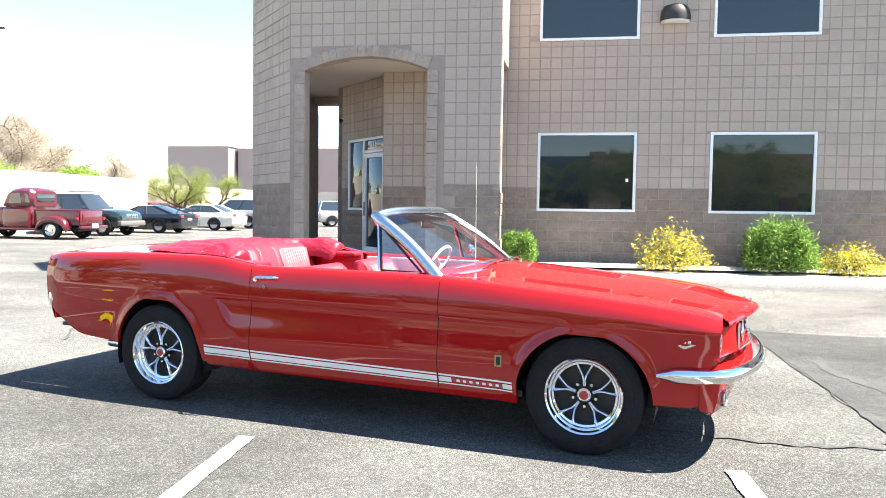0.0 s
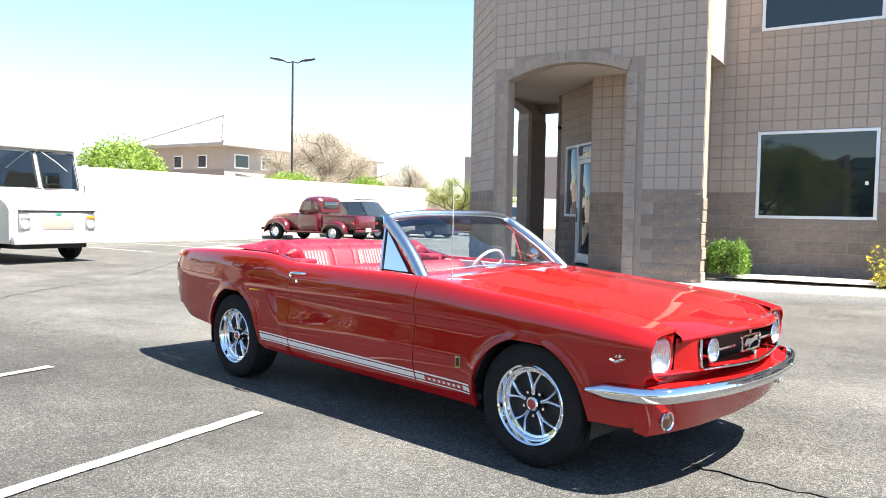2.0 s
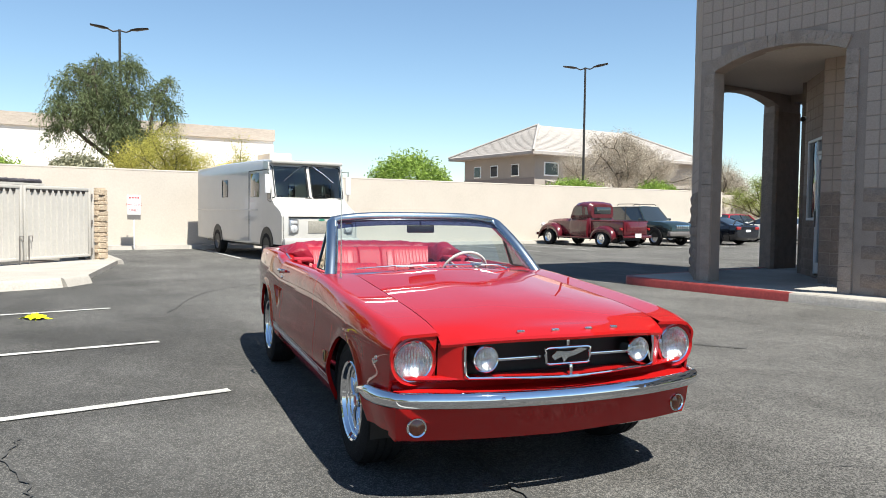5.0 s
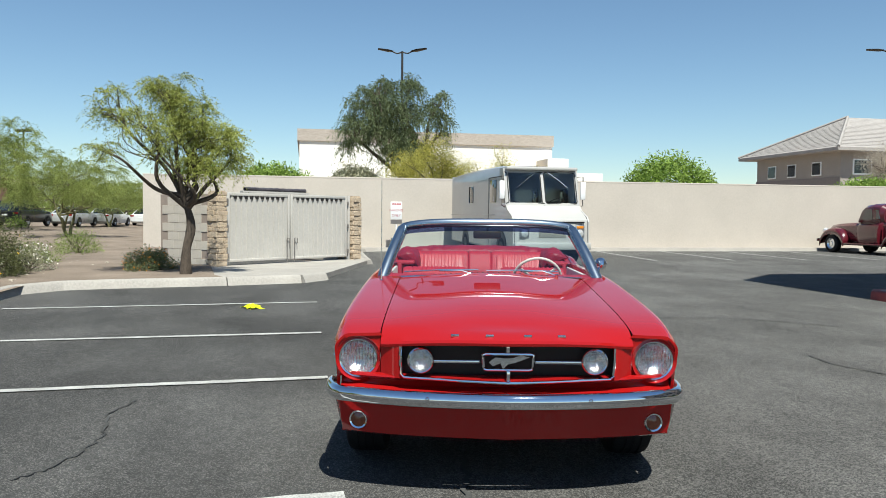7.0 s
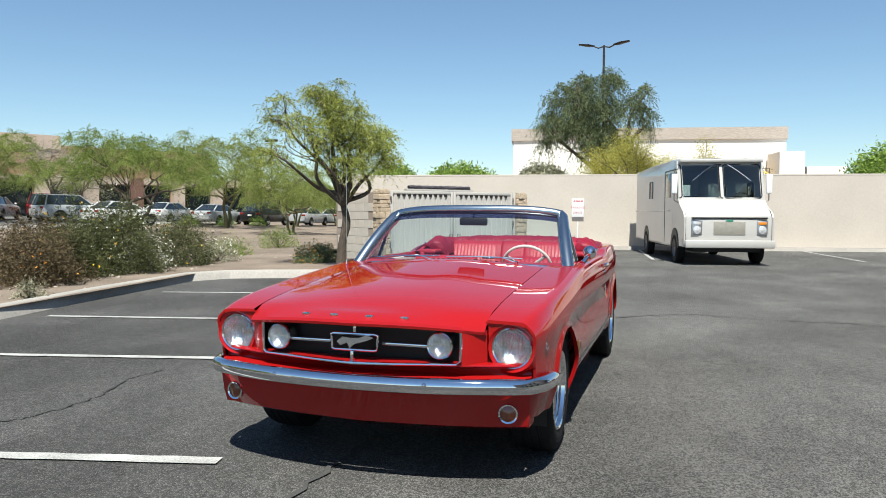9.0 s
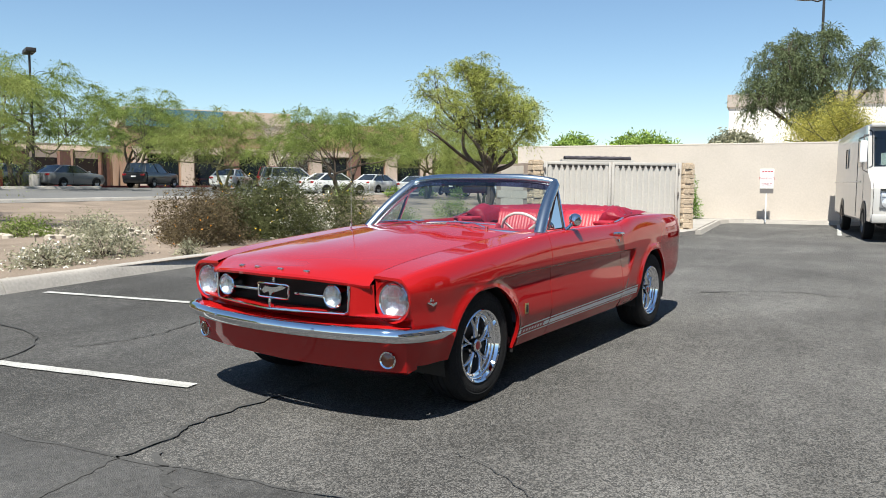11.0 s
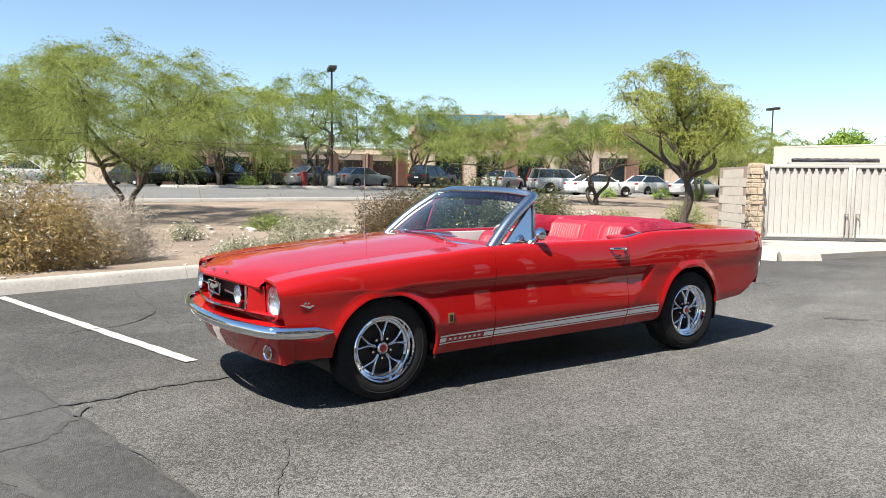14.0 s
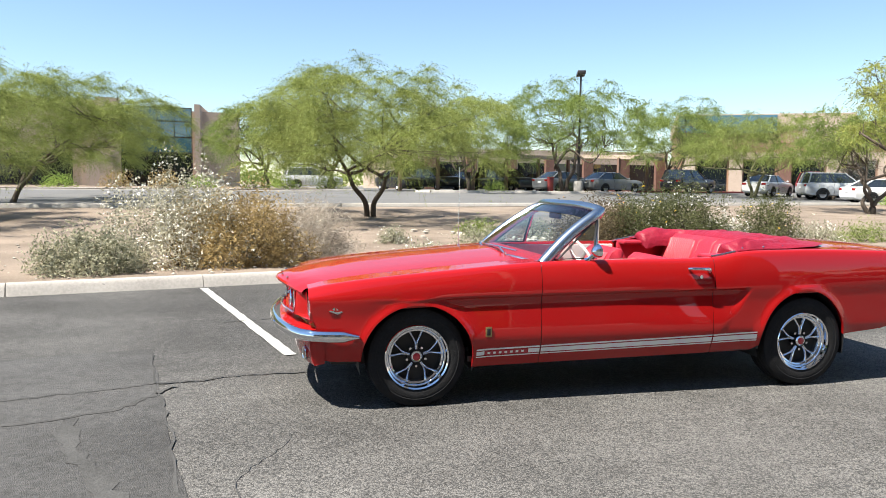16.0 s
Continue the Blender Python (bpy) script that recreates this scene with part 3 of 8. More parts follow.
for x0 in (-0.10, GW + 0.012):
    solo("gate_post", Geo().box(x0, x0 + 0.07, -0.05, 0.03, -0.02, 1.70, c=0.006), GATE_STEEL, "cream square steel post carrying the gate", "post", m=gm)
stone_pier(-0.36, -0.11, -0.15, 0.22, 1.72, gm)
stone_pier(GW + 0.11, GW + 0.38, -0.15, 0.22, 1.70, gm)
enc = thing("wall_enclosure", "tan block wall of the gated enclosure", "wall", kind="structure")
BLOCK_C = mat("cream_block", (0.48, 0.435, 0.38), 0.9, var=0.12, scale=3, fine=40, bump=0.3, objvar=0.06)
cb = Geo().box(0.003, 0.403, 0, 0.2, 0.004, 0.199, c=0.0025).mesh("block", BLOCK_C, False)


def block_run(m, length, h):
    part("core", Geo().box(0, length, 0.012, 0.188, -0.1, h, m), MORTAR, enc, smooth=False)
    for r in range(int(h / 0.2)):
        x = -0.2 if r % 2 else 0.0
        while x < length - 0.05:
            if x >= 0 and x + 0.4 <= length:
                part("block", cb, None, enc, m=m @ Matrix.Translation((x, 0, r * 0.203)))
            x += 0.406


block_run(gm @ Matrix.Translation((-0.18, 0.25, -0.03)) @ pose(0, 0, 0, 0, 0, 90 + 7), 1.7, 1.68)
block_run(gm @ Matrix.Translation((GW + 0.10, 0.25, -0.03)) @ pose(0, 0, 0, 0, 0, 90), 3.25, 1.68)
# rolled dark fabric lying on the gate's head
roll = Geo()
rows = []
for k in range(60):
    x = 0.54 + 1.80 * k / 59
    rows.append([(x, 0.12 + 0.055 * math.cos(a) * (1 + 0.2 * math.sin(9 * x + a)), 1.79 + 0.045 * math.sin(a) + 0.004 * math.sin(31 * x) + 0.004 * math.sin(77 * x)) for a in np.linspace(0, 2 * math.pi, 11)[:-1]])
roll.grid(rows, closed=True)
solo("rolled_tarp", roll, mat("dark_tarp", (0.05, 0.045, 0.055), 0.7, var=0.3, scale=20, fine=90, bump=0.5), "dark rolled tarp lying along the enclosure's head", "tarp", m=gm)
part("rail", Geo().box(0.46, 2.42, 0.06, 0.18, 1.70, 1.745, gm), GATE_STEEL, enc)

# ---- the parking sign and the yellow cloth ----
sign = thing("parking_sign", "white parking sign with red words on a thin post", "sign", pose(-20.75, 1.85, 0.05, 0, 0, 0))
part("post", Geo().box(-0.02, 0.02, -0.02, 0.02, 0, 1.70, c=0.004), WHITE_FRAME, sign)
plate = part("plate", Geo().box(0.021, 0.027, -0.20, 0.20, 1.08, 1.70, c=0.003), WHITE_FRAME, sign)
part("lower_plate", Geo().box(0.021, 0.025, -0.20, 0.20, 0.92, 1.07), GREY_METAL, sign)
SIGN_RED = mat("sign_red", (0.35, 0.05, 0.06), 0.6, var=0.1)
for k, w in enumerate((0.08, 0.05, 0.09, 0.05)):
    part("word_bar", Geo().box(0.0275, 0.029, -0.15 + 0.085 * k, -0.15 + 0.085 * k + 0.06, 1.585, 1.645), SIGN_RED, plate)
for word, z in (("PARKING", 1.36), ("ONLY", 1.18)):
    cu = bpy.data.curves.new(word.lower(), "FONT")
    cu.body, cu.size, cu.align_x, cu.extrude = word, 0.115, "CENTER", 0.001
    cu.materials.append(SIGN_RED)
    tmp = new("word", cu)
    me = bpy.data.meshes.new_from_object(tmp.evaluated_get(bpy.context.evaluated_depsgraph_get()))
    bpy.data.objects.remove(tmp)
    ob = new("word", me)
    ob.parent = plate
    ob.matrix_basis = Matrix.Translation((0.0285, 0, z)) @ pose(0, 0, 0, 90, 0, 90)
random.seed(5)
rows = []
for i in range(17):
    r = []
    for j in range(13):
        x, y = (i - 8) * 0.026, (j - 6) * 0.026
        z = max(0.004, 0.035 * (1 - (x / 0.22) ** 2 - (y / 0.17) ** 2) + 0.035 * noise.noise((x * 16, y * 16, 3)) + 0.012)
        r.append((x * (1 + 0.5 * noise.noise((j * 0.4, 1.7, 0))), y * (1 + 0.6 * noise.noise((i * 0.35, 4.1, 0))), z))
    rows.append(r)
solo("cloth", Geo().grid(rows), mat("yellow_cloth", (0.62, 0.72, 0.02), 0.8, var=0.15, scale=20, fine=200), "crumpled bright yellow cloth lying on the asphalt", "cloth", m=pose(-5.15, -2.02, 0.0, 0, 0, 30) @ Matrix.Diagonal((0.72, 0.6, 1.2, 1)))
# stencilled bay numbers on the kerb
for txt, x in (("83", 0.81), ("82", 3.37), ("84", -1.75)):
    cu = bpy.data.curves.new("stencil", "FONT")
    cu.body, cu.size, cu.align_x, cu.extrude = txt, 0.11, "CENTER", 0.0005
    cu.materials.append(GREY_METAL)
    tmp = new("stencil", cu)
    me = bpy.data.meshes.new_from_object(tmp.evaluated_get(bpy.context.evaluated_depsgraph_get()))
    bpy.data.objects.remove(tmp)
    ob = new("bay_number", me)
    ob.matrix_basis = Matrix.Translation((x, KERB_Y + 0.10 - 0.0444 * (4.4 - x) + 0.108, 0.028)) @ pose(0, 0, 0, 77, 0, 177.5)
    tagged(ob, "grey stencilled bay number on the kerb's face", "number", kind="structure")

# ---- the office building ----
def walk_z(x):
    return lerp_table(x, [-5.4, -1.5, 1.0], [0.165, 0.22, 0.27])


def edge_z(x):
    """Height of the walk at its kerb."""
    return lerp_table(x, [-5.4, -0.7, 1.0, 2.0, 4.5, 8.0], [0.14, 0.15, 0.172, 0.192, 0.218, 0.225])


BLK = 0.2032


def clip_block(x0, x1, z0, z1, holes):
    """What is left of a block beside openings, or None."""
    for a, b, c, d in holes:
        if x0 < b and x1 > a and z0 < d and z1 > c:
            if x0 >= a - 1e-6 and x1 <= b + 1e-6:
                if z0 >= c - 1e-6 and z1 <= d + 1e-6:
                    return None
                if z1 > d:
                    z0 = d
                else:
                    z1 = c
            elif z0 >= c - 1e-6 and z1 <= d + 1e-6:
                if x0 < a:
                    x1 = a
                else:
                    x0 = b
            else:
                if z1 - d > 0.02 and d - z0 < z1 - d:
                    z0 = d
                elif c - z0 > 0.02 and z1 - c < c - z0:
                    z1 = c
                elif x0 < a:
                    x1 = a
                else:
                    x0 = b
    return (x0, x1, z0, z1) if x1 - x0 > 0.03 and z1 - z0 > 0.03 else None


def block_solid(w, h, proud, rough=0.0, seed=0):
    """One block's face, cut back at its edges; rough: broken face."""
    e, q = 0.0065, Geo()
    random.seed(seed)
    if not rough:
        q.add([(e, 0, e), (w - e, 0, e), (w - e, 0, h - e), (e, 0, h - e)] + [(e + 0.006, -proud, e + 0.006), (w - e - 0.006, -proud, e + 0.006), (w - e - 0.006, -proud, h - e - 0.006), (e + 0.006, -proud, h - e - 0.006)],
              [(4, 5, 6, 7), (0, 1, 5, 4), (1, 2, 6, 5), (2, 3, 7, 6), (3, 0, 4, 7)])
    else:
        rows = []
        for j in range(4):
            rows.append([(e + (w - 2 * e) * i / 4, -proud - (random.uniform(-rough, rough) if 0 < i < 4 and 0 < j < 3 else -proud * 0.8), e + (h - 2 * e) * j / 3) for i in range(5)])
        q.grid(rows)
    return q


def block_face(parent, m, x0, x1, z0, z1, holes, near, base=1.70, skip=None):
    """Covers a wall's face with coursed blocks: scored squares above, split-faced long blocks below.
    near(x, z): whether a block is built as a piece of its own."""
    meshes, field, field_s = {}, Geo(), Geo()
    count = 0
    z = z1
    courses = []
    zz = base
    while zz < z1 - 1e-6:
        courses.append((zz, min(zz + BLK, z1), BLK, False))
        zz += BLK
    zz = base
    while zz > z0 + 1e-6:
        courses.append((max(zz - BLK, z0), zz, 2 * BLK, True))
        zz -= BLK
    for k, (za, zb, w, split) in enumerate(courses):
        x = x0 - (BLK if split and k % 2 else 0)
        while x < x1 - 1e-6:
            cell = clip_block(max(x, x0), min(x + w, x1), za, zb, holes)
            x += w
            if not cell or (skip and skip(*cell)):
                continue
            a, b, c, d = cell
            if near(a, c) and count < 295:
                key = (round(b - a, 3), round(d - c, 3), split, random.Random(int(a * 977 + c * 131)).randrange(5) if split else 0)
                if key not in meshes:
                    meshes[key] = block_solid(key[0], key[1], 0.022 if split else 0.007, 0.016 if split else 0, key[3] + 7).mesh("block", SPLIT if split else BLOCK, smooth=split, sharp=80)
                part("block", meshes[key], None, parent, m=m @ Matrix.Translation((a, 0, c)))
                count += 1
            else:
                s = block_solid(b - a, d - c, 0.022 if split else 0.007, 0.016 if split else 0, int(a * 977 + c * 131) % 999)
                (field_s if split else field).add(s.v, s.f, m @ Matrix.Translation((a, 0, c)))
    if field.v:
        tagged(part("block_field", field, BLOCK_J, parent, smooth=False), kind="stuff")
    if field_s.v:
        tagged(part("split_block_field", field_s, SPLIT_J, parent, sharp=80), kind="stuff")


def pierced(x0, x1, z0, z1, y0, y1, holes):
    """A wall slab with square openings right through it."""
    xs = sorted({x0, x1, *[h[0] for h in holes], *[h[1] for h in holes]})
    zs = sorted({z0, z1, *[h[2] for h in holes], *[h[3] for h in holes]})
    q = Geo()
    for a, b in zip(xs, xs[1:]):
        run = None
        for c, d in zip(zs, zs[1:]):
            cx, cz = (a + b) / 2, (c + d) / 2
            solid = not any(h[0] < cx < h[1] and h[2] < cz < h[3] for h in holes)
            if solid:
                run = (run[0], d) if run else (c, d)
            if run and (not solid or d == zs[-1]):
                q.box(a, b, y0, y1, run[0], run[1])
                run = None
    return q


ROOF_Z = 8.45
WINDOWS = [(x, x + 1.83, z, z + h) for x in (0.415, 3.555, 6.70, 9.84) for z, h in ((1.255, 1.485), (4.455, 1.485))]
facade = thing("wall_south", "tan scored-block office wall with a darker split-face base", "wall", kind="structure")
part("core", pierced(-2.62, 14.0, 0.0, ROOF_Z, FACADE_Y, FACADE_Y + 0.3, WINDOWS), MORTAR, facade, smooth=False)
for nm, box in (("wall_east", (13.7, 14.0, 9.8, 26, 0, ROOF_Z)), ("wall_back", (-5.3, 14.0, 26, 26.3, 0, ROOF_Z)), ("roof", (-2.6, 14.0, 9.8, 26, ROOF_Z - 0.6, ROOF_Z - 0.3)), ("floor", (-2.6, 13.7, 9.8, 26, 0.0, 0.26)), ("ceiling", (-2.4, 13.7, 9.8, 26, 3.2, 3.5))):
    solo(nm, Geo().box(*box), STUCCO if nm in ("ceiling", "floor") else BLOCK_J, "plain part of the office building", "building part", "structure", smooth=False)
solo("wall_inner", Geo().box(-2.4, 13.7, 13.0, 13.1, 0.26, 7.8), STUCCO, "plain inner wall of the offices", "wall", "structure", smooth=False)
for i, (a, b, c, d) in enumerate(WINDOWS):
    w = thing("window_%d" % (i + 1), "dark reflective window in a white metal frame", "window", kind="structure")
    f = 0.05
    y0, y1 = FACADE_Y - 0.015, FACADE_Y + 0.07
    for bx in ((a, b, c, c + f), (a, b, d - f, d), (a, a + f, c + f, d - f), (b - f, b, c + f, d - f)):
        part("window_frame", Geo().box(bx[0], bx[1], y0, y1, bx[2], bx[3], c=0.004), WHITE_FRAME, w)
    part("pane", Geo().box(a + f, b - f, FACADE_Y + 0.02, FACADE_Y + 0.03, c + f, d - f), DARK_GLASS, w, smooth=False)
part("sticker", Geo().box(2.06, 2.11, FACADE_Y + 0.014, FACADE_Y + 0.018, 1.82, 1.88), WHITE_FRAME, bpy.data.objects["window_1"])
block_face(facade, Matrix.Translation((0, FACADE_Y, 0)), -2.62, 8.0, 0.0, 5.6, WINDOWS, lambda x, z: -0.2 < x < 5.5 and (0.2 < z < 1.7 or 2.7 < z < 4.5))
block_face(facade, Matrix.Translation((0, FACADE_Y, 0)), -2.62, 8.0, 5.6, ROOF_Z, WINDOWS, lambda x, z: False, base=5.6)
lamp_w = thing("wall_lamp", "bronze half-round lamp on the block wall", "lamp", Matrix.Translation((2.87, FACADE_Y, 4.72)))
rows = [[(0.27 * math.cos(a) * r, -0.02 - 0.24 * math.sin(a) * r, z) for a in np.linspace(0, math.pi, 17)] for r, z in ((1.0, 0.03), (1.0, 0.12), (0.93, 0.22), (0.75, 0.30), (0.3, 0.34))]
part("housing", Geo().grid(rows), DARK_METAL, lamp_w)
part("lens", Geo().prism([(0.25 * math.cos(a), -0.02 - 0.22 * math.sin(a)) for a in np.linspace(0, math.pi, 13)], 0.0, 0.05), WHITE_FRAME, lamp_w)

# entry tower: an open porch with arches
tower = thing("entry_tower", "tan block entry tower with arched openings and rough base", "building", kind="structure")
AX0, AX1, SPR, CROWN = -3.72, -1.46, 3.72, 3.95
ACX, AHW = (AX0 + AX1) / 2, (AX1 - AX0) / 2
ARC_R = (AHW ** 2 + (CROWN - SPR) ** 2) / (2 * (CROWN - SPR))
ARC_C = CROWN - ARC_R


def arc_z(x, r=ARC_R):
    return ARC_C + math.sqrt(max(0, r * r - (x - ACX) ** 2))


TY1 = TOWER_Y + 0.25
xs = list(np.linspace(AX0, AX1, 25))
g = Geo()
g.box(-0.40 - 0.0, -0.15, TOWER_Y, TY1, 0, ROOF_Z)
g.box(AX1, -0.40, TOWER_Y, TY1, 0, ROOF_Z)
g.box(-4.0, AX0, TOWER_Y, TY1, 0, ROOF_Z)
for y in (TOWER_Y, TY1):
    g.grid([[(x, y, arc_z(x)) for x in xs], [(x, y, ROOF_Z) for x in xs]])
g.grid([[(x, TOWER_Y, arc_z(x)) for x in xs], [(x, TY1, arc_z(x)) for x in xs]])
part("core", g, MORTAR, tower, smooth=False)
# chamfered corner pier, back column and upper storey
CH0, CH1 = Vector((-4.0, TOWER_Y, 0)), Vector((-5.45, 9.72, 0))
chd = CH1 - CH0
part("corner_pier", Geo().prism([(-4.0, TOWER_Y), (AX0 - 0.002, TOWER_Y + 0.002), (AX0 - 0.002, TY1), (-5.15, 9.90), (-5.45, 9.90), (-5.45, 9.72)], 0, 3.55), SPLIT_J, tower, smooth=False)
part("back_column", Geo().prism([(-5.55, 12.15), (-5.22, 12.05), (-5.15, 12.1), (-5.15, 12.9), (-5.55, 12.9)], 0, 3.55), SPLIT_J, tower, smooth=False)
part("upper_storey", Geo().prism([(-0.4, 8.30), (-0.4, 9.5), (-2.62, 9.8), (-2.62, 12.9), (-5.44, 12.9), (-5.44, 9.73), (-4.0, 8.115)], 3.98, ROOF_Z), MORTAR, tower, smooth=False)
part("soffit", Geo().prism([(-0.4, TY1), (-0.4, 9.5), (-2.62, 9.8), (-2.62, 12.9), (-5.40, 12.9), (-5.40, 9.75), (-4.0, TY1 - 0.1)], 3.93, 3.98), STUCCO, tower, "plain stucco porch ceiling", smooth=False)
part("upper_side", Geo().box(-0.4, -0.15, TY1, 9.5, 3.92, ROOF_Z), BLOCK_J, tower, "tan block side of the tower's upper part", smooth=False)
# west arch
q = Geo()
ys = list(np.linspace(9.90, 12.15, 17))
zs = [3.87 - 0.22 * ((y - 11.02) / 1.13) ** 2 for y in ys]
for x in (-5.44, -5.15):
    q.grid([[(x, y, z) for y, z in zip(ys, zs)], [(x, y, 3.98) for y in ys]])
q.grid([[(-5.44, y, z) for y, z in zip(ys, zs)], [(-5.15, y, z) for y, z in zip(ys, zs)]])
part("west_arch", q, MORTAR, tower, smooth=False)
part("pier_head", Geo().prism([(-4.0, TOWER_Y + 0.003), (AX0 - 0.003, TOWER_Y + 0.003), (AX0 - 0.003, TY1), (-5.15, 9.90), (-5.44, 9.90), (-5.44, 9.73)], 3.54, 3.985), MORTAR, tower, smooth=False)
part("pier_head", Geo().prism([(-5.54, 12.15), (-5.22, 12.05), (-5.16, 12.1), (-5.16, 12.89), (-5.54, 12.89)], 3.54, 3.985), MORTAR, tower, smooth=False)


def in_arch(a, b, c, d):
    x0, x1 = max(a, AX0 - 0.16), min(b, AX1 + 0.16)
    if x1 <= x0:
        return False
    if d <= SPR:
        return x1 > AX0 - 0.15 and x0 < AX1 + 0.15
    return c < arc_z(max(AX0, min(AX1, (x0 + x1) / 2))) + 0.13


block_face(tower, Matrix.Translation((0, TOWER_Y, 0)), -4.0, -0.15, 0.0, 5.6, [], lambda x, z: 0.2 < z < 5.2, skip=in_arch)
block_face(tower, Matrix.Translation((0, TOWER_Y, 0)), -4.0, -0.15, 5.6, ROOF_Z, [], lambda x, z: False, base=5.6)
ang = math.degrees(math.atan2(-chd.y, -chd.x))
block_face(tower, pose(CH1.x, CH1.y, 0, 0, 0, ang), 0.0, chd.length, 0.0, ROOF_Z, [], lambda x, z: False)
# ring of rough voussoirs round the arch
for k in range(18):
    t0, t1 = k / 18, (k + 1) / 18
    a0, a1 = math.asin(AHW / ARC_R), -math.asin(AHW / ARC_R)
    q = Geo()
    rows = []
    random.seed(k)
    for r in (ARC_R + 0.002, ARC_R + 0.10, ARC_R + 0.195):
        rows.append([(ACX - r * math.sin(a0 + (a1 - a0) * t), TOWER_Y - 0.035 + random.uniform(-0.008, 0.008), ARC_C + r * math.cos(a0 + (a1 - a0) * t)) for t in (t0 + 0.0008, (t0 + t1) / 2, t1 - 0.0008)])
    back = [[(x, TOWER_Y + 0.02, z) for x, y, z in r] for r in rows]
    q.grid(rows)
    q.grid([rows[0], back[0]])
    q.grid([rows[2], back[2]])
    q.grid([[r[0] for r in rows], [r[0] for r in back]])
    q.grid([[r[2] for r in rows], [r[2] for r in back]])
    part("voussoir", q, RING, tower, smooth=False)
for xa, xb in ((AX0 - 0.19, AX0 + 0.004), (AX1 - 0.004, AX1 + 0.19)):
    n = 17
    for k in range(n):
        z0 = 0.15 + (SPR - 0.02 - 0.15) * k / n
        z1 = 0.15 + (SPR - 0.02 - 0.15) * (k + 1) / n
        random.seed(k + int(xa * 10))
        d = random.uniform(-0.006, 0.006)
        part("quoin", Geo().box(xa, xb, TOWER_Y - 0.032 + d, TOWER_Y + 0.02, z0 + 0.0015, z1 - 0.0015, c=0.006), RING, tower, smooth=False)
for k in range(40):
    z0 = 0.15 + k * BLK
    random.seed(k)
    if z0 < 1.55:
        part("corner_block", Geo().box(-0.16, -0.135 + random.uniform(-0.012, 0.012), TOWER_Y - 0.02 + random.uniform(-0.01, 0.01), TY1, z0 + 0.006, min(1.70, z0 + BLK) - 0.006, c=0.012), SPLIT, tower, smooth=False)

# angled entrance with its glazed door
E0, E1 = Vector((-2.62, 9.80, 0)), Vector((-4.02, 11.28, 0))
ed = E1 - E0
em = pose(E1.x, E1.y, 0, 0, 0, math.degrees(math.atan2(-ed.y, -ed.x)))
EL = ed.length
DX0, DX1, DZ = EL - 1.72, EL - 0.06, 2.74
entry = thing("wall_entry", "tan block wall with the glazed entrance", "wall", kind="structure")
holes = [(DX0 + 0.72, DX1, 0.2, DZ), (DX0, DX0 + 0.72, 1.22, DZ)]
q = pierced(-0.0, EL, 0, 4.0, 0.0, 0.25, holes)
part("core", Geo().add(q.v, q.f, em), MORTAR, entry, smooth=False)
block_face(entry, em, 0.0, EL, 0.0, 3.93, holes, lambda x, z: z > 1.0)
part("lintel", Geo().box(-5.14, -4.12, 12.5, 12.9, 3.76, 3.95), MORTAR, tower, smooth=False)
part("return_wall", Geo().box(-4.12, -3.9, 11.3, 16.0, 0, 4.0), SPLIT_J, entry, smooth=False)
door = thing("door_1", "glazed white metal entrance door with a transom", "door", kind="structure")


def fr(x0, x1, z0, z1, d0=-0.01, d1=0.08):
    q = Geo().box(x0, x1, d0, d1, z0, z1, c=0.004)
    return Geo().add(q.v, q.f, em)


for bx in ((DX0, DX1, DZ - 0.05, DZ), (DX0, DX0 + 0.05, 1.22, DZ - 0.05), (DX0 + 0.69, DX0 + 0.74, 0.24, DZ - 0.05), (DX1 - 0.05, DX1, 0.24, DZ - 0.05), (DX0 + 0.05, DX0 + 0.69, 1.22, 1.27), (DX0 + 0.74, DX1 - 0.05, 2.42, 2.48)):
    part("door_frame", fr(*bx), WHITE_FRAME, door)
leaf = part("leaf", fr(DX0 + 0.75, DX1 - 0.06, 0.26, 0.45, 0.0, 0.05), WHITE_FRAME, door)
for bx in ((DX0 + 0.75, DX0 + 0.83, 0.45, 2.41), (DX1 - 0.14, DX1 - 0.06, 0.45, 2.41), (DX0 + 0.83, DX1 - 0.14, 2.32, 2.41)):
    part("stile", fr(*bx, 0.0, 0.05), WHITE_FRAME, leaf)
part("pull", fr(DX0 + 0.80, DX0 + 0.83, 1.1, 1.4, -0.05, -0.02), GREY_METAL, leaf)
for bx in ((DX0 + 0.83, DX1 - 0.14, 0.45, 2.32), (DX0 + 0.74, DX1 - 0.05, 2.48, DZ - 0.05), (DX0 + 0.05, DX0 + 0.69, 1.27, DZ - 0.05)):
    part("pane", fr(*bx, 0.02, 0.028), DARK_GLASS, door)
for k in range(3):
    part("number_bar", fr(DX0 + 1.0 + 0.10 * k, DX0 + 1.06 + 0.10 * k, 2.54, 2.65, 0.012, 0.016), WHITE_FRAME, door)
arrow = [(-0.16, 0.012), (0.05, 0.012), (0.0, 0.05), (0.03, 0.05), (0.10, 0.0), (0.03, -0.05), (0.0, -0.05), (0.05, -0.012), (-0.16, -0.012)]
part("arrow_sticker", Geo().prism(arrow, -0.002, 0.002, em @ Matrix.Translation((DX0 + 1.2, 0.016, 1.62)) @ pose(0, 0, 0, 90, 0, 0)), WHITE_FRAME, door)
cam_b = thing("security_camera", "small dark dome camera on the entrance wall", "camera", em @ Matrix.Translation((0.06, -0.02, 3.2)))
part("dome", Geo().ball((0, -0.05, 0), 0.05, 8), DARK_METAL, cam_b)
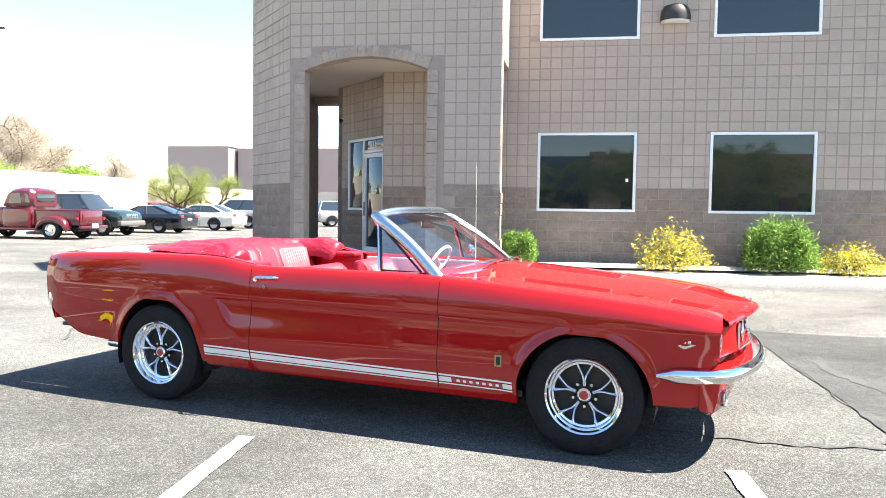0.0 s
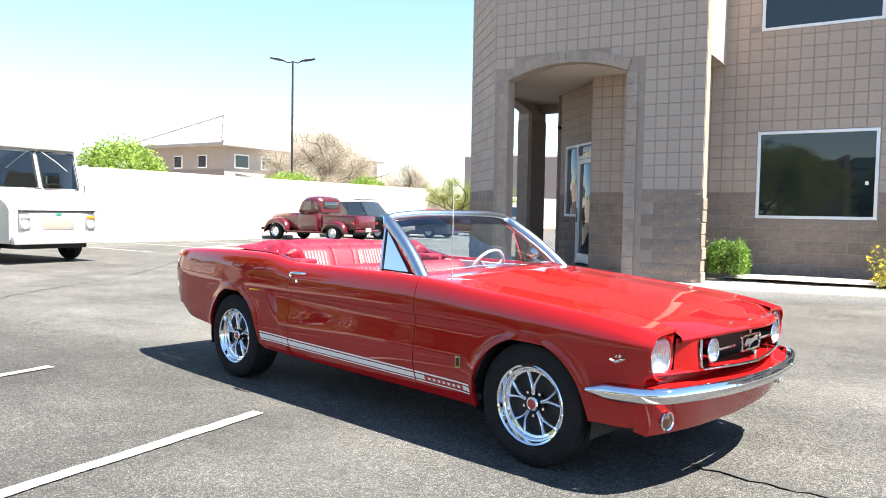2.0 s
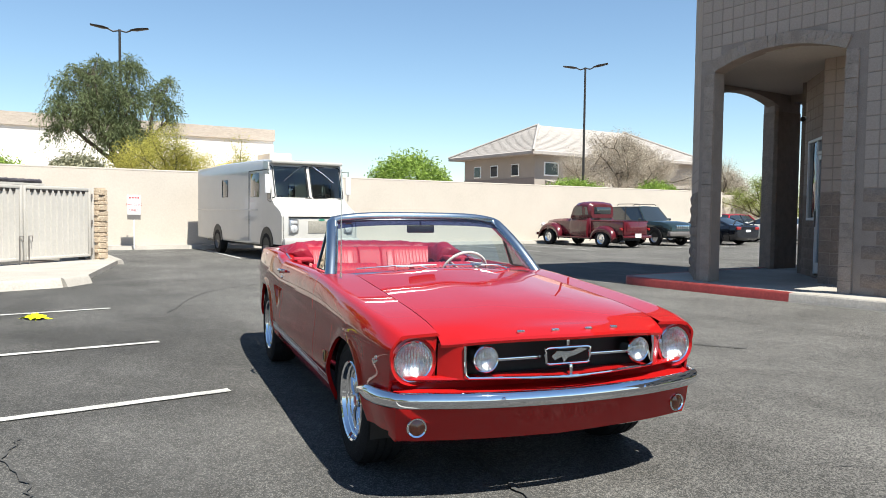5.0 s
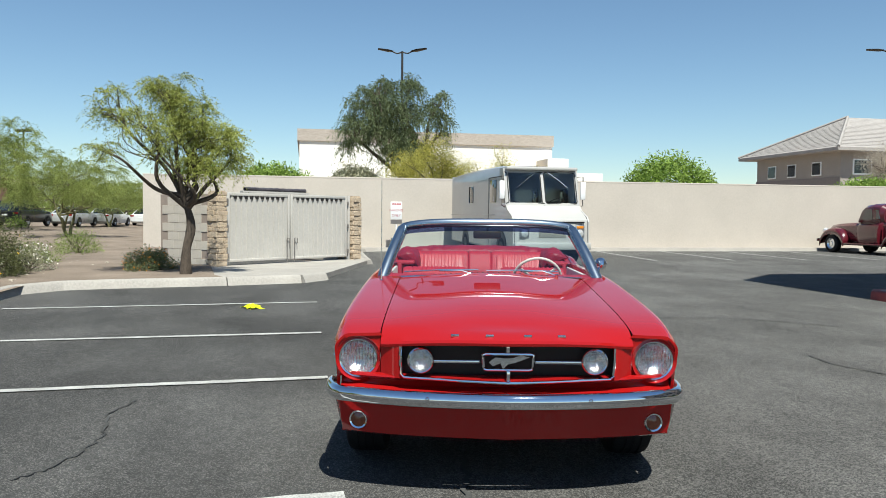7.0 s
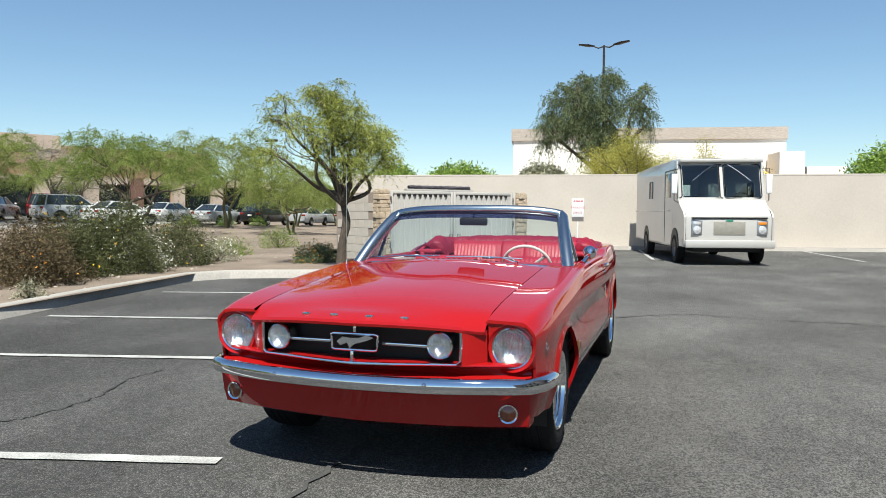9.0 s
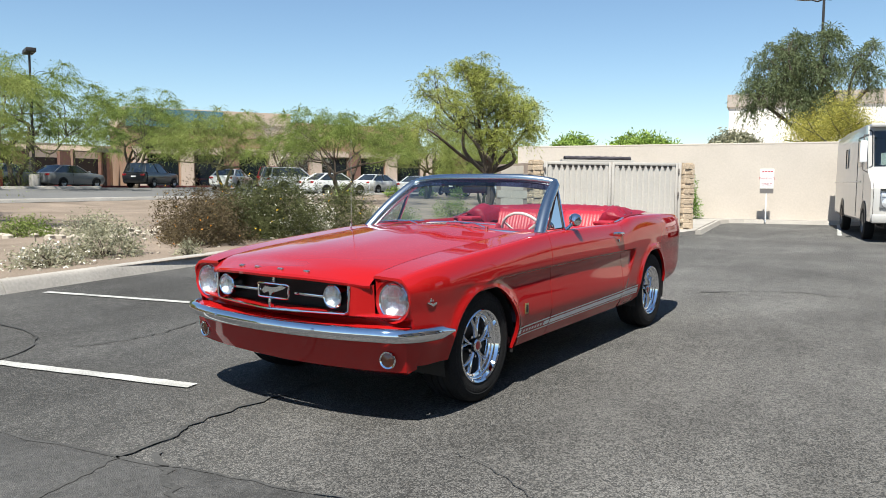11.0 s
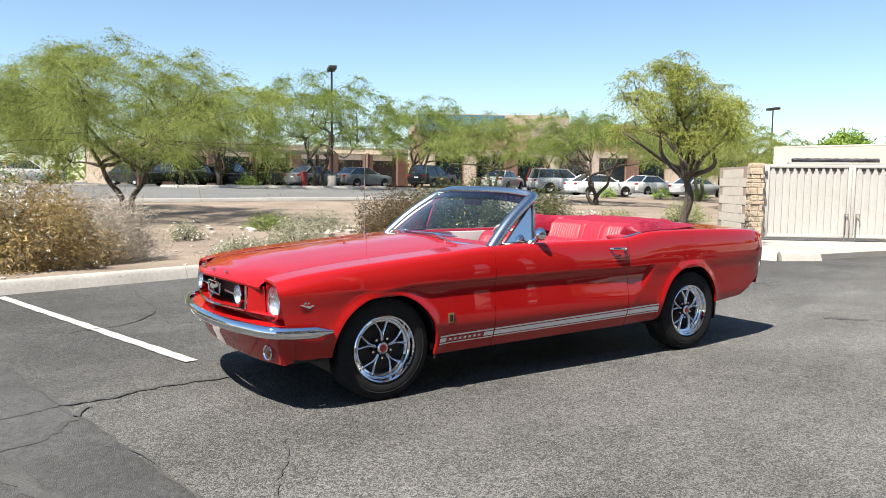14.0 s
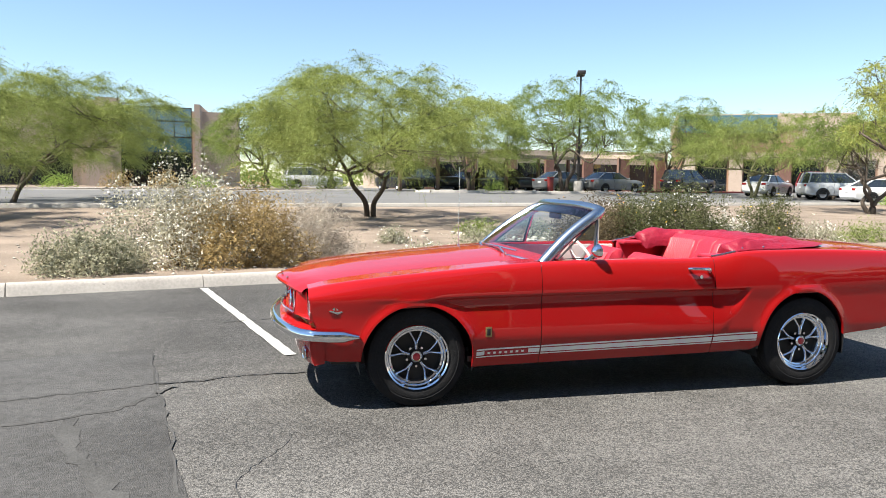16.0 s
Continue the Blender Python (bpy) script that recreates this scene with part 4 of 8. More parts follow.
part("bracket", Geo().cyl((0, 0.02, 0.03), (0, -0.05, 0.04), 0.02), WHITE_FRAME, cam_b)

# walk round the building with its kerb, red by the entry
def walk_strip(pts_out, pts_in):
    q = Geo()
    up_o = [(x, y, edge_z(x)) for x, y in pts_out]
    q.grid([up_o, [(x, y, walk_z(x)) for x, y in pts_in]])
    return q


KY = 7.66
outer = [(-5.45, KY + 0.25), (-5.2, KY + 0.02), (-4.6, KY), (-1.95, KY), (0.0, KY), (2, KY), (5, KY + 0.02), (9, KY + 0.06), (14, KY + 0.1), (20, KY + 0.2)]
inner = [(-5.45, 16.0), (-5.2, 16.0), (-4.6, 16.0), (-1.95, 16.0), (0.0, 9.6), (2, 9.6), (5, 9.6), (9, 9.6), (14, 9.6), (20, 9.6)]
solo("pavement", walk_strip(outer, inner), CONCRETE, "pale concrete walk along the office building", "pavement", "structure", smooth=False)
q = Geo()
edge_pts = [(-5.45, 16.0), (-5.45, 12.0)] + outer
for seg, material, nm in ((edge_pts[:6], REDPAINT, "red-painted concrete kerb at the entry"), (edge_pts[5:], CONCRETE, "pale concrete kerb of the walk")):
    rows = []
    for i, (x, y) in enumerate(seg):
        a = Vector(seg[max(0, i - 1)])
        b = Vector(seg[min(len(seg) - 1, i + 1)])
        d = (b - a).normalized()
        n = Vector((d.y, -d.x))
        z = edge_z(x) if y < 9 else walk_z(x)
        rows.append([(x + n.x * 0.03, y + n.y * 0.03, z - 0.30), (x + n.x * 0.015, y + n.y * 0.015, z - 0.02), (x - n.x * 0.005, y - n.y * 0.005, z + 0.003), (x - n.x * 0.14, y - n.y * 0.14, z + 0.004)])
    ob = solo("kerb", Geo().grid(rows), material, nm, "kerb", "structure", sharp=60)
solo("planting_bed", Geo().grid([[(x, 8.55 + 0.04 * math.sin(3 * x), walk_z(x) + 0.006) for x in np.linspace(0.1, 14, 40)], [(x, 9.0, walk_z(x) + 0.05) for x in np.linspace(0.1, 14, 40)], [(x, 9.5, walk_z(x) + 0.012) for x in np.linspace(0.1, 14, 40)]]),
     mat("pale_gravel", (0.50, 0.45, 0.40), 0.95, var=0.35, scale=6, fine=60, bump=1.0, bump_scale=50), "pale gravel bed at the foot of the office wall", "gravel bed", "structure")

# ---- the red convertible ----
CAR_RED = mat("red_car_paint", (0.30, 0.0068, 0.0075), 0.5, var=0.03, scale=3, fine=400, coat=1.0, spec=0.0)
CAR_RED.node_tree.nodes["Principled BSDF"].inputs["Coat Roughness"].default_value = 0.015
CHROME = mat("chrome", (0.72, 0.74, 0.78), 0.03, metal=1.0, var=0.05, scale=8, fine=60)
STEEL = mat("brushed_steel", (0.66, 0.69, 0.72), 0.20, metal=1.0, var=0.08)
RUBBER = mat("tyre_rubber", (0.018, 0.018, 0.019), 0.75, var=0.25, scale=12, fine=90, bump=0.2)
BLACK = mat("satin_black", (0.012, 0.012, 0.013), 0.5, var=0.2)
VINYL = mat("red_vinyl", (0.33, 0.019, 0.036), 0.45, var=0.18, scale=7, fine=120, bump=0.25, bump_scale=120, spec=0.3)
VINYL_D = mat("dark_red_vinyl", (0.21, 0.010, 0.026), 0.48, var=0.2, scale=5, fine=90, bump=0.5, bump_scale=25, spec=0.3)
VINYL_P = mat("pale_red_pleats", (0.39, 0.046, 0.058), 0.42, var=0.15, scale=9, fine=120, bump=0.2, bump_scale=120)
WHITE_TRIM = mat("white_vinyl", (0.68, 0.64, 0.60), 0.45, var=0.06)
WHITE_PAINT = mat("white_stripe", (0.74, 0.73, 0.72), 0.35, var=0.03)


def lamp_glass(name):
    """Clear glass with moulded ribs: half clear, half gloss off a rippled face."""
    m = glass_mat(name, (0.86, 0.90, 0.92), 0.05)
    nt = m.node_tree
    mx = [n for n in nt.nodes if n.type == "MIX_SHADER"][0]
    gl = [n for n in nt.nodes if n.type == "BSDF_GLOSSY"][0]
    nt.links.remove(mx.inputs[0].links[0])
    mx.inputs[0].default_value = 0.30
    tc = nt.nodes.new("ShaderNodeTexCoord")
    wv = nt.nodes.new("ShaderNodeTexWave")
    wv.bands_direction = "Y"
    wv.inputs["Scale"].default_value, wv.inputs["Distortion"].default_value = 24, 1.0
    bn = nt.nodes.new("ShaderNodeBump")
    bn.inputs["Strength"].default_value, bn.inputs["Distance"].default_value = 0.9, 0.01
    nt.links.new(tc.outputs["Object"], wv.inputs["Vector"])
    nt.links.new(wv.outputs["Fac"], bn.inputs["Height"])
    nt.links.new(bn.outputs["Normal"], gl.inputs["Normal"])
    return m


LENS = lamp_glass("ribbed_lamp_glass")
SILVERED = mat("silvered_bowl", (0.86, 0.88, 0.90), 0.22, metal=0.9, var=0.35, scale=22, fine=80, bump=0.5, bump_scale=40)
AMBER = mat("amber_lens", (0.16, 0.035, 0.012), 0.2, var=0.3, scale=30, coat=1.0)
TAIL = mat("red_lens", (0.28, 0.01, 0.01), 0.2, var=0.2, coat=1.0)
CLEAR = glass_mat("clear_glass", (0.76, 0.87, 0.88))
[n for n in CLEAR.node_tree.nodes if n.type == "FRESNEL"][0].inputs["IOR"].default_value = 1.85
RED_ENAMEL = mat("red_enamel", (0.38, 0.015, 0.03), 0.3, var=0.05, coat=0.6)

car = thing("convertible_car", "red 1960s convertible with white side stripes and its top folded", "car", SITE)

WX = [-2.44, -2.27, -1.9, -1.4, -0.8, 0.0, 0.6, 1.2, 1.7, 1.94, 2.04]
WY = [0.70, 0.755, 0.798, 0.825, 0.834, 0.834, 0.834, 0.84, 0.835, 0.818, 0.80]
TX = [-2.44, -2.22, -1.8, -1.4, -1.0, -0.85, -0.72, -0.6, 0.0, 0.57, 1.09, 1.64, 1.9, 2.03, 2.08]
TZ = [0.890, 0.912, 0.930, 0.938, 0.936, 0.925, 0.902, 0.890, 0.887, 0.876, 0.838, 0.790, 0.757, 0.730, 0.715]
BX = [-2.46, -2.33, -2.05, -1.66, -1.0, -0.97, 1.03, 1.04, 1.72, 1.95, 2.06]
BZ = [0.62, 0.53, 0.385, 0.355, 0.30, 0.268, 0.235, 0.28, 0.305, 0.30, 0.31]
ARCHES = ((1.375, 0.30, 0.350, 0.345), (-1.345, 0.31, 0.338, 0.365))


def half_w(x):
    return soft_table(x, WX, WY)


def top_z(x):
    return soft_table(x, TX, TZ)


def arch_r(x, z):
    return min(math.hypot((x - cx) / rx, (z - cz) / rz) for cx, cz, rx, rz in ARCHES)


def low_z(x):
    z = lerp_table(x, BX, BZ)
    for cx, cz, rx, rz in ARCHES:
        u = (x - cx) / rx
        if abs(u) < 1:
            z = max(z, cz + rz * math.sqrt(1 - u * u))
    return z


def step(a, b, x):
    t = min(1, max(0, (x - a) / (b - a)))
    return t * t * (3 - 2 * t)


def crease_z(x):
    return lerp_table(x, [-2.4, -1.0, 0, 1.0, 1.95], [0.73, 0.705, 0.70, 0.69, 0.668])


def side_y(x, z):
    """Half width of the body at a station and height."""
    w, zt, zc = half_w(x), top_z(x), crease_z(x)
    if z >= zc:
        t = min(1, (z - zc) / max(0.02, zt - zc))
        y = w - 0.034 * t ** 2.3
    else:
        d = zc - z
        xe = -0.90 + 0.60 * d
        a = step(1.75, 1.1, x) * step(xe - 0.030, xe + 0.040, x)
        depth = 0.018 + 0.012 * step(0.1, -0.85, x)
        y = w - a * depth * step(0, 0.02, d) * (1 - step(0.03, 0.26, d))
        y -= 0.006 * (1 - a) * step(0, 0.1, d)
        y -= 0.062 * max(0, (0.43 - z) / 0.2) ** 1.5
    r = arch_r(x, z)
    return y + 0.016 * math.exp(-((r - 1.0) / 0.10) ** 2) * (1 if z < zc else 0.5)


def front_x(x, z):
    """Leans the nose back towards its foot."""
    return x - 0.10 * step(1.72, 2.08, x) * max(0, (0.70 - z)) / 0.4


def section(x, yi, zi, n_top=8):
    zl, zt, zc = low_z(x), top_z(x), crease_z(x)
    zs = [zl + (zc - 0.05 - zl) * k / 20 for k in range(20)] + [zc - 0.05, zc - 0.03, zc - 0.016, zc - 0.006, zc, zc + 0.008]
    zs += [zc + 0.008 + (zt - zc - 0.008) * k / 7 for k in range(1, 8)]
    pts = [(front_x(x, z), side_y(x, z), z) for z in zs]
    y = pts[-1][1]
    for dy, dz in ((0.006, 0.007), (0.016, 0.013), (0.03, 0.017)):
        pts.append((x, y - dy, zt + dz))
    for k in range(1, n_top + 1):
        t = k / n_top
        pts.append((x, (y - 0.03) * (1 - t) + yi * t, (zt + 0.017) * (1 - t) + zi * t))
    return pts


def stations(a, b, step_x=0.05):
    xs = set(np.round(np.linspace(a, b, max(2, int(abs(b - a) / step_x) + 1)), 4))
    xs |= {round(float(x), 4) for x in np.arange(-0.94, -0.52, 0.008) if min(a, b) + 0.003 < x < max(a, b) - 0.003}
    for cx, cz, rx, rz in ARCHES:
        for k in range(33):
            x = cx - rx * math.cos(math.pi * k / 32)
            if min(a, b) < x < max(a, b):
                xs.add(round(x, 4))
        for e in (cx - rx * 0.9999, cx + rx * 0.9999, cx - rx - 0.004, cx + rx + 0.004):
            if min(a, b) < e < max(a, b):
                xs.add(round(e, 5))
    return sorted(xs)


def flip(rows):
    return [[(p[0], -p[1], p[2]) for p in r] for r in rows]


def inward(r, d=0.014):
    """The same row, set a little inside the skin."""
    return [(q[0], q[1] - d, q[2] - (d if k > 33 else 0)) for k, q in enumerate(r)]


def both(name, rows, material, label="", hem=True, sharp=40):
    """The same panel on both sides of the car, its edges turned in."""
    if hem:
        rows = [[(r[0][0], r[0][1] - 0.022, r[0][2] + 0.004)] + list(r) for r in rows]
        rows = [inward(rows[0])] + rows + [inward(rows[-1])]
    return [part(name, Geo().grid(r), material, car, label, sharp=sharp) for r in (rows, flip(rows))]


HOOD_Y = 0.585
rows = [section(x, HOOD_Y + 0.003, top_z(x) + 0.022) for x in stations(0.582, 2.035)]
fenders = both("front_fender", rows, CAR_RED)
rows = []
for x in stations(-0.6385, 0.577):
    r = section(x, 0.735, top_z(x) + 0.016, 4)
    rows.append(r + [(x, 0.725, top_z(x) + 0.005), (x, 0.72, top_z(x) - 0.05)])
doors = both("door", rows, CAR_RED)
xs_q = stations(-2.425, -0.6435)
rows = [section(x, 0.70 if x > -1.3 else 0.61, top_z(x) + (0.012 if x > -1.3 else 0.02)) for x in xs_q]
quarters = both("quarter_panel", rows, CAR_RED)
# dark seals behind the door gaps
for xg in (0.5795, -0.641):
    rows = [[(q[0], q[1] - 0.0035, q[2] - (0.0035 if k > 32 else 0)) for k, q in enumerate(section(x, 0.70, top_z(x) + 0.016, 4))] for x in (xg - 0.014, xg, xg + 0.014)]
    both("door_seal", rows, BLACK, hem=False)


# hood with a raised crown and rolled front edge
def hood_z(x, y):
    t = abs(y) / HOOD_Y
    return top_z(x) + 0.022 + 0.036 * (1 - t ** 2.2) + 0.005 * step(0.36, 0.10, abs(y)) * step(2.1, 1.6, x)


rows = []
for k in range(41):
    y = -HOOD_Y + 2 * HOOD_Y * k / 40
    xf = 2.215 - 0.155 * (abs(y) / HOOD_Y) ** 1.6
    r = []
    for i in range(31):
        x = 0.70 + (xf - 0.70) * i / 30
        r.append((x, y * 0.997, hood_z(min(x, 2.07), y) - 0.030 * max(0, (x - (xf - 0.12)) / 0.12) ** 2))
    x, y0, z = r[-1]
    r += [(x + 0.006, y0, z - 0.012), (x + 0.002, y0, z - 0.024), (x - 0.03, y0, z - 0.032), (x - 0.10, y0, z - 0.03)]
    rows.append(r)
hood = part("hood", Geo().grid(rows), CAR_RED, car)
# plain blocks where the hood carries its lettering
for y in (-0.24, -0.085, 0.085, 0.24):
    part("hood_letter", Geo().box(-0.006, 0.006, -0.018, 0.018, 0, 0.012, pose(2.185 - 0.155 * (abs(y) / HOOD_Y) ** 1.6, y, hood_z(2.07, y) - 0.020, 0, 10, 0), c=0.002), CHROME, car, "small chrome badge bar")
# cowl with its slots
g = Geo()
rows = [[(0.70 + 0.0 * k, y, hood_z(0.72, y) - 0.002) for y in np.linspace(-0.68, 0.68, 25)],
        [(0.64, y, hood_z(0.66, y) + 0.002) for y in np.linspace(-0.70, 0.70, 25)],
        [(0.52 + 0.22 * (1 - (y / 0.71) ** 2), y, 0.878 + 0.035 * (1 - (y / 0.71) ** 2)) for y in np.linspace(-0.71, 0.71, 25)]]
g.grid([rows[0], rows[2]])
g.grid([[(x - 0.05, y, z - 0.02) for x, y, z in rows[2]], [(x, y, z + 0.001) for x, y, z in rows[2]]])
part("cowl", g, CAR_RED, car)
for y in np.linspace(-0.36, 0.36, 22):
    part("cowl_slot", Geo().box(-0.014, 0.014, -0.006, 0.006, 0, 0.003, pose(0.695, y, hood_z(0.72, y) + 0.0, 0, 6, 0)), BLACK, car)

# trunk lid, rear panel, rear bumper and lamps
rows = []
for k in range(25):
    y = -0.605 + 1.21 * k / 24
    t = abs(y) / 0.605
    r = [(x, y, top_z(x) + 0.020 + 0.022 * (1 - t ** 2.4)) for x in np.linspace(-1.30, -2.41, 20)]
    r += [(-2.425, y, r[-1][2] - 0.01), (-2.43, y, r[-1][2] - 0.03)]
    rows.append(r)
part("trunk_lid", Geo().grid(rows), CAR_RED, car)
rows = [[(-2.425 + 0.03 * (abs(y) / 0.7) ** 2 + 0.11 * (0.87 - z) * step(0.6, 0.4, z), y, z) for y in np.linspace(-0.70, 0.70, 21)] for z in (0.88, 0.80, 0.70, 0.60, 0.52, 0.46)]
part("rear_panel", Geo().grid(rows), CAR_RED, car)
for s in (1, -1):
    for dy in (0.44, 0.52, 0.60):
        part("tail_lamp", Geo().box(-2.44, -2.41, s * dy - 0.028, s * dy + 0.028, 0.66, 0.80, c=0.008), TAIL, car, "red ribbed tail lamp")


def blade(path, hh, dd, n=18):
    """A bumper blade: a rounded bar swept along a path."""
    rows = []
    path = [Vector(p) for p in path]
    for i, p in enumerate(path):
        d = (path[min(i + 1, len(path) - 1)] - path[max(i - 1, 0)]).normalized()
        out = Vector((d.y, -d.x, 0)).normalized()
        e = min(1.0, 0.35 + 0.65 * min(i, len(path) - 1 - i) / 3)
        rows.append([p + out * (dd * math.cos(a) * (1 if math.cos(a) > 0 else 0.3)) + Vector((0, 0, hh * e * math.sin(a)))
                     for a in [2 * math.pi * j / n for j in range(n)]])
    q = Geo().grid(rows, closed=True)
    q.f += [tuple(range(n)), tuple(len(q.v) - n + j for j in range(n))]
    return q


pts = [(1.74, 0.842, 0.465), (1.86, 0.840, 0.467), (1.97, 0.820, 0.470), (2.06, 0.775, 0.474), (2.105, 0.715, 0.477), (2.13, 0.66, 0.479), (2.165, 0.55, 0.479), (2.20, 0.40, 0.479), (2.225, 0.2, 0.479), (2.235, 0.0, 0.479)]
pts = smooth_curve(pts, 4)
path = [(p.x, p.y, p.z) for p in pts] + [(p.x, -p.y, p.z) for p in reversed(pts[:-1])]
part("front_bumper", blade([(x, -y, z) for x, y, z in path], 0.036, 0.03), CHROME, car, "curved chrome front bumper")
pts = smooth_curve([(-2.33, 0.715, 0.60), (-2.38, 0.71, 0.60), (-2.425, 0.67, 0.60), (-2.445, 0.56, 0.60), (-2.455, 0.3, 0.60), (-2.46, 0, 0.60)], 4)
path = [(p.x, p.y, p.z) for p in pts] + [(p.x, -p.y, p.z) for p in reversed(pts[:-1])]
part("rear_bumper", blade(path, 0.050, 0.012), CHROME, car, "curved chrome rear bumper")
for s in (1, -1):
    part("bumper_bolt", Geo().ball((2.232, s * 0.36, 0.486), 0.011, 6), CHROME, car)
    part("bumper_bolt", Geo().ball((2.165, s * 0.60, 0.486), 0.011, 6), CHROME, car)

# front apron and nose panel
yy = np.linspace(-0.775, 0.775, 41)


def nose_x(y, a=2.115, b=1.98, e=3.2):
    t = abs(y) / 0.775
    return a - (a - b) * t ** e


rows = [[(nose_x(y, 2.055, 1.97), y, 0.528) for y in yy],
        [(nose_x(y, 2.07, 1.98), y, 0.508) for y in yy],
        [(nose_x(y, 2.13, 2.0), y, 0.500) for y in yy],
        [(nose_x(y, 2.195, 2.03), y, 0.490) for y in yy],
        [(nose_x(y, 2.195, 2.03), y, 0.462) for y in yy],
        [(nose_x(y, 2.135, 2.035), y, 0.45) for y in yy],
        [(nose_x(y, 2.12, 2.03), y, 0.42) for y in yy],
        [(nose_x(y, 2.105, 2.02), y * 0.995, 0.34) for y in yy],
        [(nose_x(y, 2.08, 2.005), y * 0.985, 0.285 - 0.02 * (1 - abs(y) / 0.775) + 0.0) for y in yy],
        [(nose_x(y, 2.04, 1.97), y * 0.97, 0.268 - 0.02 * (1 - abs(y) / 0.775)) for y in yy]]
part("front_apron", Geo().grid(rows), CAR_RED, car)
rows = [[(nose_x(y, 2.055, 1.97), y, 0.528) for y in yy], [(nose_x(y, 2.07, 1.985), y, 0.537) for y in yy], [(nose_x(y, 2.17, 2.0, 1.9), y, 0.551) for y in yy], [(nose_x(y, 2.17, 1.995, 1.9), y, 0.558) for y in yy], [(nose_x(y, 2.06, 1.99), y, 0.562) for y in yy]]
part("stone_guard", Geo().grid(rows), CAR_RED, car)

# headlamp pods: the fender's front edge runs in to a round rim
for s in (1, -1):
    lamp_c = Vector((2.012, s * 0.692, 0.628))
    sec = [p for p in section(2.035, HOOD_Y + 0.003, top_z(2.035) + 0.022) if p[2] > 0.535]
    outline = [Vector((p[0], s * p[1], p[2])) for p in sec]
    inner = [Vector((2.03 - 0.02 * t, s * (HOOD_Y + 0.003), outline[-1].z + (0.54 - outline[-1].z) * t)) for t in np.linspace(0, 1, 9)][1:]
    foot = [inner[-1].lerp(outline[0], t) for t in np.linspace(0, 1, 9)][1:-1]
    loop = outline + inner + foot
    ds = [0]
    for a, b in zip(loop, loop[1:] + loop[:1]):
        ds.append(ds[-1] + (b - a).length)
    pts = []
    for k in range(48):
        d = ds[-1] * k / 48
        i = max(j for j in range(len(loop)) if ds[j] <= d)
        a, b = loop[i], loop[(i + 1) % len(loop)]
        pts.append(a.lerp(b, (d - ds[i]) / max(1e-6, ds[i + 1] - ds[i])))
    angs = [math.atan2(p.z - lamp_c.z, p.y - lamp_c.y) for p in pts]
    rows = [pts]
    for rr, dx in ((0.105, 0.014), (0.100, 0.008), (0.093, 0.004)):
        rows.append([Vector((lamp_c.x + dx, lamp_c.y + rr * math.cos(a), lamp_c.z + rr * math.sin(a))) for a in angs])
    mid = [p.lerp(q, 0.6) + Vector((-0.004, 0, 0)) for p, q in zip(rows[0], rows[1])]
    part("headlamp_pod", Geo().grid([rows[0], mid] + rows[1:], closed=True), CAR_RED, car, sharp=50)
    face = pose(lamp_c.x, lamp_c.y, lamp_c.z, 0, 90, 0)
    lamp = part("headlamp", Geo().lathe([(0.093, -0.01), (0.094, 0.004), (0.089, 0.009), (0.083, 0.006)], 40, face), CHROME, car, "round sealed-beam headlamp with chrome rim")
    part("reflector", Geo().lathe([(0.0835, 0.003), (0.075, -0.016), (0.055, -0.036), (0.03, -0.048), (0.016, -0.05), (0.014, -0.03), (0.0005, -0.028)], 40, face), SILVERED, lamp)
    part("lens", Geo().lathe([(0.0835, 0.005), (0.072, 0.014), (0.05, 0.021), (0.02, 0.025), (0.0005, 0.0255)], 40, face), LENS, lamp)
    # gill panel between lamp pod and grille
    a0, a1 = Vector((2.037, s * HOOD_Y, 0.706)), Vector((2.026, s * HOOD_Y, 0.545))
    b0, b1 = Vector((2.100, s * 0.489, 0.700)), Vector((2.110, s * 0.489, 0.552))
    mid0, mid1 = (a0 + b0) / 2 + Vector((0.006, 0, 0)), (a1 + b1) / 2 + Vector((0.006, 0, 0))
    part("gill_panel", Geo().grid([[a0, a1], [mid0, mid1], [b0, b1]]), CAR_RED, car)
    for k in range(3):
        yk = s * (0.515 + 0.022 * k)
        xk = 2.099 - 0.75 * (abs(yk) - 0.489)
        part("gill_fin", Geo().box(xk - 0.006, xk + 0.006, yk - 0.003, yk + 0.003, 0.572, 0.60, c=0.0012), CAR_RED, car)
    # corner of the apron, running back into the fender's lower front
    edge = [(2.035, 0.775, 0.470), (2.035, 0.775, 0.45), (2.03, 0.775, 0.42), (2.02, 0.771, 0.34), (2.005, 0.763, 0.285), (1.97, 0.752, 0.268)]
    rows = [[(x, s * y, z) for x, y, z in edge]]
    for k, xb in enumerate((2.0, 1.94)):
        rows.append([(xb, s * (side_y(xb, max(z, low_z(xb))) - 0.003), z + (0.012 * (k + 1) if z < 0.3 else 0)) for x, y, z in edge])
    part("apron_corner", Geo().grid(rows), CAR_RED, car)
    # turn lamp in the apron
    tm = pose(2.052, s * 0.685, 0.347, 0, 90, s * 9)
    turn = part("turn_lamp", Geo().lathe([(0.038, -0.02), (0.045, 0.004), (0.042, 0.01), (0.035, 0.006)], 28, tm), CHROME, car, "round amber turn lamp with chrome rim")
    part("lens", Geo().lathe([(0.036, 0.004), (0.02, 0.010), (0.0005, 0.012)], 28, tm), AMBER, turn)
    # driving lamps in the grille
    fm = pose(2.125, s * 0.395, 0.640, 0, 90, 0)
    fog = part("driving_lamp", Geo().lathe([(0.02, -0.09), (0.05, -0.07), (0.056, -0.02), (0.060, 0.004), (0.056, 0.009), (0.051, 0.006)], 32, fm), CHROME, car, "round driving lamp in the grille with chrome rim")
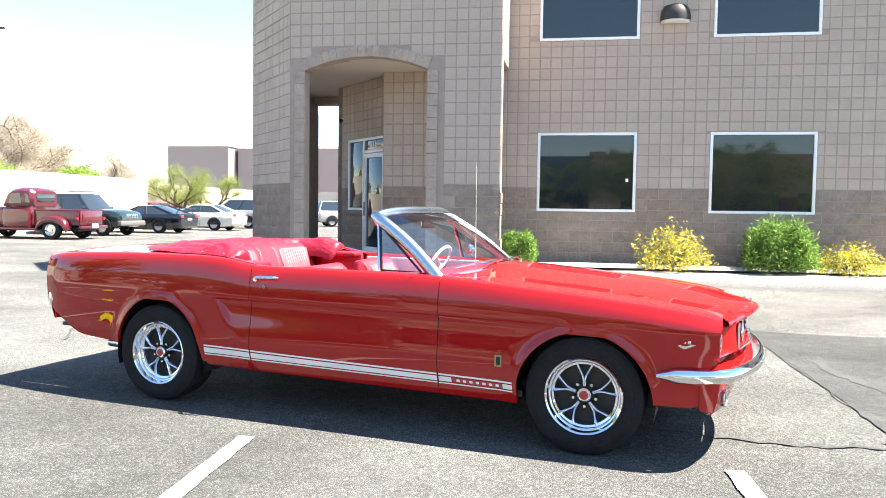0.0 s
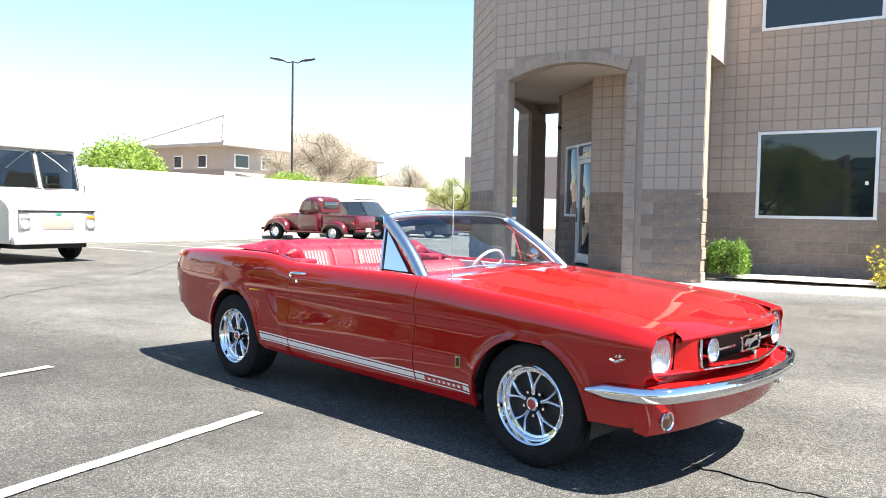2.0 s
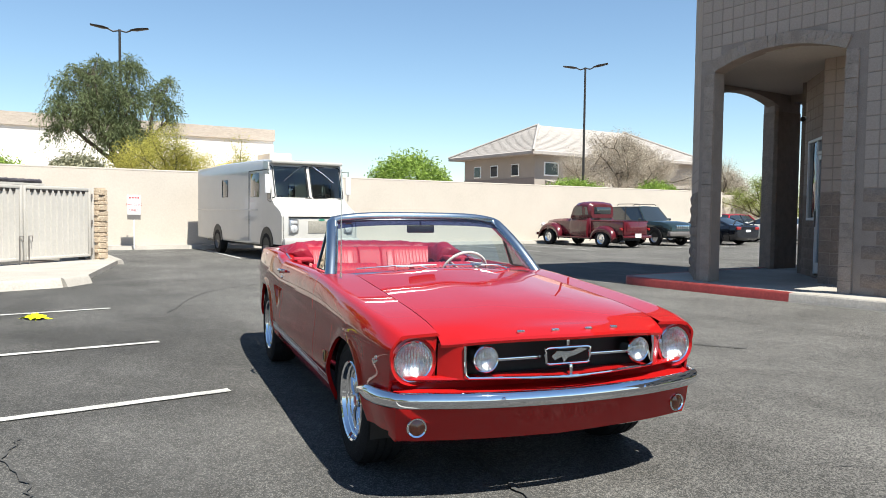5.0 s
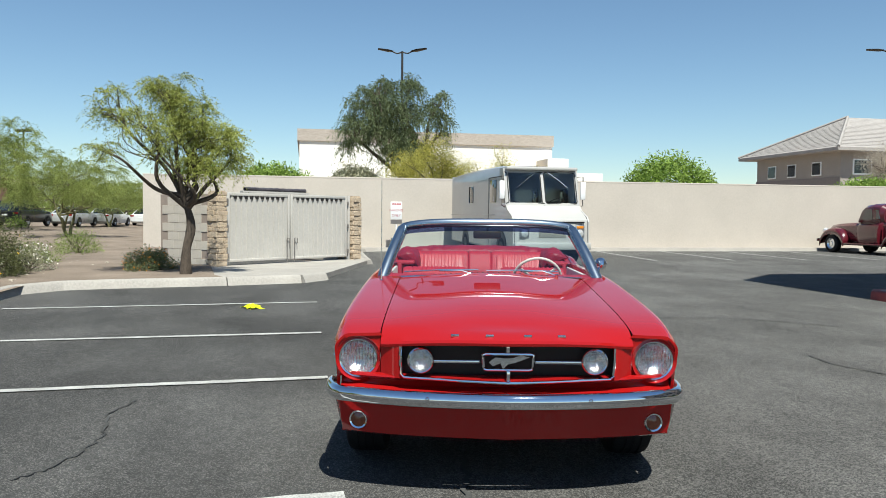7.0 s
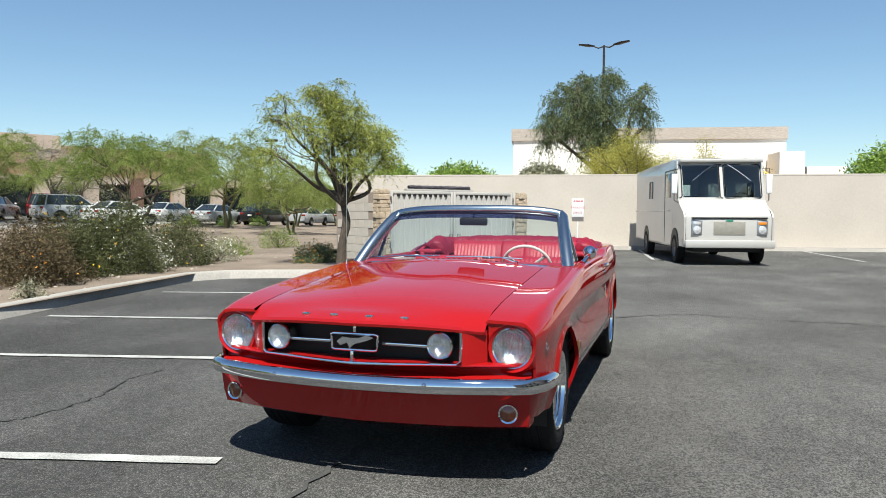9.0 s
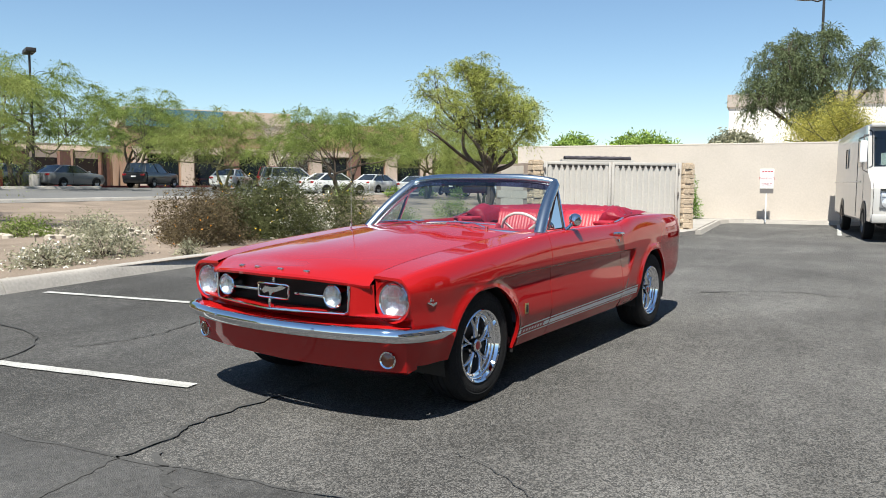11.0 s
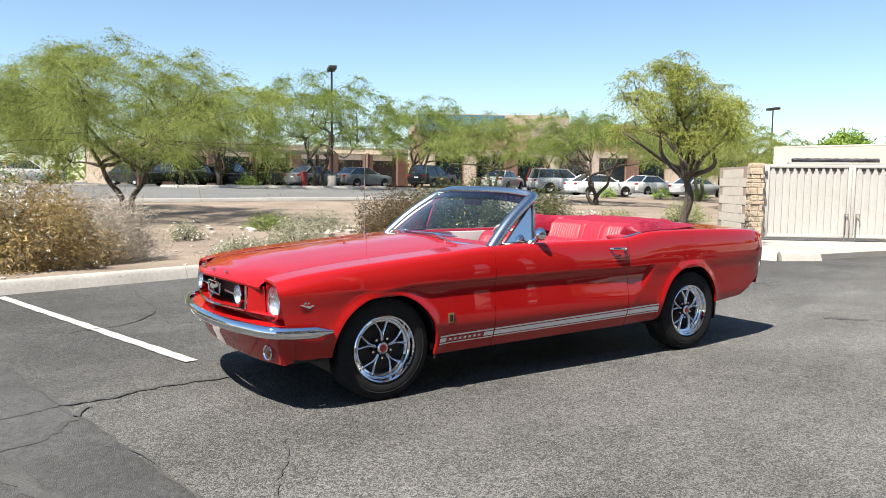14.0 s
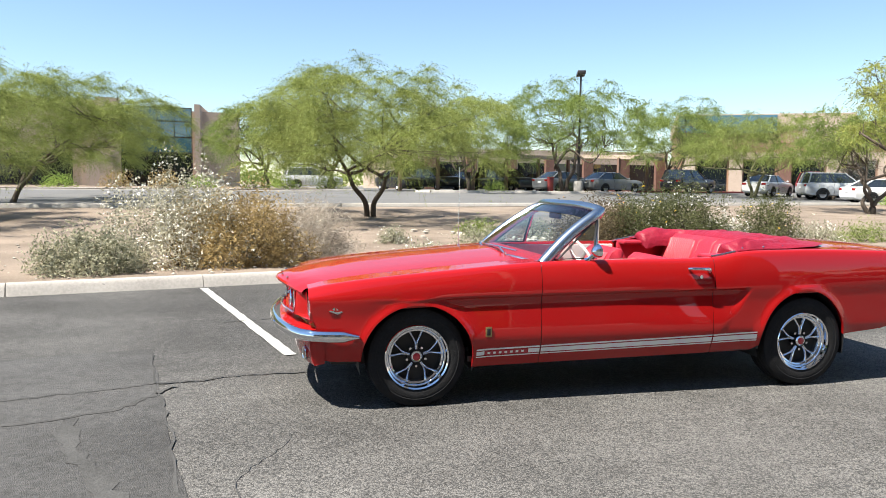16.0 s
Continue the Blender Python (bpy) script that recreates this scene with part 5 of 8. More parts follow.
    part("reflector", Geo().lathe([(0.0515, 0.003), (0.04, -0.018), (0.02, -0.03), (0.009, -0.03), (0.008, -0.015), (0.0005, -0.014)], 32, fm), SILVERED, fog)
    part("lens", Geo().lathe([(0.052, 0.004), (0.038, 0.012), (0.015, 0.016), (0.0005, 0.0165)], 32, fm), LENS, fog)

# grille: dark honeycomb behind a chrome surround, bar and corral
grille = part("grille", Geo().box(2.00, 2.02, -0.50, 0.50, 0.54, 0.73), BLACK, car, "black honeycomb grille with chrome bar and emblem frame")
g = Geo()
for r in range(11):
    for c in range(46):
        y, z = -0.47 + 0.0208 * c + (0.0104 if r % 2 else 0), 0.566 + 0.0135 * r
        if abs(y) < 0.475:
            ring = [(2.03, y + 0.0085 * math.cos(a), z + 0.0085 * math.sin(a)) for a in [math.pi * k / 3 + math.pi / 6 for k in range(6)]]
            ring2 = [(2.03, y + 0.0065 * math.cos(a), z + 0.0065 * math.sin(a)) for a in [math.pi * k / 3 + math.pi / 6 for k in range(6)]]
            g.grid([ring, ring2], closed=True)
part("honeycomb", g, mat("honeycomb", (0.03, 0.03, 0.032), 0.35, metal=0.6, var=0.1), grille)
loop = [(-0.485, 0.575), (-0.47, 0.560), (-0.2, 0.556), (0.0, 0.552), (0.2, 0.556), (0.47, 0.560), (0.485, 0.575), (0.487, 0.64), (0.487, 0.70)]
part("surround", Geo().tube([(2.112 + 0.075 * (1 - (abs(y) / 0.487) ** 1.6), y, z) for y, z in [(-0.487, 0.70), (-0.487, 0.64)] + loop], 0.007, 8), CHROME, grille)
for s in (1, -1):
    part("grille_bar", Geo().box(2.11, 2.125, min(s * 0.125, s * 0.34), max(s * 0.125, s * 0.34), 0.627, 0.641, c=0.003), CHROME, grille)
part("grille_post", Geo().box(2.13, 2.15, -0.008, 0.008, 0.675, 0.72, c=0.003), CHROME, grille)
part("grille_post", Geo().box(2.155, 2.18, -0.008, 0.008, 0.552, 0.605, c=0.003), CHROME, grille)
rr = [(2.15, 0.115 * sx * (1 if sz > 0 else 0.95), 0.640 + 0.036 * sz) for sx, sz in ((-1, -1), (-1, 1), (1, 1), (1, -1))]
ring = []
for i in range(4):
    a, b = Vector(rr[i]), Vector(rr[(i + 1) % 4])
    ring += [a.lerp(b, t) for t in (0.06, 0.3, 0.7, 0.94)]
part("emblem_frame", Geo().tube(ring + [ring[0]], 0.0065, 8), CHROME, grille)
part("emblem", Geo().prism([(-0.075, -0.005), (-0.05, 0.014), (-0.015, 0.01), (0.02, 0.012), (0.05, 0.022), (0.085, 0.015), (0.06, 0.005), (0.03, -0.005), (0.0, -0.012), (-0.02, -0.03), (-0.03, -0.008), (-0.06, -0.02)],
                           -0.006, 0.006, Matrix(((0, 0, 1, 2.148), (1.15, 0, 0, 0), (0, 1.2, 0, 0.645), (0, 0, 0, 1)))), STEEL, grille)

# white rocker stripes: a broad band between two thin lines
def stripe(x0, x1, za, zb, name="side_stripe", material=WHITE_PAINT, proud=0.002):
    """A band on both flanks; za and zb give its lower and upper edge as (rear, front)."""
    for s in (1, -1):
        rows = []
        for x in np.linspace(x0, x1, max(2, int((x1 - x0) / 0.06))):
            t = (x + 0.98) / 2.0
            rows.append([(x, s * (side_y(x, z) + proud), z) for z in np.linspace(za[0] * (1 - t) + za[1] * t, zb[0] * (1 - t) + zb[1] * t, 4)])
        part(name, Geo().grid(rows), material, car)


for a, b in ((-0.98, -0.645), (-0.636, 0.575), (0.585, 1.005)):
    stripe(a, b, (0.392, 0.345), (0.402, 0.355))
    stripe(a, b if b < 1 else 0.66, (0.352, 0.312), (0.384, 0.338))
    stripe(a, b, (0.338, 0.298), (0.346, 0.305))
stripe(0.95, 1.005, (0.352, 0.312), (0.384, 0.338))
stripe(0.665, 0.945, (0.352, 0.312), (0.384, 0.338), "name_panel", RED_ENAMEL)
for k in range(7):
    x = 0.69 + 0.037 * k
    stripe(x, x + 0.018, (0.360, 0.318), (0.376, 0.332), "name_bar", WHITE_PAINT, 0.004)


def on_side(s, x, z, out=0.0):
    return Matrix.Translation((x, s * (side_y(x, z) + out), z))


for s in (1, -1):
    # fender emblem, V badge, door handle, lock
    m = on_side(s, 0.93, 0.465, 0.003)
    part("fender_emblem", Geo().box(-0.020, 0.020, -0.004, 0.004, -0.032, 0.032, m, c=0.003), mat("gilt_bronze", (0.32, 0.25, 0.12), 0.35, metal=0.8), car, "small bronze emblem with dark centre")
    part("fender_emblem", Geo().box(-0.012, 0.012, -0.006, 0.006, -0.022, 0.022, m, c=0.003), BLACK, car)
    m = on_side(s, 1.865, 0.612, -0.002)
    vee = [(-0.055, 0.010), (0.0, -0.014), (0.055, 0.010), (0.04, 0.012), (0.0, 0.0), (-0.04, 0.012)]
    part("v_badge", Geo().prism(vee, -0.004, 0.004, m @ pose(0, 0, 0, 90, 0, 0)), CHROME, car, "small chrome V badge")
    for k in (-1, 0, 1):
        part("v_badge", Geo().box(0.022 * k - 0.007, 0.022 * k + 0.007, -0.003, 0.003, 0.012, 0.028, m, c=0.001), CHROME, car)
    hb = on_side(s, -0.52, 0.838)
    handle = part("door_handle", Geo().tube([(0.075, s * 0.004, 0.002), (0.06, s * 0.024, 0.004), (0.0, s * 0.034, 0.003), (-0.05, s * 0.032, 0), (-0.075, s * 0.014, -0.004)], [0.007, 0.010, 0.010, 0.012, 0.013], 10), CHROME, car, "chrome door handle", m=hb)
    part("door_button", Geo().cyl((-0.072, s * -0.005, -0.012), (-0.072, s * 0.024, -0.012), 0.013), CHROME, handle)
    part("door_lock", Geo().cyl((-0.535, s * (side_y(-0.535, 0.785) - 0.01), 0.785), (-0.535, s * (side_y(-0.535, 0.785) + 0.006), 0.785), 0.012), CHROME, car)


# wheels
def wheel_at(x, s):
    w = part("wheel", Geo().cyl((0, -0.06, 0), (0, 0.04, 0), 0.05, n=20), BLACK, car, "chrome styled-steel wheel with red centre cap and black tyre", m=pose(x, s * 0.70, 0.312, 0, 0, 0 if s > 0 else 180))
    ax = pose(0, 0, 0, -90, 0, 0)
    tyre = [(0.196, -0.095), (0.215, -0.102), (0.245, -0.108), (0.285, -0.103), (0.303, -0.092), (0.310, -0.072), (0.312, -0.045), (0.307, -0.043), (0.307, -0.036), (0.3125, -0.034), (0.3125, -0.004),
            (0.307, -0.003), (0.307, 0.003), (0.3125, 0.004), (0.3125, 0.034), (0.307, 0.036), (0.307, 0.043), (0.312, 0.045), (0.310, 0.072), (0.303, 0.092), (0.285, 0.103), (0.262, 0.1075), (0.258, 0.1055), (0.245, 0.108), (0.215, 0.102), (0.196, 0.095)]
    part("tyre", Geo().lathe(tyre, 64, ax), RUBBER, w, "black rubber tyre")
    rim = part("rim", Geo().lathe([(0.200, 0.094), (0.205, 0.100), (0.200, 0.105), (0.191, 0.099), (0.187, 0.088), (0.184, 0.080), (0.180, 0.079), (0.174, 0.073), (0.171, 0.064), (0.160, 0.060), (0.155, 0.052), (0.150, 0.02), (0.15, -0.06)], 64, ax), CHROME, w, "chrome rim")
    part("backplate", Geo().lathe([(0.163, 0.012), (0.09, 0.016), (0.0005, 0.018)], 40, ax), BLACK, w)
    for k in range(5):
        a0 = 2 * math.pi * k / 5 + 0.3
        sp = Geo()

        def at(r, a, d):
            return (r * math.cos(a0 + a), d, r * math.sin(a0 + a))

        for sg in (1, -1):
            prof = [(0.045, 0.10 * sg, 0.066), (0.075, 0.07 * sg, 0.070), (0.10, 0.10 * sg, 0.070), (0.135, 0.20 * sg, 0.066), (0.170, 0.27 * sg, 0.060)]
            wd = [0.140, 0.090, 0.068, 0.056, 0.062]
            rows = []
            for (r, a, d), h in zip(prof, wd):
                rows.append([at(r, a - h, d - 0.022), at(r, a - h * 0.8, d - 0.002), at(r, a, d + 0.003), at(r, a + h * 0.8, d - 0.002), at(r, a + h, d - 0.022)])
            sp.grid(rows)
        part("spoke", sp, CHROME, rim, sharp=60)
        ln = math.pi / 5 + a0
        part("lug_nut", Geo().cyl((0.062 * math.cos(ln), 0.02, 0.062 * math.sin(ln)), (0.062 * math.cos(ln), 0.062, 0.062 * math.sin(ln)), 0.010, 0.008, 8), CHROME, rim)
    part("hub_ring", Geo().lathe([(0.036, 0.05), (0.036, 0.072), (0.030, 0.079), (0.024, 0.078)], 32, ax), CHROME, rim)
    part("centre_cap", Geo().lathe([(0.025, 0.077), (0.014, 0.081), (0.0005, 0.082)], 28, ax), RED_ENAMEL, rim, "red centre cap")
    return w


for x in (1.375, -1.365):
    for s in (1, -1):
        wheel_at(x, s)

# wheel houses and underbody
for cx, cz, rx, rz in ARCHES:
    for s in (1, -1):
        rows = [[(cx + (rx + 0.012) * math.cos(a), s * y, cz + (rz + 0.012) * math.sin(a)) for a in np.linspace(-0.25, math.pi + 0.25, 25)] for y in (0.80, 0.50)]
        q = Geo().grid(rows)
        q.f.append(tuple(25 + k for k in range(25)))
        part("wheel_house", q, BLACK, car)
part("trunk_floor", Geo().box(-2.36, -1.72, -0.64, 0.64, 0.40, 0.43, c=0.01), BLACK, car)
part("underbody", Geo().box(-1.75, 1.9, -0.66, 0.66, 0.25, 0.34, c=0.02), BLACK, car, "black underbody")
part("radiator_support", Geo().box(1.85, 2.0, -0.55, 0.55, 0.28, 0.70), BLACK, car)
for s in (1, -1):
    part("sill_floor", Geo().box(-1.02, 1.05, min(s * 0.655, s * 0.785), max(s * 0.655, s * 0.785), 0.270, 0.305), BLACK, car)
part("exhaust", Geo().tube([(-2.1, -0.45, 0.27), (-1.8, -0.45, 0.26)], 0.03, 12), STEEL, car)

# windscreen: frame and curved pane
def ws(u, v):
    """u from -1 to 1 across, v from the foot to the header."""
    b = Vector((0.535 + 0.20 * (1 - u * u), 0.712 * u, 0.875 + 0.035 * (1 - u * u)))
    t = Vector((0.085 + 0.075 * (1 - u * u), 0.600 * u, 1.212 + 0.034 * (1 - u ** 4)))
    return b.lerp(t, v) + Vector((0.02, 0, 0.012)) * math.sin(math.pi * v)


FRAME_STEEL = mat("satin_screen_frame", (0.40, 0.46, 0.52), 0.27, metal=1.0, var=0.06)
shield = part("windscreen", Geo().grid([[ws(u, v) for u in np.linspace(-0.97, 0.97, 25)] for v in np.linspace(0.02, 0.97, 9)]), CLEAR, car, "curved clear windscreen in a polished frame")
shield.visible_shadow = False
band = part("tint_band", Geo().grid([[ws(u, v) + Vector((0.003, 0, 0.003)) for u in np.linspace(-0.965, 0.965, 25)] for v in np.linspace(0.80, 0.97, 4)]), glass_mat("blue_tint", (0.12, 0.13, 0.30)), shield, "blue-tinted band along the windscreen's head")
band.visible_shadow = False
edge = [ws(-1, v) for v in np.linspace(-0.02, 0.93, 10)] + [ws(u, 1.0) for u in np.linspace(-0.985, 0.985, 25)] + [ws(1, v) for v in np.linspace(0.93, -0.02, 10)]
part("frame", Geo().tube(edge, [0.040] * 10 + [0.031] * 25 + [0.040] * 10, 12), FRAME_STEEL, shield, "satin steel windscreen frame")
part("header_pad", Geo().tube([ws(u, 0.985) + Vector((-0.03, 0, -0.006)) for u in np.linspace(-0.95, 0.95, 21)], 0.016, 8), BLACK, shield)
part("gasket", Geo().tube([ws(u, 0.0) + Vector((0.004, 0, 0.004)) for u in np.linspace(-0.98, 0.98, 25)], 0.009, 8), STEEL, shield)
for s in (1, -1):
    tri = [Vector((0.435, s * 0.725, 0.905)), Vector((0.135, s * 0.635, 1.165)), Vector((0.185, s * 0.715, 0.905))]
    vent = part("vent_window", Geo().tube([tri[1], tri[2], tri[0], tri[1]], 0.008, 8), BLACK, car, "triangular vent window in a black and chrome frame")
    part("vent_post", Geo().tube([tri[1] + Vector((-0.012, 0, 0)), tri[2] + Vector((-0.016, 0, 0))], 0.009, 8), CHROME, vent)
    pane = part("pane", Geo().add(tri, [(0, 1, 2)]), CLEAR, vent)
    pane.visible_shadow = False
# rear-view mirror, door mirror, aerial, wipers
mir = part("rear_view_mirror", Geo().box(0.17, 0.195, -0.10, 0.10, 1.135, 1.19, c=0.010), BLACK, car, "dark interior mirror on a stalk")
part("stalk", Geo().tube([(0.185, 0, 1.18), (0.16, 0, 1.235)], 0.007, 8), CHROME, mir)
part("mirror_glass", Geo().box(0.166, 0.170, -0.09, 0.09, 1.142, 1.183), CHROME, mir)
dm = part("door_mirror", Geo().lathe([(0.0005, -0.042), (0.018, -0.037), (0.036, -0.018), (0.045, 0.005), (0.045, 0.012), (0.041, 0.010), (0.0005, 0.008)], 28, pose(0.20, 0.805, 0.962, 0, -82, 12)), CHROME, car, "round chrome door mirror")
part("foot", Geo().tube([(0.26, 0.765, 0.895), (0.24, 0.78, 0.915), (0.205, 0.80, 0.95)], [0.02, 0.012, 0.012], 10), CHROME, dm)
aer = part("aerial", Geo().tube([(0.75, -0.70, 0.88), (0.748, -0.70, 1.52)], [0.0035, 0.002], 6), STEEL, car, "thin steel radio aerial")
part("foot", Geo().lathe([(0.016, 0), (0.014, 0.012), (0.007, 0.02), (0.006, 0.045), (0.0005, 0.05)], 14, pose(0.75, -0.70, 0.868)), CHROME, aer)
for y0, y1 in ((-0.10, -0.56), (0.42, -0.03)):
    wp = part("wiper", Geo().tube([(0.70, y0, 0.915), (0.71, y0 * 0.8 + y1 * 0.2, 0.945), (0.665, (y0 + y1) / 2, 0.94)], 0.006, 6), STEEL, car, "polished wiper arm")
    part("wiper_blade", Geo().tube([ws((y0 + 0.02) / 0.7, 0.09) + Vector((0.012, 0, 0.006)), ws((y0 + y1) / 1.4, 0.09) + Vector((0.015, 0, 0.008)), ws(y1 / 0.7, 0.08) + Vector((0.012, 0, 0.006))], 0.005, 6), STEEL, wp)
    part("wiper_pivot", Geo().cyl((0.70, y0, 0.895), (0.705, y0, 0.925), 0.012), CHROME, wp)


# cabin
part("floor_pan", Geo().box(-1.3, 0.6, -0.70, 0.70, 0.30, 0.33), VINYL_D, car)
rows = []
for x, z in ((0.70, 0.86), (0.58, 0.895), (0.46, 0.905), (0.38, 0.89), (0.355, 0.86), (0.36, 0.81), (0.40, 0.76), (0.42, 0.70), (0.44, 0.6)):
    rows.append([(x - 0.05 * abs(y / 0.7) ** 2 if x > 0.5 else x, y, z) for y in np.linspace(-0.70, 0.70, 15)])
dash = part("dashboard", Geo().grid(rows), VINYL, car, "red padded dashboard")
for y in (0.30, 0.42):
    part("gauge", Geo().lathe([(0.055, 0), (0.058, 0.012), (0.05, 0.012), (0.048, 0.004), (0.0005, 0.004)], 24, pose(0.362, y, 0.825, 0, -80, 0)), CHROME, dash)
for s in (1, -1):
    dp = part("door_panel", Geo().box(-0.62, 0.50, min(s * 0.69, s * 0.715), max(s * 0.69, s * 0.715), 0.42, 0.882, c=0.008), WHITE_TRIM, car, "white vinyl inner door panel")
    part("arm_rest", Geo().box(-0.35, 0.05, min(s * 0.63, s * 0.70), max(s * 0.63, s * 0.70), 0.66, 0.71, c=0.015), VINYL, dp)
    part("quarter_ledge", Geo().box(-1.22, -0.66, min(s * 0.56, s * 0.716), max(s * 0.56, s * 0.716), 0.885, 0.918, c=0.014), VINYL, car)
    part("quarter_trim", Geo().box(-1.15, -0.65, min(s * 0.66, s * 0.70), max(s * 0.66, s * 0.70), 0.42, 0.90, c=0.01), VINYL, car)


def pleated(y0, y1, prof, name, parent, pleat=0.035, depth=0.007, material=VINYL):
    """A cushion: a profile of (x, z) drawn across, swollen into upright pleats, with rounded ends."""
    rows = []
    n = max(10, int((y1 - y0) / pleat * 4))
    for k in range(n + 1):
        y = y0 + (y1 - y0) * k / n
        e = min(1, min(k, n - k) / (n * 0.10))
        sw = (abs(math.sin(math.pi * (y - y0) / pleat)) - 0.6) * depth * (1 if e >= 1 else 0)
        shrink = 0.93 + 0.07 * math.sqrt(max(0, 1 - (1 - e) ** 2))
        cx, cz = sum(p[0] for p in prof) / len(prof), sum(p[1] for p in prof) / len(prof)
        rows.append([(cx + (x - cx) * shrink + sw * (x > cx), y, cz + (z - cz) * shrink + sw * (z > cz)) for x, z in prof])
    q = Geo().grid(rows, closed=True)
    k = len(prof)
    q.f += [tuple(range(k)), tuple(len(q.v) - k + j for j in range(k))]
    return part(name, q, material, parent, sharp=60)


seat_back = [(-0.20, 0.56), (-0.30, 0.77), (-0.35, 0.862), (-0.39, 0.893), (-0.44, 0.885), (-0.46, 0.855), (-0.42, 0.75), (-0.34, 0.54)]
seat_base = [(0.22, 0.50), (0.24, 0.57), (0.18, 0.615), (0.0, 0.61), (-0.22, 0.57), (-0.30, 0.54), (-0.28, 0.44), (0.18, 0.42)]
for s in (1, -1):
    fs = part("front_seat", Geo().box(-0.28, 0.18, min(s * 0.16, s * 0.60), max(s * 0.16, s * 0.60), 0.33, 0.45, c=0.02), VINYL_D, car, "red pleated vinyl bucket seat")
    pleated(min(s * 0.14, s * 0.63), max(s * 0.14, s * 0.63), seat_back, "backrest", fs)
    pleated(min(s * 0.14, s * 0.63), max(s * 0.14, s * 0.63), seat_base, "cushion", fs)
    pleated(min(s * 0.19, s * 0.58), max(s * 0.19, s * 0.58), [(-0.185, 0.58), (-0.285, 0.775), (-0.335, 0.852), (-0.37, 0.86), (-0.38, 0.80), (-0.28, 0.58)], "pleated_insert", fs, pleat=0.030, depth=0.008, material=VINYL_P)
rb = part("rear_seat", Geo().box(-1.25, -0.75, -0.62, 0.62, 0.33, 0.48, c=0.03), VINYL_D, car, "red pleated vinyl rear bench")
rear_back = [(-0.96, 0.55), (-1.02, 0.78), (-1.08, 0.945), (-1.13, 0.98), (-1.20, 0.98), (-1.24, 0.94), (-1.22, 0.7), (-1.14, 0.52)]
for y0, y1 in ((-0.60, -0.10), (-0.10, 0.10), (0.10, 0.60)):
    pleated(y0, y1, rear_back, "backrest", rb, depth=0.0)
    if y1 - y0 > 0.3:
        pleated(y0 + 0.045, y1 - 0.045, [(x + 0.010, z) for x, z in rear_back[:3]] + [(-1.10, 0.955), (-1.12, 0.90), (-1.06, 0.70), (-1.00, 0.56)], "pleated_insert", rb, pleat=0.030, depth=0.009, material=VINYL_P)
pleated(-0.60, 0.60, [(-0.62, 0.47), (-0.62, 0.54), (-0.68, 0.575), (-0.85, 0.57), (-1.05, 0.53), (-1.05, 0.45)], "cushion", rb)
part("console", Geo().box(-0.4, 0.4, -0.08, 0.08, 0.33, 0.50, c=0.02), VINYL, car)
# steering wheel
wm = pose(0.10, 0.365, 0.845, 0, -62, 0)
sw = part("steering_wheel", Geo().grid([[Vector((math.cos(a) * (0.172 + 0.010 * math.cos(b)), math.sin(a) * (0.172 + 0.010 * math.cos(b)), 0.011 * math.sin(b))) for b in np.linspace(0, 2 * math.pi, 9)[:-1]]
                                        for a in np.linspace(0, 2 * math.pi, 49)[:-1]], closed=True, wrap=True), WHITE_TRIM, car, "thin white three-spoke steering wheel", m=wm)
for a in (0.0, 2.2, -2.2):
    part("spoke", Geo().tube([(0, 0, -0.03), (0.1 * math.cos(a + math.pi), 0.1 * math.sin(a + math.pi), -0.02), (0.176 * math.cos(a + math.pi), 0.176 * math.sin(a + math.pi), 0)], 0.012, 8, flat=0.5), WHITE_TRIM, sw)
part("hub", Geo().lathe([(0.05, -0.05), (0.05, -0.02), (0.03, -0.005), (0.0005, 0)], 24), WHITE_TRIM, sw)
part("column", Geo().tube([(0.10, 0.365, 0.825), (0.42, 0.365, 0.68)], 0.028, 12), VINYL, car)


# folded top under its boot: a padded horseshoe round the rear seat that slopes back to the deck
half = smooth_curve([(-0.86, 0.605, 0.992), (-0.95, 0.605, 1.018), (-1.08, 0.598, 1.012), (-1.20, 0.56, 1.004), (-1.265, 0.45, 1.012), (-1.285, 0.28, 1.022), (-1.29, 0.0, 1.026)], 10)
rows = []
for k, p in enumerate(half):
    t = k / (len(half) - 1)
    back = step(0.30, 0.75, t)
    # outer foot of the cover: along the belt, then over the deck
    foot = Vector((p.x - 0.47 * back, lerp_table(t, [0, 0.4, 0.55, 0.75, 1], [0.738, 0.735, 0.70, 0.42, 0.0]), 0))
    foot.z = top_z(foot.x) + 0.016 + 0.028 * back
    din = Vector((0.10 * back, -0.085 * (1 - back), 0))
    swell = 1 - 0.9 * step(0.05, 0.0, t)
    row = []
    for j in range(9):
        a = 0.5 * math.pi * j / 8
        drop = 0.14 - 0.07 * back
        row.append(p + din * math.cos(a) + Vector((0, 0, -drop * (1 - math.sin(a)))))
    for j in range(1, 15):
        u = j / 14
        q = p.lerp(foot, u)
        arc = (p.z - foot.z) * (0.42 * math.sin(math.pi * u) * (1 - back) + 0.16 * math.sin(math.pi * u) * back)
        q.z += arc + 0.010 * back * math.sin(9 * u + 2.2 * math.sin(6 * t)) * math.sin(math.pi * u)
        row.append(q)
    for j, q in enumerate(row):
        w = noise.noise((q.x * 7, q.y * 7, q.z * 9)) * 0.013 + noise.noise((q.x * 21, q.y * 21, 3)) * 0.006
        w -= 0.020 * max(0.0, 1 - abs(noise.noise((q.x * 5 + 2, q.y * 9, 1.3))) / 0.16)
        q.z += w * math.sin(math.pi * (j + 0.5) / 23)
    rows.append(row)
mid = sum((q for q in rows[0]), Vector()) / len(rows[0])
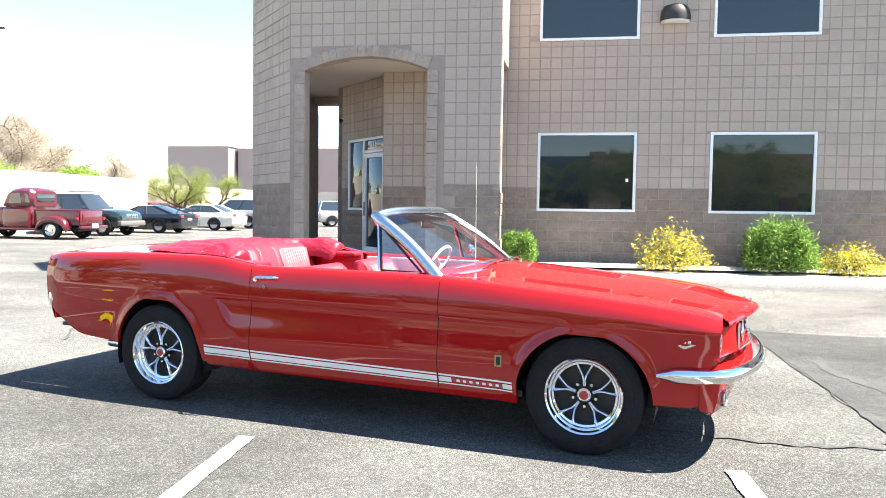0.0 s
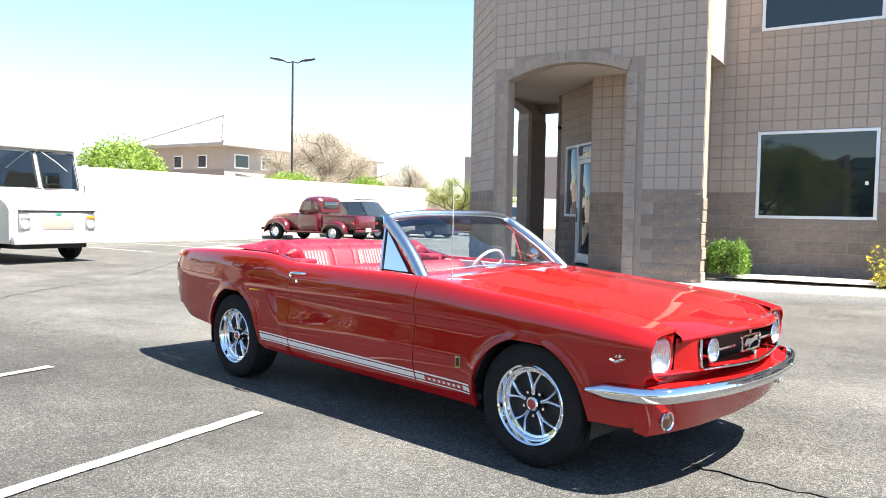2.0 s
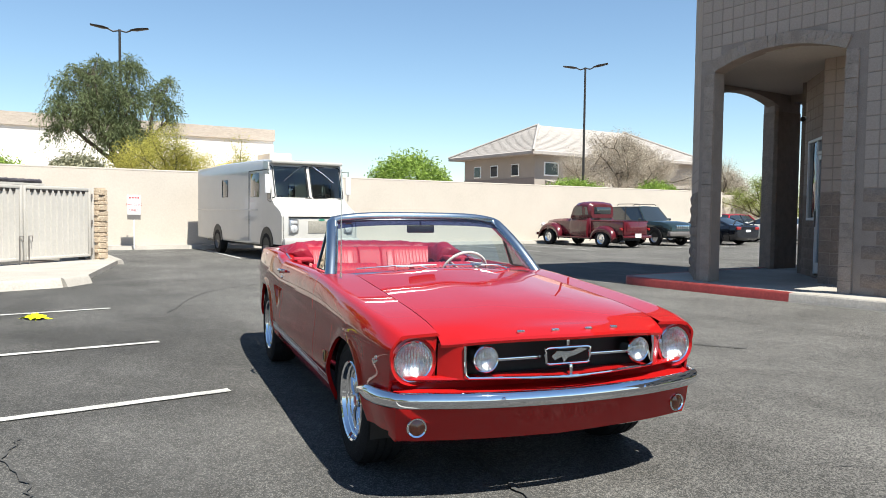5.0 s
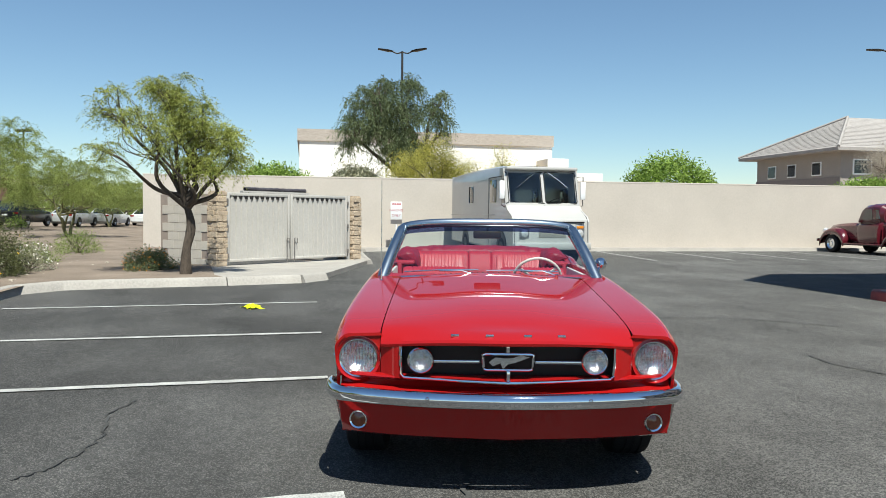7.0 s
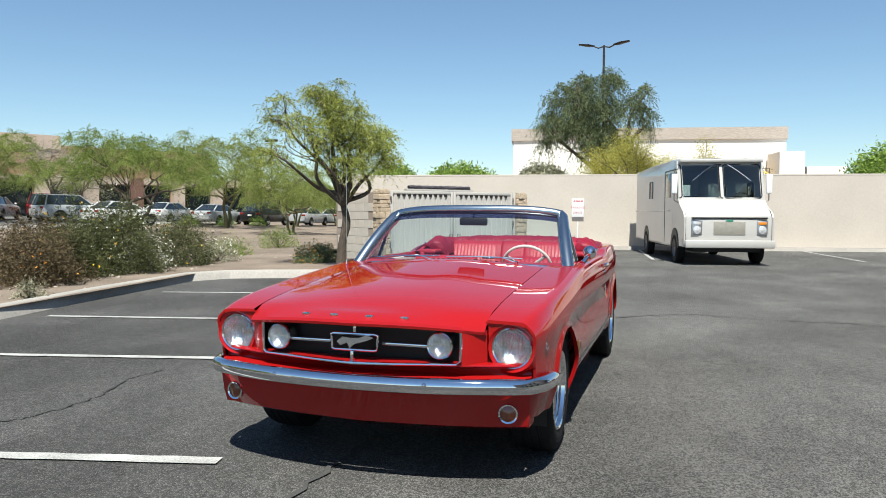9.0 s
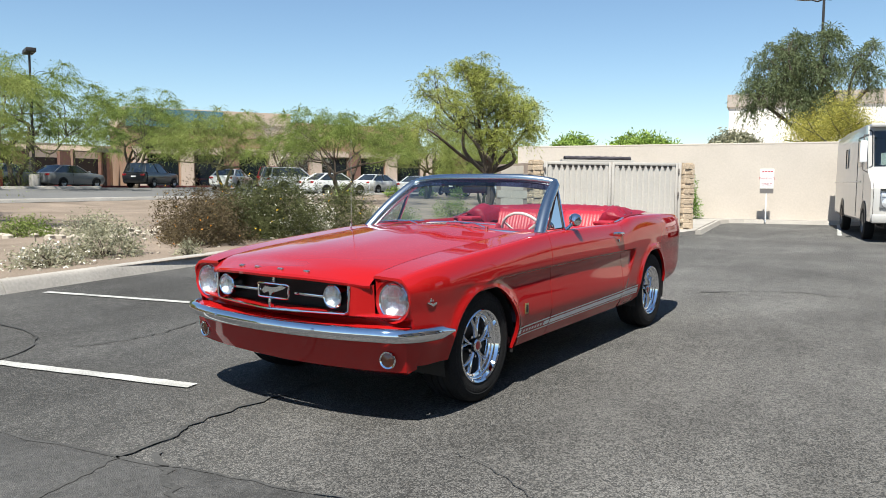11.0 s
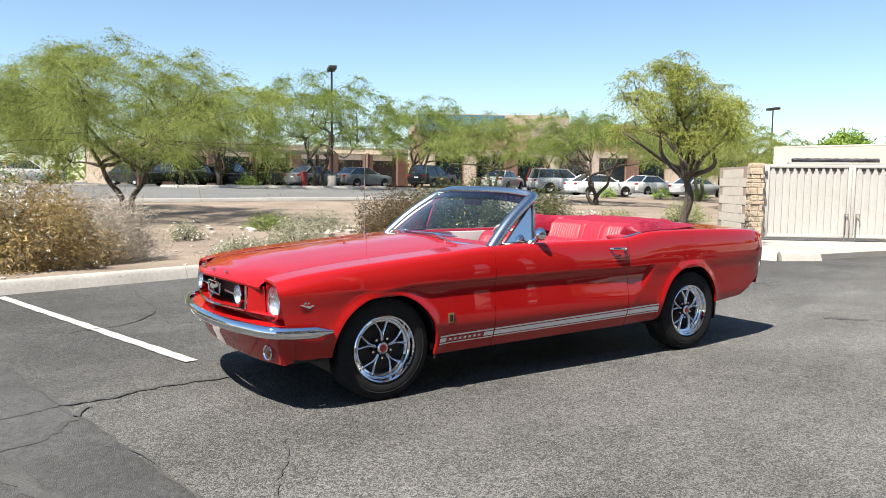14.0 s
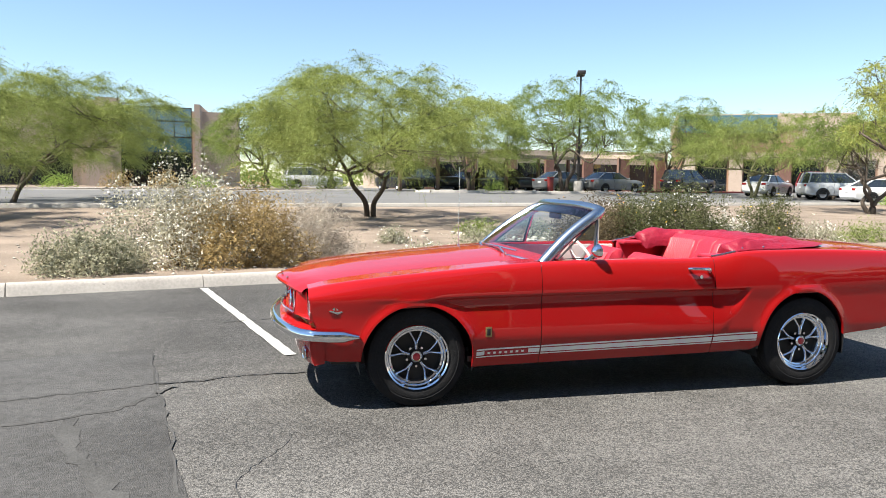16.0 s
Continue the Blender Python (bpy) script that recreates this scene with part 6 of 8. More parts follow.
cap = [[mid.lerp(q, s) + Vector((0.05 * math.sqrt(1 - s * s), 0, 0)) for q in rows[0]] for s in (0.02, 0.4, 0.75, 0.93)]
rows = cap + rows
rows = rows + [[Vector((q.x, -q.y, q.z)) for q in r] for r in reversed(rows[:-1])]
boot = part("top_boot", Geo().grid(rows, closed=True), VINYL_D, car, "dark red vinyl boot over the folded top", sharp=70)
for s in (1, -1):
    part("boot_piping", Geo().tube([(x, s * lerp_table(x, [-1.3, -1.1, -0.86], [0.712, 0.742, 0.744]), top_z(x) + 0.02) for x in np.linspace(-0.86, -1.28, 14)], 0.006, 6), VINYL_D, car)
    for k in range(5):
        x = -0.9 - 0.17 * k
        part("boot_snap", Geo().ball((x, s * lerp_table(x, [-1.6, -1.4, -1.2, -0.9], [0.52, 0.62, 0.715, 0.735]), top_z(x) + 0.034), 0.007, 5), CHROME, car)
    part("belt_trim", Geo().tube([(x, s * 0.742, top_z(x) + 0.019) for x in np.linspace(-0.84, -0.66, 8)], 0.007, 6), STEEL, car)

# ---- other vehicles ----
def paint(name, color, rough=0.3, metal=0.0):
    return mat(name, color, rough, metal=metal, var=0.06, scale=2, fine=200, coat=0.8)


AUTO_GLASS = mat("auto_glass", (0.02, 0.025, 0.028), 0.03, var=0.0, spec=0.8, ior=1.7)
RIM = mat("alloy_rim", (0.50, 0.50, 0.52), 0.3, metal=0.8, var=0.1)
PLATE = mat("plate_white", (0.70, 0.70, 0.70), 0.5, var=0.05)
HEADLIGHT = mat("headlight", (0.65, 0.66, 0.68), 0.12, metal=0.4, var=0.2, scale=30)
ORANGE = mat("orange_lens", (0.60, 0.20, 0.02), 0.3, var=0.2)
wheel_meshes = {}


def road_wheel(parent, x, y, r, w=0.2, rim_mat=None, s=1):
    key = (round(r, 2), round(w, 2))
    if key not in wheel_meshes:
        ax = pose(0, 0, 0, -90, 0, 0)
        wheel_meshes[key] = (Geo().lathe([(r * 0.6, -w / 2), (r * 0.8, -w / 2), (r * 0.95, -w * 0.44), (r, -w * 0.3), (r, w * 0.3), (r * 0.95, w * 0.44), (r * 0.8, w / 2), (r * 0.6, w / 2)], 28, ax).mesh("tyre", RUBBER),
                             Geo().lathe([(r * 0.62, w * 0.48), (r * 0.58, w * 0.40), (r * 0.50, w * 0.25), (r * 0.25, w * 0.30), (r * 0.2, w * 0.42), (0.001, w * 0.43)], 28, ax).mesh("rim", RIM))
    t, rm = wheel_meshes[key]
    wh = part("wheel", Geo().cyl((0, -w * 0.4, 0), (0, w * 0.2, 0), r * 0.3, n=12), BLACK, parent, m=pose(x, y, r, 0, 0, 0 if s > 0 else 180))
    part("tyre", t, None, wh)
    rim = part("rim", rm, None, wh)
    if rim_mat:
        rim.material_slots[0].link = "OBJECT"
        rim.material_slots[0].material = rim_mat
    return wh


def loft_body(stations_, n=1):
    """stations_: rows of (x, half width, z sill, z belt, crown). A body shell with rounded flanks."""
    rows = []
    for x, w, z0, z1, cr in stations_:
        h = z1 - z0
        prof = [(0.0, z0 - 0.01), (0.80, z0), (0.93, z0 + 0.04), (0.985, z0 + 0.35 * h), (1.0, z0 + 0.62 * h), (0.975, z0 + 0.86 * h), (0.93, z1 - 0.01), (0.86, z1 + 0.008), (0.5, z1 + cr * 0.75), (0.0, z1 + cr)]
        rows.append([(x, w * a, z) for a, z in prof] + [(x, -w * a, z) for a, z in reversed(prof[1:-1])])
    q = Geo().grid(rows, closed=True)
    k = len(rows[0])
    q.f += [tuple(range(k)), tuple(len(q.v) - k + j for j in range(k))]
    return q


def cabin_shell(base, roof, hb, hr):
    """base, roof: (x rear, x front) at belt and roof with heights; hb, hr: half widths."""
    (bx0, bx1, bz), (rx0, rx1, rz) = base, roof
    return [(bx0, hb, bz), (bx1, hb, bz), (rx1, hr, rz), (rx0, hr, rz)]


def generic_car(name, label, category, m, colour, L, W, H, belt, hood, deck, base, roof, wb, r=0.31, sill=0.2, nose_z=None, rear="sedan", group="", mirror_tail=False):
    """A modern car: shell, glazed cabin with pillars and roof, wheels, lamps. Its front looks along +x; base, roof: x of the cabin's ends."""
    ob = thing(name, label, category, m, group)
    xf, xr = L / 2, -L / 2
    st = [(xr, W / 2 * 0.86, sill + 0.18, deck - 0.10, 0.02), (xr + 0.08, W / 2 * 0.93, sill + 0.08, deck - 0.03, 0.02), (xr + 0.5, W / 2 * 0.99, sill, deck, 0.025), (base[0] + 0.05, W / 2, sill, (belt + deck) / 2 + 0.02, 0.02),
          (base[0] + 0.5, W / 2, sill, belt, 0.0), (base[1] - 0.4, W / 2, sill, belt, 0.0), (base[1] + 0.05, W / 2, sill, belt - 0.02, 0.03), (xf - 0.55, W / 2 * 0.98, sill, hood, 0.05), (xf - 0.18, W / 2 * 0.93, sill + 0.04, hood - 0.07, 0.05), (xf - 0.03, W / 2 * 0.84, sill + 0.1, hood - 0.16, 0.03), (xf, W / 2 * 0.8, sill + 0.16, hood - 0.24, 0.02)]
    part("body", loft_body(st), colour, ob, sharp=30)
    hb, hr = W / 2 * 0.90, W / 2 * 0.70
    z0, z1 = belt - 0.02, H
    P = lambda s, u, v: Vector(((base[0] + (base[1] - base[0]) * u) * (1 - v) + (roof[0] + (roof[1] - roof[0]) * u) * v, s * (hb * (1 - v) + hr * v) * (1 - 0.05 * abs(2 * u - 1) ** 3), z0 + (z1 - 0.05 - z0) * v))
    us, vs_ = np.linspace(0, 1, 9), np.linspace(0, 1, 5)
    for s in (1, -1):
        part("side_window", Geo().grid([[P(s, u, v) for u in us] for v in vs_]), AUTO_GLASS, ob)
    for u, nm in ((1, "windscreen"), (0, "rear_window")):
        part(nm, Geo().grid([[Vector((P(1, u, v).x + (0.10 if u else -0.10) * (1 - (t * t)), P(1, u, v).y * t, P(1, u, v).z + 0.01 * (1 - t * t))) for t in np.linspace(-1, 1, 9)] for v in vs_]), AUTO_GLASS, ob)
    rows = [[Vector((x, t * hr * (1.02 - 0.05 * abs(2 * k / 8 - 1) ** 3), H - 0.06 + 0.06 * (1 - t * t) * (1 - 0.5 * abs(2 * k / 8 - 1) ** 4))) for t in np.linspace(-1, 1, 9)] for k, x in enumerate(np.linspace(roof[0] - 0.06, roof[1] + 0.06, 9))]
    part("roof", Geo().grid(rows), colour, ob).modifiers.new("thickness", "SOLIDIFY").thickness = 0.03
    for s in (1, -1):
        for u, w in ((0, 0.045), (1, 0.035), (0.52, 0.03)):
            part("pillar", Geo().tube([P(s, u, v) + Vector((0, s * 0.004, 0)) for v in (0, 0.5, 1)], w, 6), colour if u != 0.52 else BLACK, ob)
        part("mirror", Geo().ball((base[1] - 0.15, s * (W / 2 + 0.06), belt + 0.05), 0.08, 6, 0.8), colour, ob)
        part("head_lamp", Geo().ball((xf - 0.16, s * W * 0.36, hood - 0.17), 0.12, 6, 0.55), HEADLIGHT, ob)
        part("tail_lamp", Geo().box(xr - 0.01, xr + 0.14, min(s * W * 0.28, s * W * 0.44), max(s * W * 0.28, s * W * 0.44), deck - 0.22, deck - 0.08, c=0.02), TAIL, ob)
        part("door_seam", Geo().box(-0.005 + (base[0] + base[1]) / 2, 0.005 + (base[0] + base[1]) / 2, s * W / 2 * 0.985 - 0.006, s * W / 2 * 0.985 + 0.01, sill + 0.1, belt - 0.06), BLACK, ob)
        for x in (wb / 2 + 0.05, -wb / 2 + 0.05):
            rows = [[(x + (r + 0.05) * math.cos(a), s * y, r + (r + 0.05) * math.sin(a)) for a in np.linspace(0, math.pi, 15)] for y in (W / 2 + 0.005, W / 2 - 0.25)]
            q = Geo().grid(rows)
            q.f.append(tuple(range(15)))
            part("wheel_arch", q, BLACK, ob)
            road_wheel(ob, x, s * (W / 2 - 0.085), r, s=s)
    part("number_plate", Geo().box(xr - 0.015, xr + 0.02, -0.17, 0.17, deck - 0.32, deck - 0.22), PLATE, ob)
    part("grille", Geo().box(xf - 0.05, xf + 0.012, -W * 0.22, W * 0.22, sill + 0.18, sill + 0.34, c=0.02), BLACK, ob)
    return ob


# step van
VAN_W = paint("van_white", (0.41, 0.397, 0.38), 0.45)
van = thing("step_van", "white boxy step van with a split windscreen on the asphalt", "van", pose(-13.95, 4.98, 0, 0, 0, 1.5) @ Matrix.Diagonal((1.04, 1.02, 1.05, 1)))
W2 = 1.03
rows = []
for x, w, z0, z1 in ((-6.35, 0.96, 0.42, 2.46), (-6.3, 1.0, 0.40, 2.52), (-4, W2, 0.38, 2.56), (-1.0, W2, 0.38, 2.54), (-0.55, W2, 0.38, 2.50)):
    prof = [(0.0, z0), (0.97, z0), (1.0, z0 + 0.05), (1.0, 1.2), (0.995, z1 - 0.35), (0.985, z1 - 0.12), (0.95, z1 - 0.04), (0.85, z1), (0.0, z1 + 0.03)]
    rows.append([(x, w * a, z) for a, z in prof] + [(x, -w * a, z) for a, z in reversed(prof[1:-1])])
part("box_body", Geo().grid(rows, closed=True), VAN_W, van, sharp=30)
turn = Matrix(((0, 1, 0, -6.33), (1, 0, 0, 0), (0, 0, 1, 0), (0, 0, 0, 1)))
q = pierced(-0.985, 0.985, 0.40, 2.50, -0.02, 0.02, [(-0.72, -0.14, 1.40, 2.10), (0.14, 0.72, 1.40, 2.10)])
part("rear_door", Geo().add(q.v, q.f, turn), VAN_W, van, smooth=False)
for s in (1, -1):
    part("rear_window", Geo().box(-6.335, -6.325, min(s * 0.14, s * 0.72), max(s * 0.14, s * 0.72), 1.40, 2.10), CLEAR, van, smooth=False).visible_shadow = False
# cab front: raked screen, short nose
fw = W2 - 0.02
rows = []
for x, z in ((0.135, 1.50), (0.25, 1.38), (0.62, 1.22), (0.72, 1.14), (0.745, 1.08), (0.75, 0.60), (0.74, 0.42)):
    rows.append([(x - 0.07 * abs(t) ** 6, t * fw * (0.965 if z < 1.3 else 1.0), z) for t in np.linspace(-1, 1, 17)])
part("nose", Geo().grid(rows), VAN_W, van, sharp=25)
for s in (1, -1):
    poly = [(-0.60, 0.40), (0.24, 0.42), (0.68, 0.42), (0.68, 1.10), (0.58, 1.22), (0.20, 1.38), (0.02, 1.52), (-0.22, 2.44), (-0.55, 2.49)]
    part("cab_side", Geo().prism(poly, -0.02, 0.02, Matrix.Translation((0, s * (fw - 0.005), 0)) @ pose(0, 0, 0, 90, 0, 0)), VAN_W, van, smooth=False)
    part("door_edge", Geo().box(-1.58, -1.555, s * (W2 + 0.002) - 0.004, s * (W2 + 0.002) + 0.004, 0.45, 2.25), BLACK, van)
    part("door_edge", Geo().box(-1.57, -0.30, s * (W2 + 0.002) - 0.004, s * (W2 + 0.002) + 0.004, 2.235, 2.26), BLACK, van)
    part("door_window", Geo().box(-1.42, -0.82, s * (W2 + 0.001) - 0.005, s * (W2 + 0.001) + 0.006, 1.58, 2.18, c=0.004), AUTO_GLASS, van)
    part("quarter_window", Geo().prism([(-0.26, 1.52), (-0.02, 1.52), (-0.16, 2.18), (-0.26, 2.18)], -0.026, 0.026, Matrix.Translation((0, s * (fw - 0.002), 0)) @ pose(0, 0, 0, 90, 0, 0)), AUTO_GLASS, van, smooth=False)
    part("side_window", Geo().box(-3.78, -3.30, s * (W2 + 0.001) - 0.005, s * (W2 + 0.001) + 0.008, 1.60, 2.08, c=0.02), AUTO_GLASS, van)
    part("side_rail", Geo().box(-6.2, -0.95, s * (W2 + 0.006) - 0.008, s * (W2 + 0.006) + 0.008, 1.24, 1.27, c=0.004), VAN_W, van)
    mi = part("mirror", Geo().box(-0.02, 0.03, s * 1.12 - 0.07, s * 1.12 + 0.07, 1.66, 2.12, c=0.02), WHITE_FRAME, van, "tall mirror on an arm")
    part("mirror_arm", Geo().tube([(-0.2, s * 1.0, 2.25), (0.0, s * 1.12, 2.25), (0.0, s * 1.12, 1.5), (-0.05, s * 1.02, 1.45)], 0.014, 6), GREY_METAL, mi)
    # split windscreen
    def sc(u, v):
        return Vector((0.10 - 0.25 * v + 0.012 - 0.07 * abs(u) ** 6, u * fw, 1.55 + 0.80 * v))
    u0, u1 = (0.05, 0.93) if s > 0 else (-0.93, -0.05)
    part("windscreen", Geo().grid([[sc(u, v) for u in np.linspace(u0, u1, 9)] for v in np.linspace(0.0, 1, 5)]), CLEAR, van).visible_shadow = False
    # seal with rounded corners
    ring = []
    for cu, cv, a0 in ((u1 - 0.07 * s, 0.93, 0), (u0 + 0.07 * s, 0.93, 90), (u0 + 0.07 * s, 0.07, 180), (u1 - 0.07 * s, 0.07, 270)):
        ring += [sc(cu + 0.07 * s * math.cos(radians(a0 + e)), cv + 0.07 * math.sin(radians(a0 + e))) for e in (0, 30, 60, 90)]
    part("screen_seal", Geo().tube(ring + [ring[0], ring[1]], 0.016, 6), BLACK, van)
    for ua, ub in ((0.0, 0.065), (0.905, 1.0)):
        rows = [[sc(s * u, v) + Vector((d, 0, 0)) for u in np.linspace(ua, ub, 3)] for d, v in [(0.004, v) for v in np.linspace(-0.06, 1.08, 5)] + [(-0.04, v) for v in np.linspace(1.08, -0.06, 5)]]
        part("screen_post", Geo().grid(rows, wrap=True), VAN_W, van, sharp=60)
    for va, vb in ((-0.08, 0.02), (0.98, 1.10)):
        rows = [[sc(s * u, v) + Vector((d, 0, 0)) for u in np.linspace(0.06, 0.94, 9)] for d, v in ((0.002, va), (0.002, vb), (-0.035, vb), (-0.035, va))]
        part("screen_rail", Geo().grid(rows, wrap=True), VAN_W, van, sharp=60)
    part("cab_seat", Geo().box(-0.95, -0.85, s * 0.55 - 0.24, s * 0.55 + 0.24, 0.95, 1.62, c=0.05), BLACK, van)
    part("wiper", Geo().tube([sc(s * 0.14, 1.02) + Vector((0.035, 0, 0)), sc(s * 0.40, 0.80) + Vector((0.04, 0, 0)), sc(s * 0.68, 0.52) + Vector((0.025, 0, 0))], 0.011, 6), STEEL, van)
    part("lamp_bezel", Geo().box(0.735, 0.762, s * 0.74 - 0.12, s * 0.74 + 0.12, 0.70, 1.02, c=0.02), RIM, van)
    part("head_lamp", Geo().lathe([(0.095, 0), (0.09, 0.02), (0.04, 0.035), (0.001, 0.04)], 20, pose(0.76, s * 0.74, 0.81, 0, 90, 0)), HEADLIGHT, van)
    part("turn_lamp", Geo().box(0.76, 0.775, s * 0.74 - 0.09, s * 0.74 + 0.09, 0.93, 0.99, c=0.005), ORANGE if s > 0 else HEADLIGHT, van)
    for x in (-0.30, -4.22):
        road_wheel(van, x, s * 0.935, 0.36, 0.22, GREY_METAL, s)
        rows = [[(x + 0.44 * math.cos(a), s * y, 0.38 + 0.46 * math.sin(a)) for a in np.linspace(0, math.pi, 15)] for y in (W2 + 0.008, W2 - 0.3)]
        q = Geo().grid(rows)
        q.f.append(tuple(range(15)))
        part("wheel_arch", q, BLACK, van)
part("visor", Geo().box(-0.62, -0.04, -fw + 0.02, fw - 0.02, 2.40, 2.49, c=0.035), VAN_W, van)
part("cab_floor", Geo().box(-5.4, 0.2, -0.98, 0.98, 0.60, 0.64), GREY_METAL, van, smooth=False)
part("cab_dash", Geo().box(-0.28, 0.12, -0.96, 0.96, 1.32, 1.47, c=0.03), GREY_METAL, van)
part("steering_wheel", Geo().grid([[Vector((-0.30 + 0.10 * math.sin(a), 0.52 + (0.23 + 0.014 * math.cos(b)) * math.cos(a), 1.56 + 0.12 * math.sin(a) + 0.014 * math.sin(b))) for b in np.linspace(0, 2 * math.pi, 7)[:-1]] for a in np.linspace(0, 2 * math.pi, 25)[:-1]], closed=True, wrap=True), BLACK, van)
part("hood_gap", Geo().box(0.70, 0.765, -0.86, 0.86, 1.07, 1.10, c=0.006), BLACK, van)
part("grille", Geo().box(0.745, 0.760, -0.36, 0.36, 0.70, 1.0, c=0.006), mat("van_grille", (0.26, 0.245, 0.215), 0.6, var=0.25, scale=60), van)
part("nose_badge", Geo().prism([(-0.10, 0.0), (-0.03, 0.03), (0.03, 0.03), (0.10, 0.0), (0.03, -0.02), (-0.03, -0.02)], 0, 0.01, Matrix(((0, 0, 1, 0.757), (1, 0, 0, 0), (0, 1, 0, 1.02), (0, 0, 0, 1)))), mat("green_badge", (0.05, 0.22, 0.15), 0.4, var=0.1), van, "small green badge")
part("front_bumper", Geo().box(0.70, 0.86, -1.02, 1.02, 0.40, 0.58, c=0.03), VAN_W, van)
part("underbody", Geo().box(-6.1, 0.6, -0.75, 0.75, 0.30, 0.42), BLACK, van)

# 1950s pickup
PK = paint("maroon_paint", (0.085, 0.008, 0.014), 0.25)
pk = thing("pickup_truck", "maroon 1950s pickup with rounded fenders facing the wall", "pickup truck", pose(-18.58, 19.5, 0, 0, 0, 180) @ Matrix.Diagonal((1.07, 1.03, 1.04, 1)))
def hull(st, name, material=PK, parent=pk, sharp=30):
    """Rows of (x, half width, z low, z high), rounded."""
    rows = []
    for x, w, z0, z1 in st:
        h = z1 - z0
        prof = [(0.0, z0), (0.9, z0), (1.0, z0 + 0.2 * h), (1.0, z0 + 0.6 * h), (0.94, z0 + 0.82 * h), (0.78, z0 + 0.95 * h), (0.4, z1), (0.0, z1 + 0.01)]
        rows.append([(x, w * a, z) for a, z in prof] + [(x, -w * a, z) for a, z in reversed(prof[1:-1])])
    q = Geo().grid(rows, closed=True)
    k = len(rows[0])
    q.f += [tuple(range(k)), tuple(len(q.v) - k + j for j in range(k))]
    return part(name, q, material, parent, sharp=sharp)
hull([(0.30, 0.70, 0.42, 1.12), (0.9, 0.66, 0.42, 1.12), (1.6, 0.56, 0.42, 1.08), (2.05, 0.46, 0.42, 1.02), (2.22, 0.36, 0.44, 0.92), (2.27, 0.25, 0.5, 0.80)], "hood")
hull([(-0.62, 0.72, 0.32, 1.15), (-0.60, 0.80, 0.32, 1.17), (0.2, 0.80, 0.32, 1.17), (0.42, 0.74, 0.34, 1.14)], "cab")
hull([(-0.66, 0.60, 1.12, 1.66), (-0.55, 0.70, 1.12, 1.74), (-0.2, 0.72, 1.12, 1.78), (0.12, 0.70, 1.12, 1.74), (0.30, 0.68, 1.12, 1.60), (0.44, 0.66, 1.10, 1.22)], "cab_roof")
for s in (1, -1):
    part("side_window", Geo().prism([(-0.28, 1.22), (0.20, 1.22), (0.08, 1.55), (-0.24, 1.58)], -0.012, 0.012, Matrix.Translation((0, s * 0.712, 0)) @ pose(0, 0, 0, 90, 0, 0)), AUTO_GLASS, pk)
    part("corner_window", Geo().prism([(-0.58, 1.25), (-0.38, 1.25), (-0.38, 1.56), (-0.52, 1.54)], -0.012, 0.012, Matrix.Translation((0, s * 0.695, 0)) @ pose(0, 0, 0, 90, 0, 0)), AUTO_GLASS, pk)
    for nm, cx, wd, hh in (("front_fender", 1.48, 0.62, 0.92), ("rear_fender", -1.48, 0.58, 0.84)):
        rows = []
        for k in range(17):
            a = math.pi * k / 16
            x, z = cx + wd * math.cos(a) * 1.0, 0.34 + (hh - 0.34) * math.sin(a) ** 0.75
            rows.append([(x, s * 0.50, z), (x, s * 0.70, z - 0.005), (x, s * 0.86, z - 0.04), (x, s * 0.91, z - 0.12), (cx + (x - cx) * 0.93, s * 0.915, max(0.30, z - 0.24))])
        part(nm, Geo().grid(rows), PK, pk, sharp=60).modifiers.new("thickness", "SOLIDIFY").thickness = 0.02
        road_wheel(pk, cx, s * 0.80, 0.33, 0.22, STEEL, s)
    part("running_board", Geo().box(-0.95, 0.95, min(s * 0.72, s * 0.90), max(s * 0.72, s * 0.90), 0.32, 0.38, c=0.02), PK, pk)
    part("bed_side", Geo().box(-2.35, -0.70, min(s * 0.62, s * 0.66), max(s * 0.62, s * 0.66), 0.50, 1.0, c=0.015), PK, pk)
    part("bed_rail", Geo().tube([(-2.36, s * 0.65, 1.0), (-0.70, s * 0.65, 1.0)], 0.03, 8), PK, pk)
    part("tail_lamp", Geo().cyl((-2.30, s * 0.74, 0.72), (-2.38, s * 0.74, 0.72), 0.05), TAIL, pk)
    part("head_lamp", Geo().ball((2.02, s * 0.70, 0.80), 0.10, 8), HEADLIGHT, pk)
part("windscreen", Geo().grid([[(0.43 - 0.16 * v - 0.10 * abs(t) ** 2, t * 0.62, 1.20 + 0.36 * v) for t in np.linspace(-1, 1, 9)] for v in (0, 0.5, 1)]), AUTO_GLASS, pk)
part("rear_window", Geo().box(-0.672, -0.655, -0.45, 0.45, 1.28, 1.55, c=0.006), AUTO_GLASS, pk)
part("tailgate", Geo().box(-2.38, -2.34, -0.62, 0.62, 0.50, 1.0, c=0.015), PK, pk)
part("tailgate_panel", Geo().box(-2.395, -2.38, -0.50, 0.50, 0.62, 0.88, c=0.006), PK, pk)
part("bed_floor", Geo().box(-2.35, -0.65, -0.62, 0.62, 0.48, 0.54), BLACK, pk)
part("rear_bumper", Geo().box(-2.50, -2.42, -0.75, 0.75, 0.38, 0.48, c=0.02), PK, pk)
part("number_plate", Geo().box(-2.52, -2.50, -0.16, 0.16, 0.40, 0.55), PLATE, pk)
part("front_bumper", Geo().box(2.28, 2.36, -0.85, 0.85, 0.38, 0.50, c=0.02), CHROME, pk)
part("frame_rail", Geo().box(-2.2, 2.0, -0.45, 0.45, 0.28, 0.44), BLACK, pk)

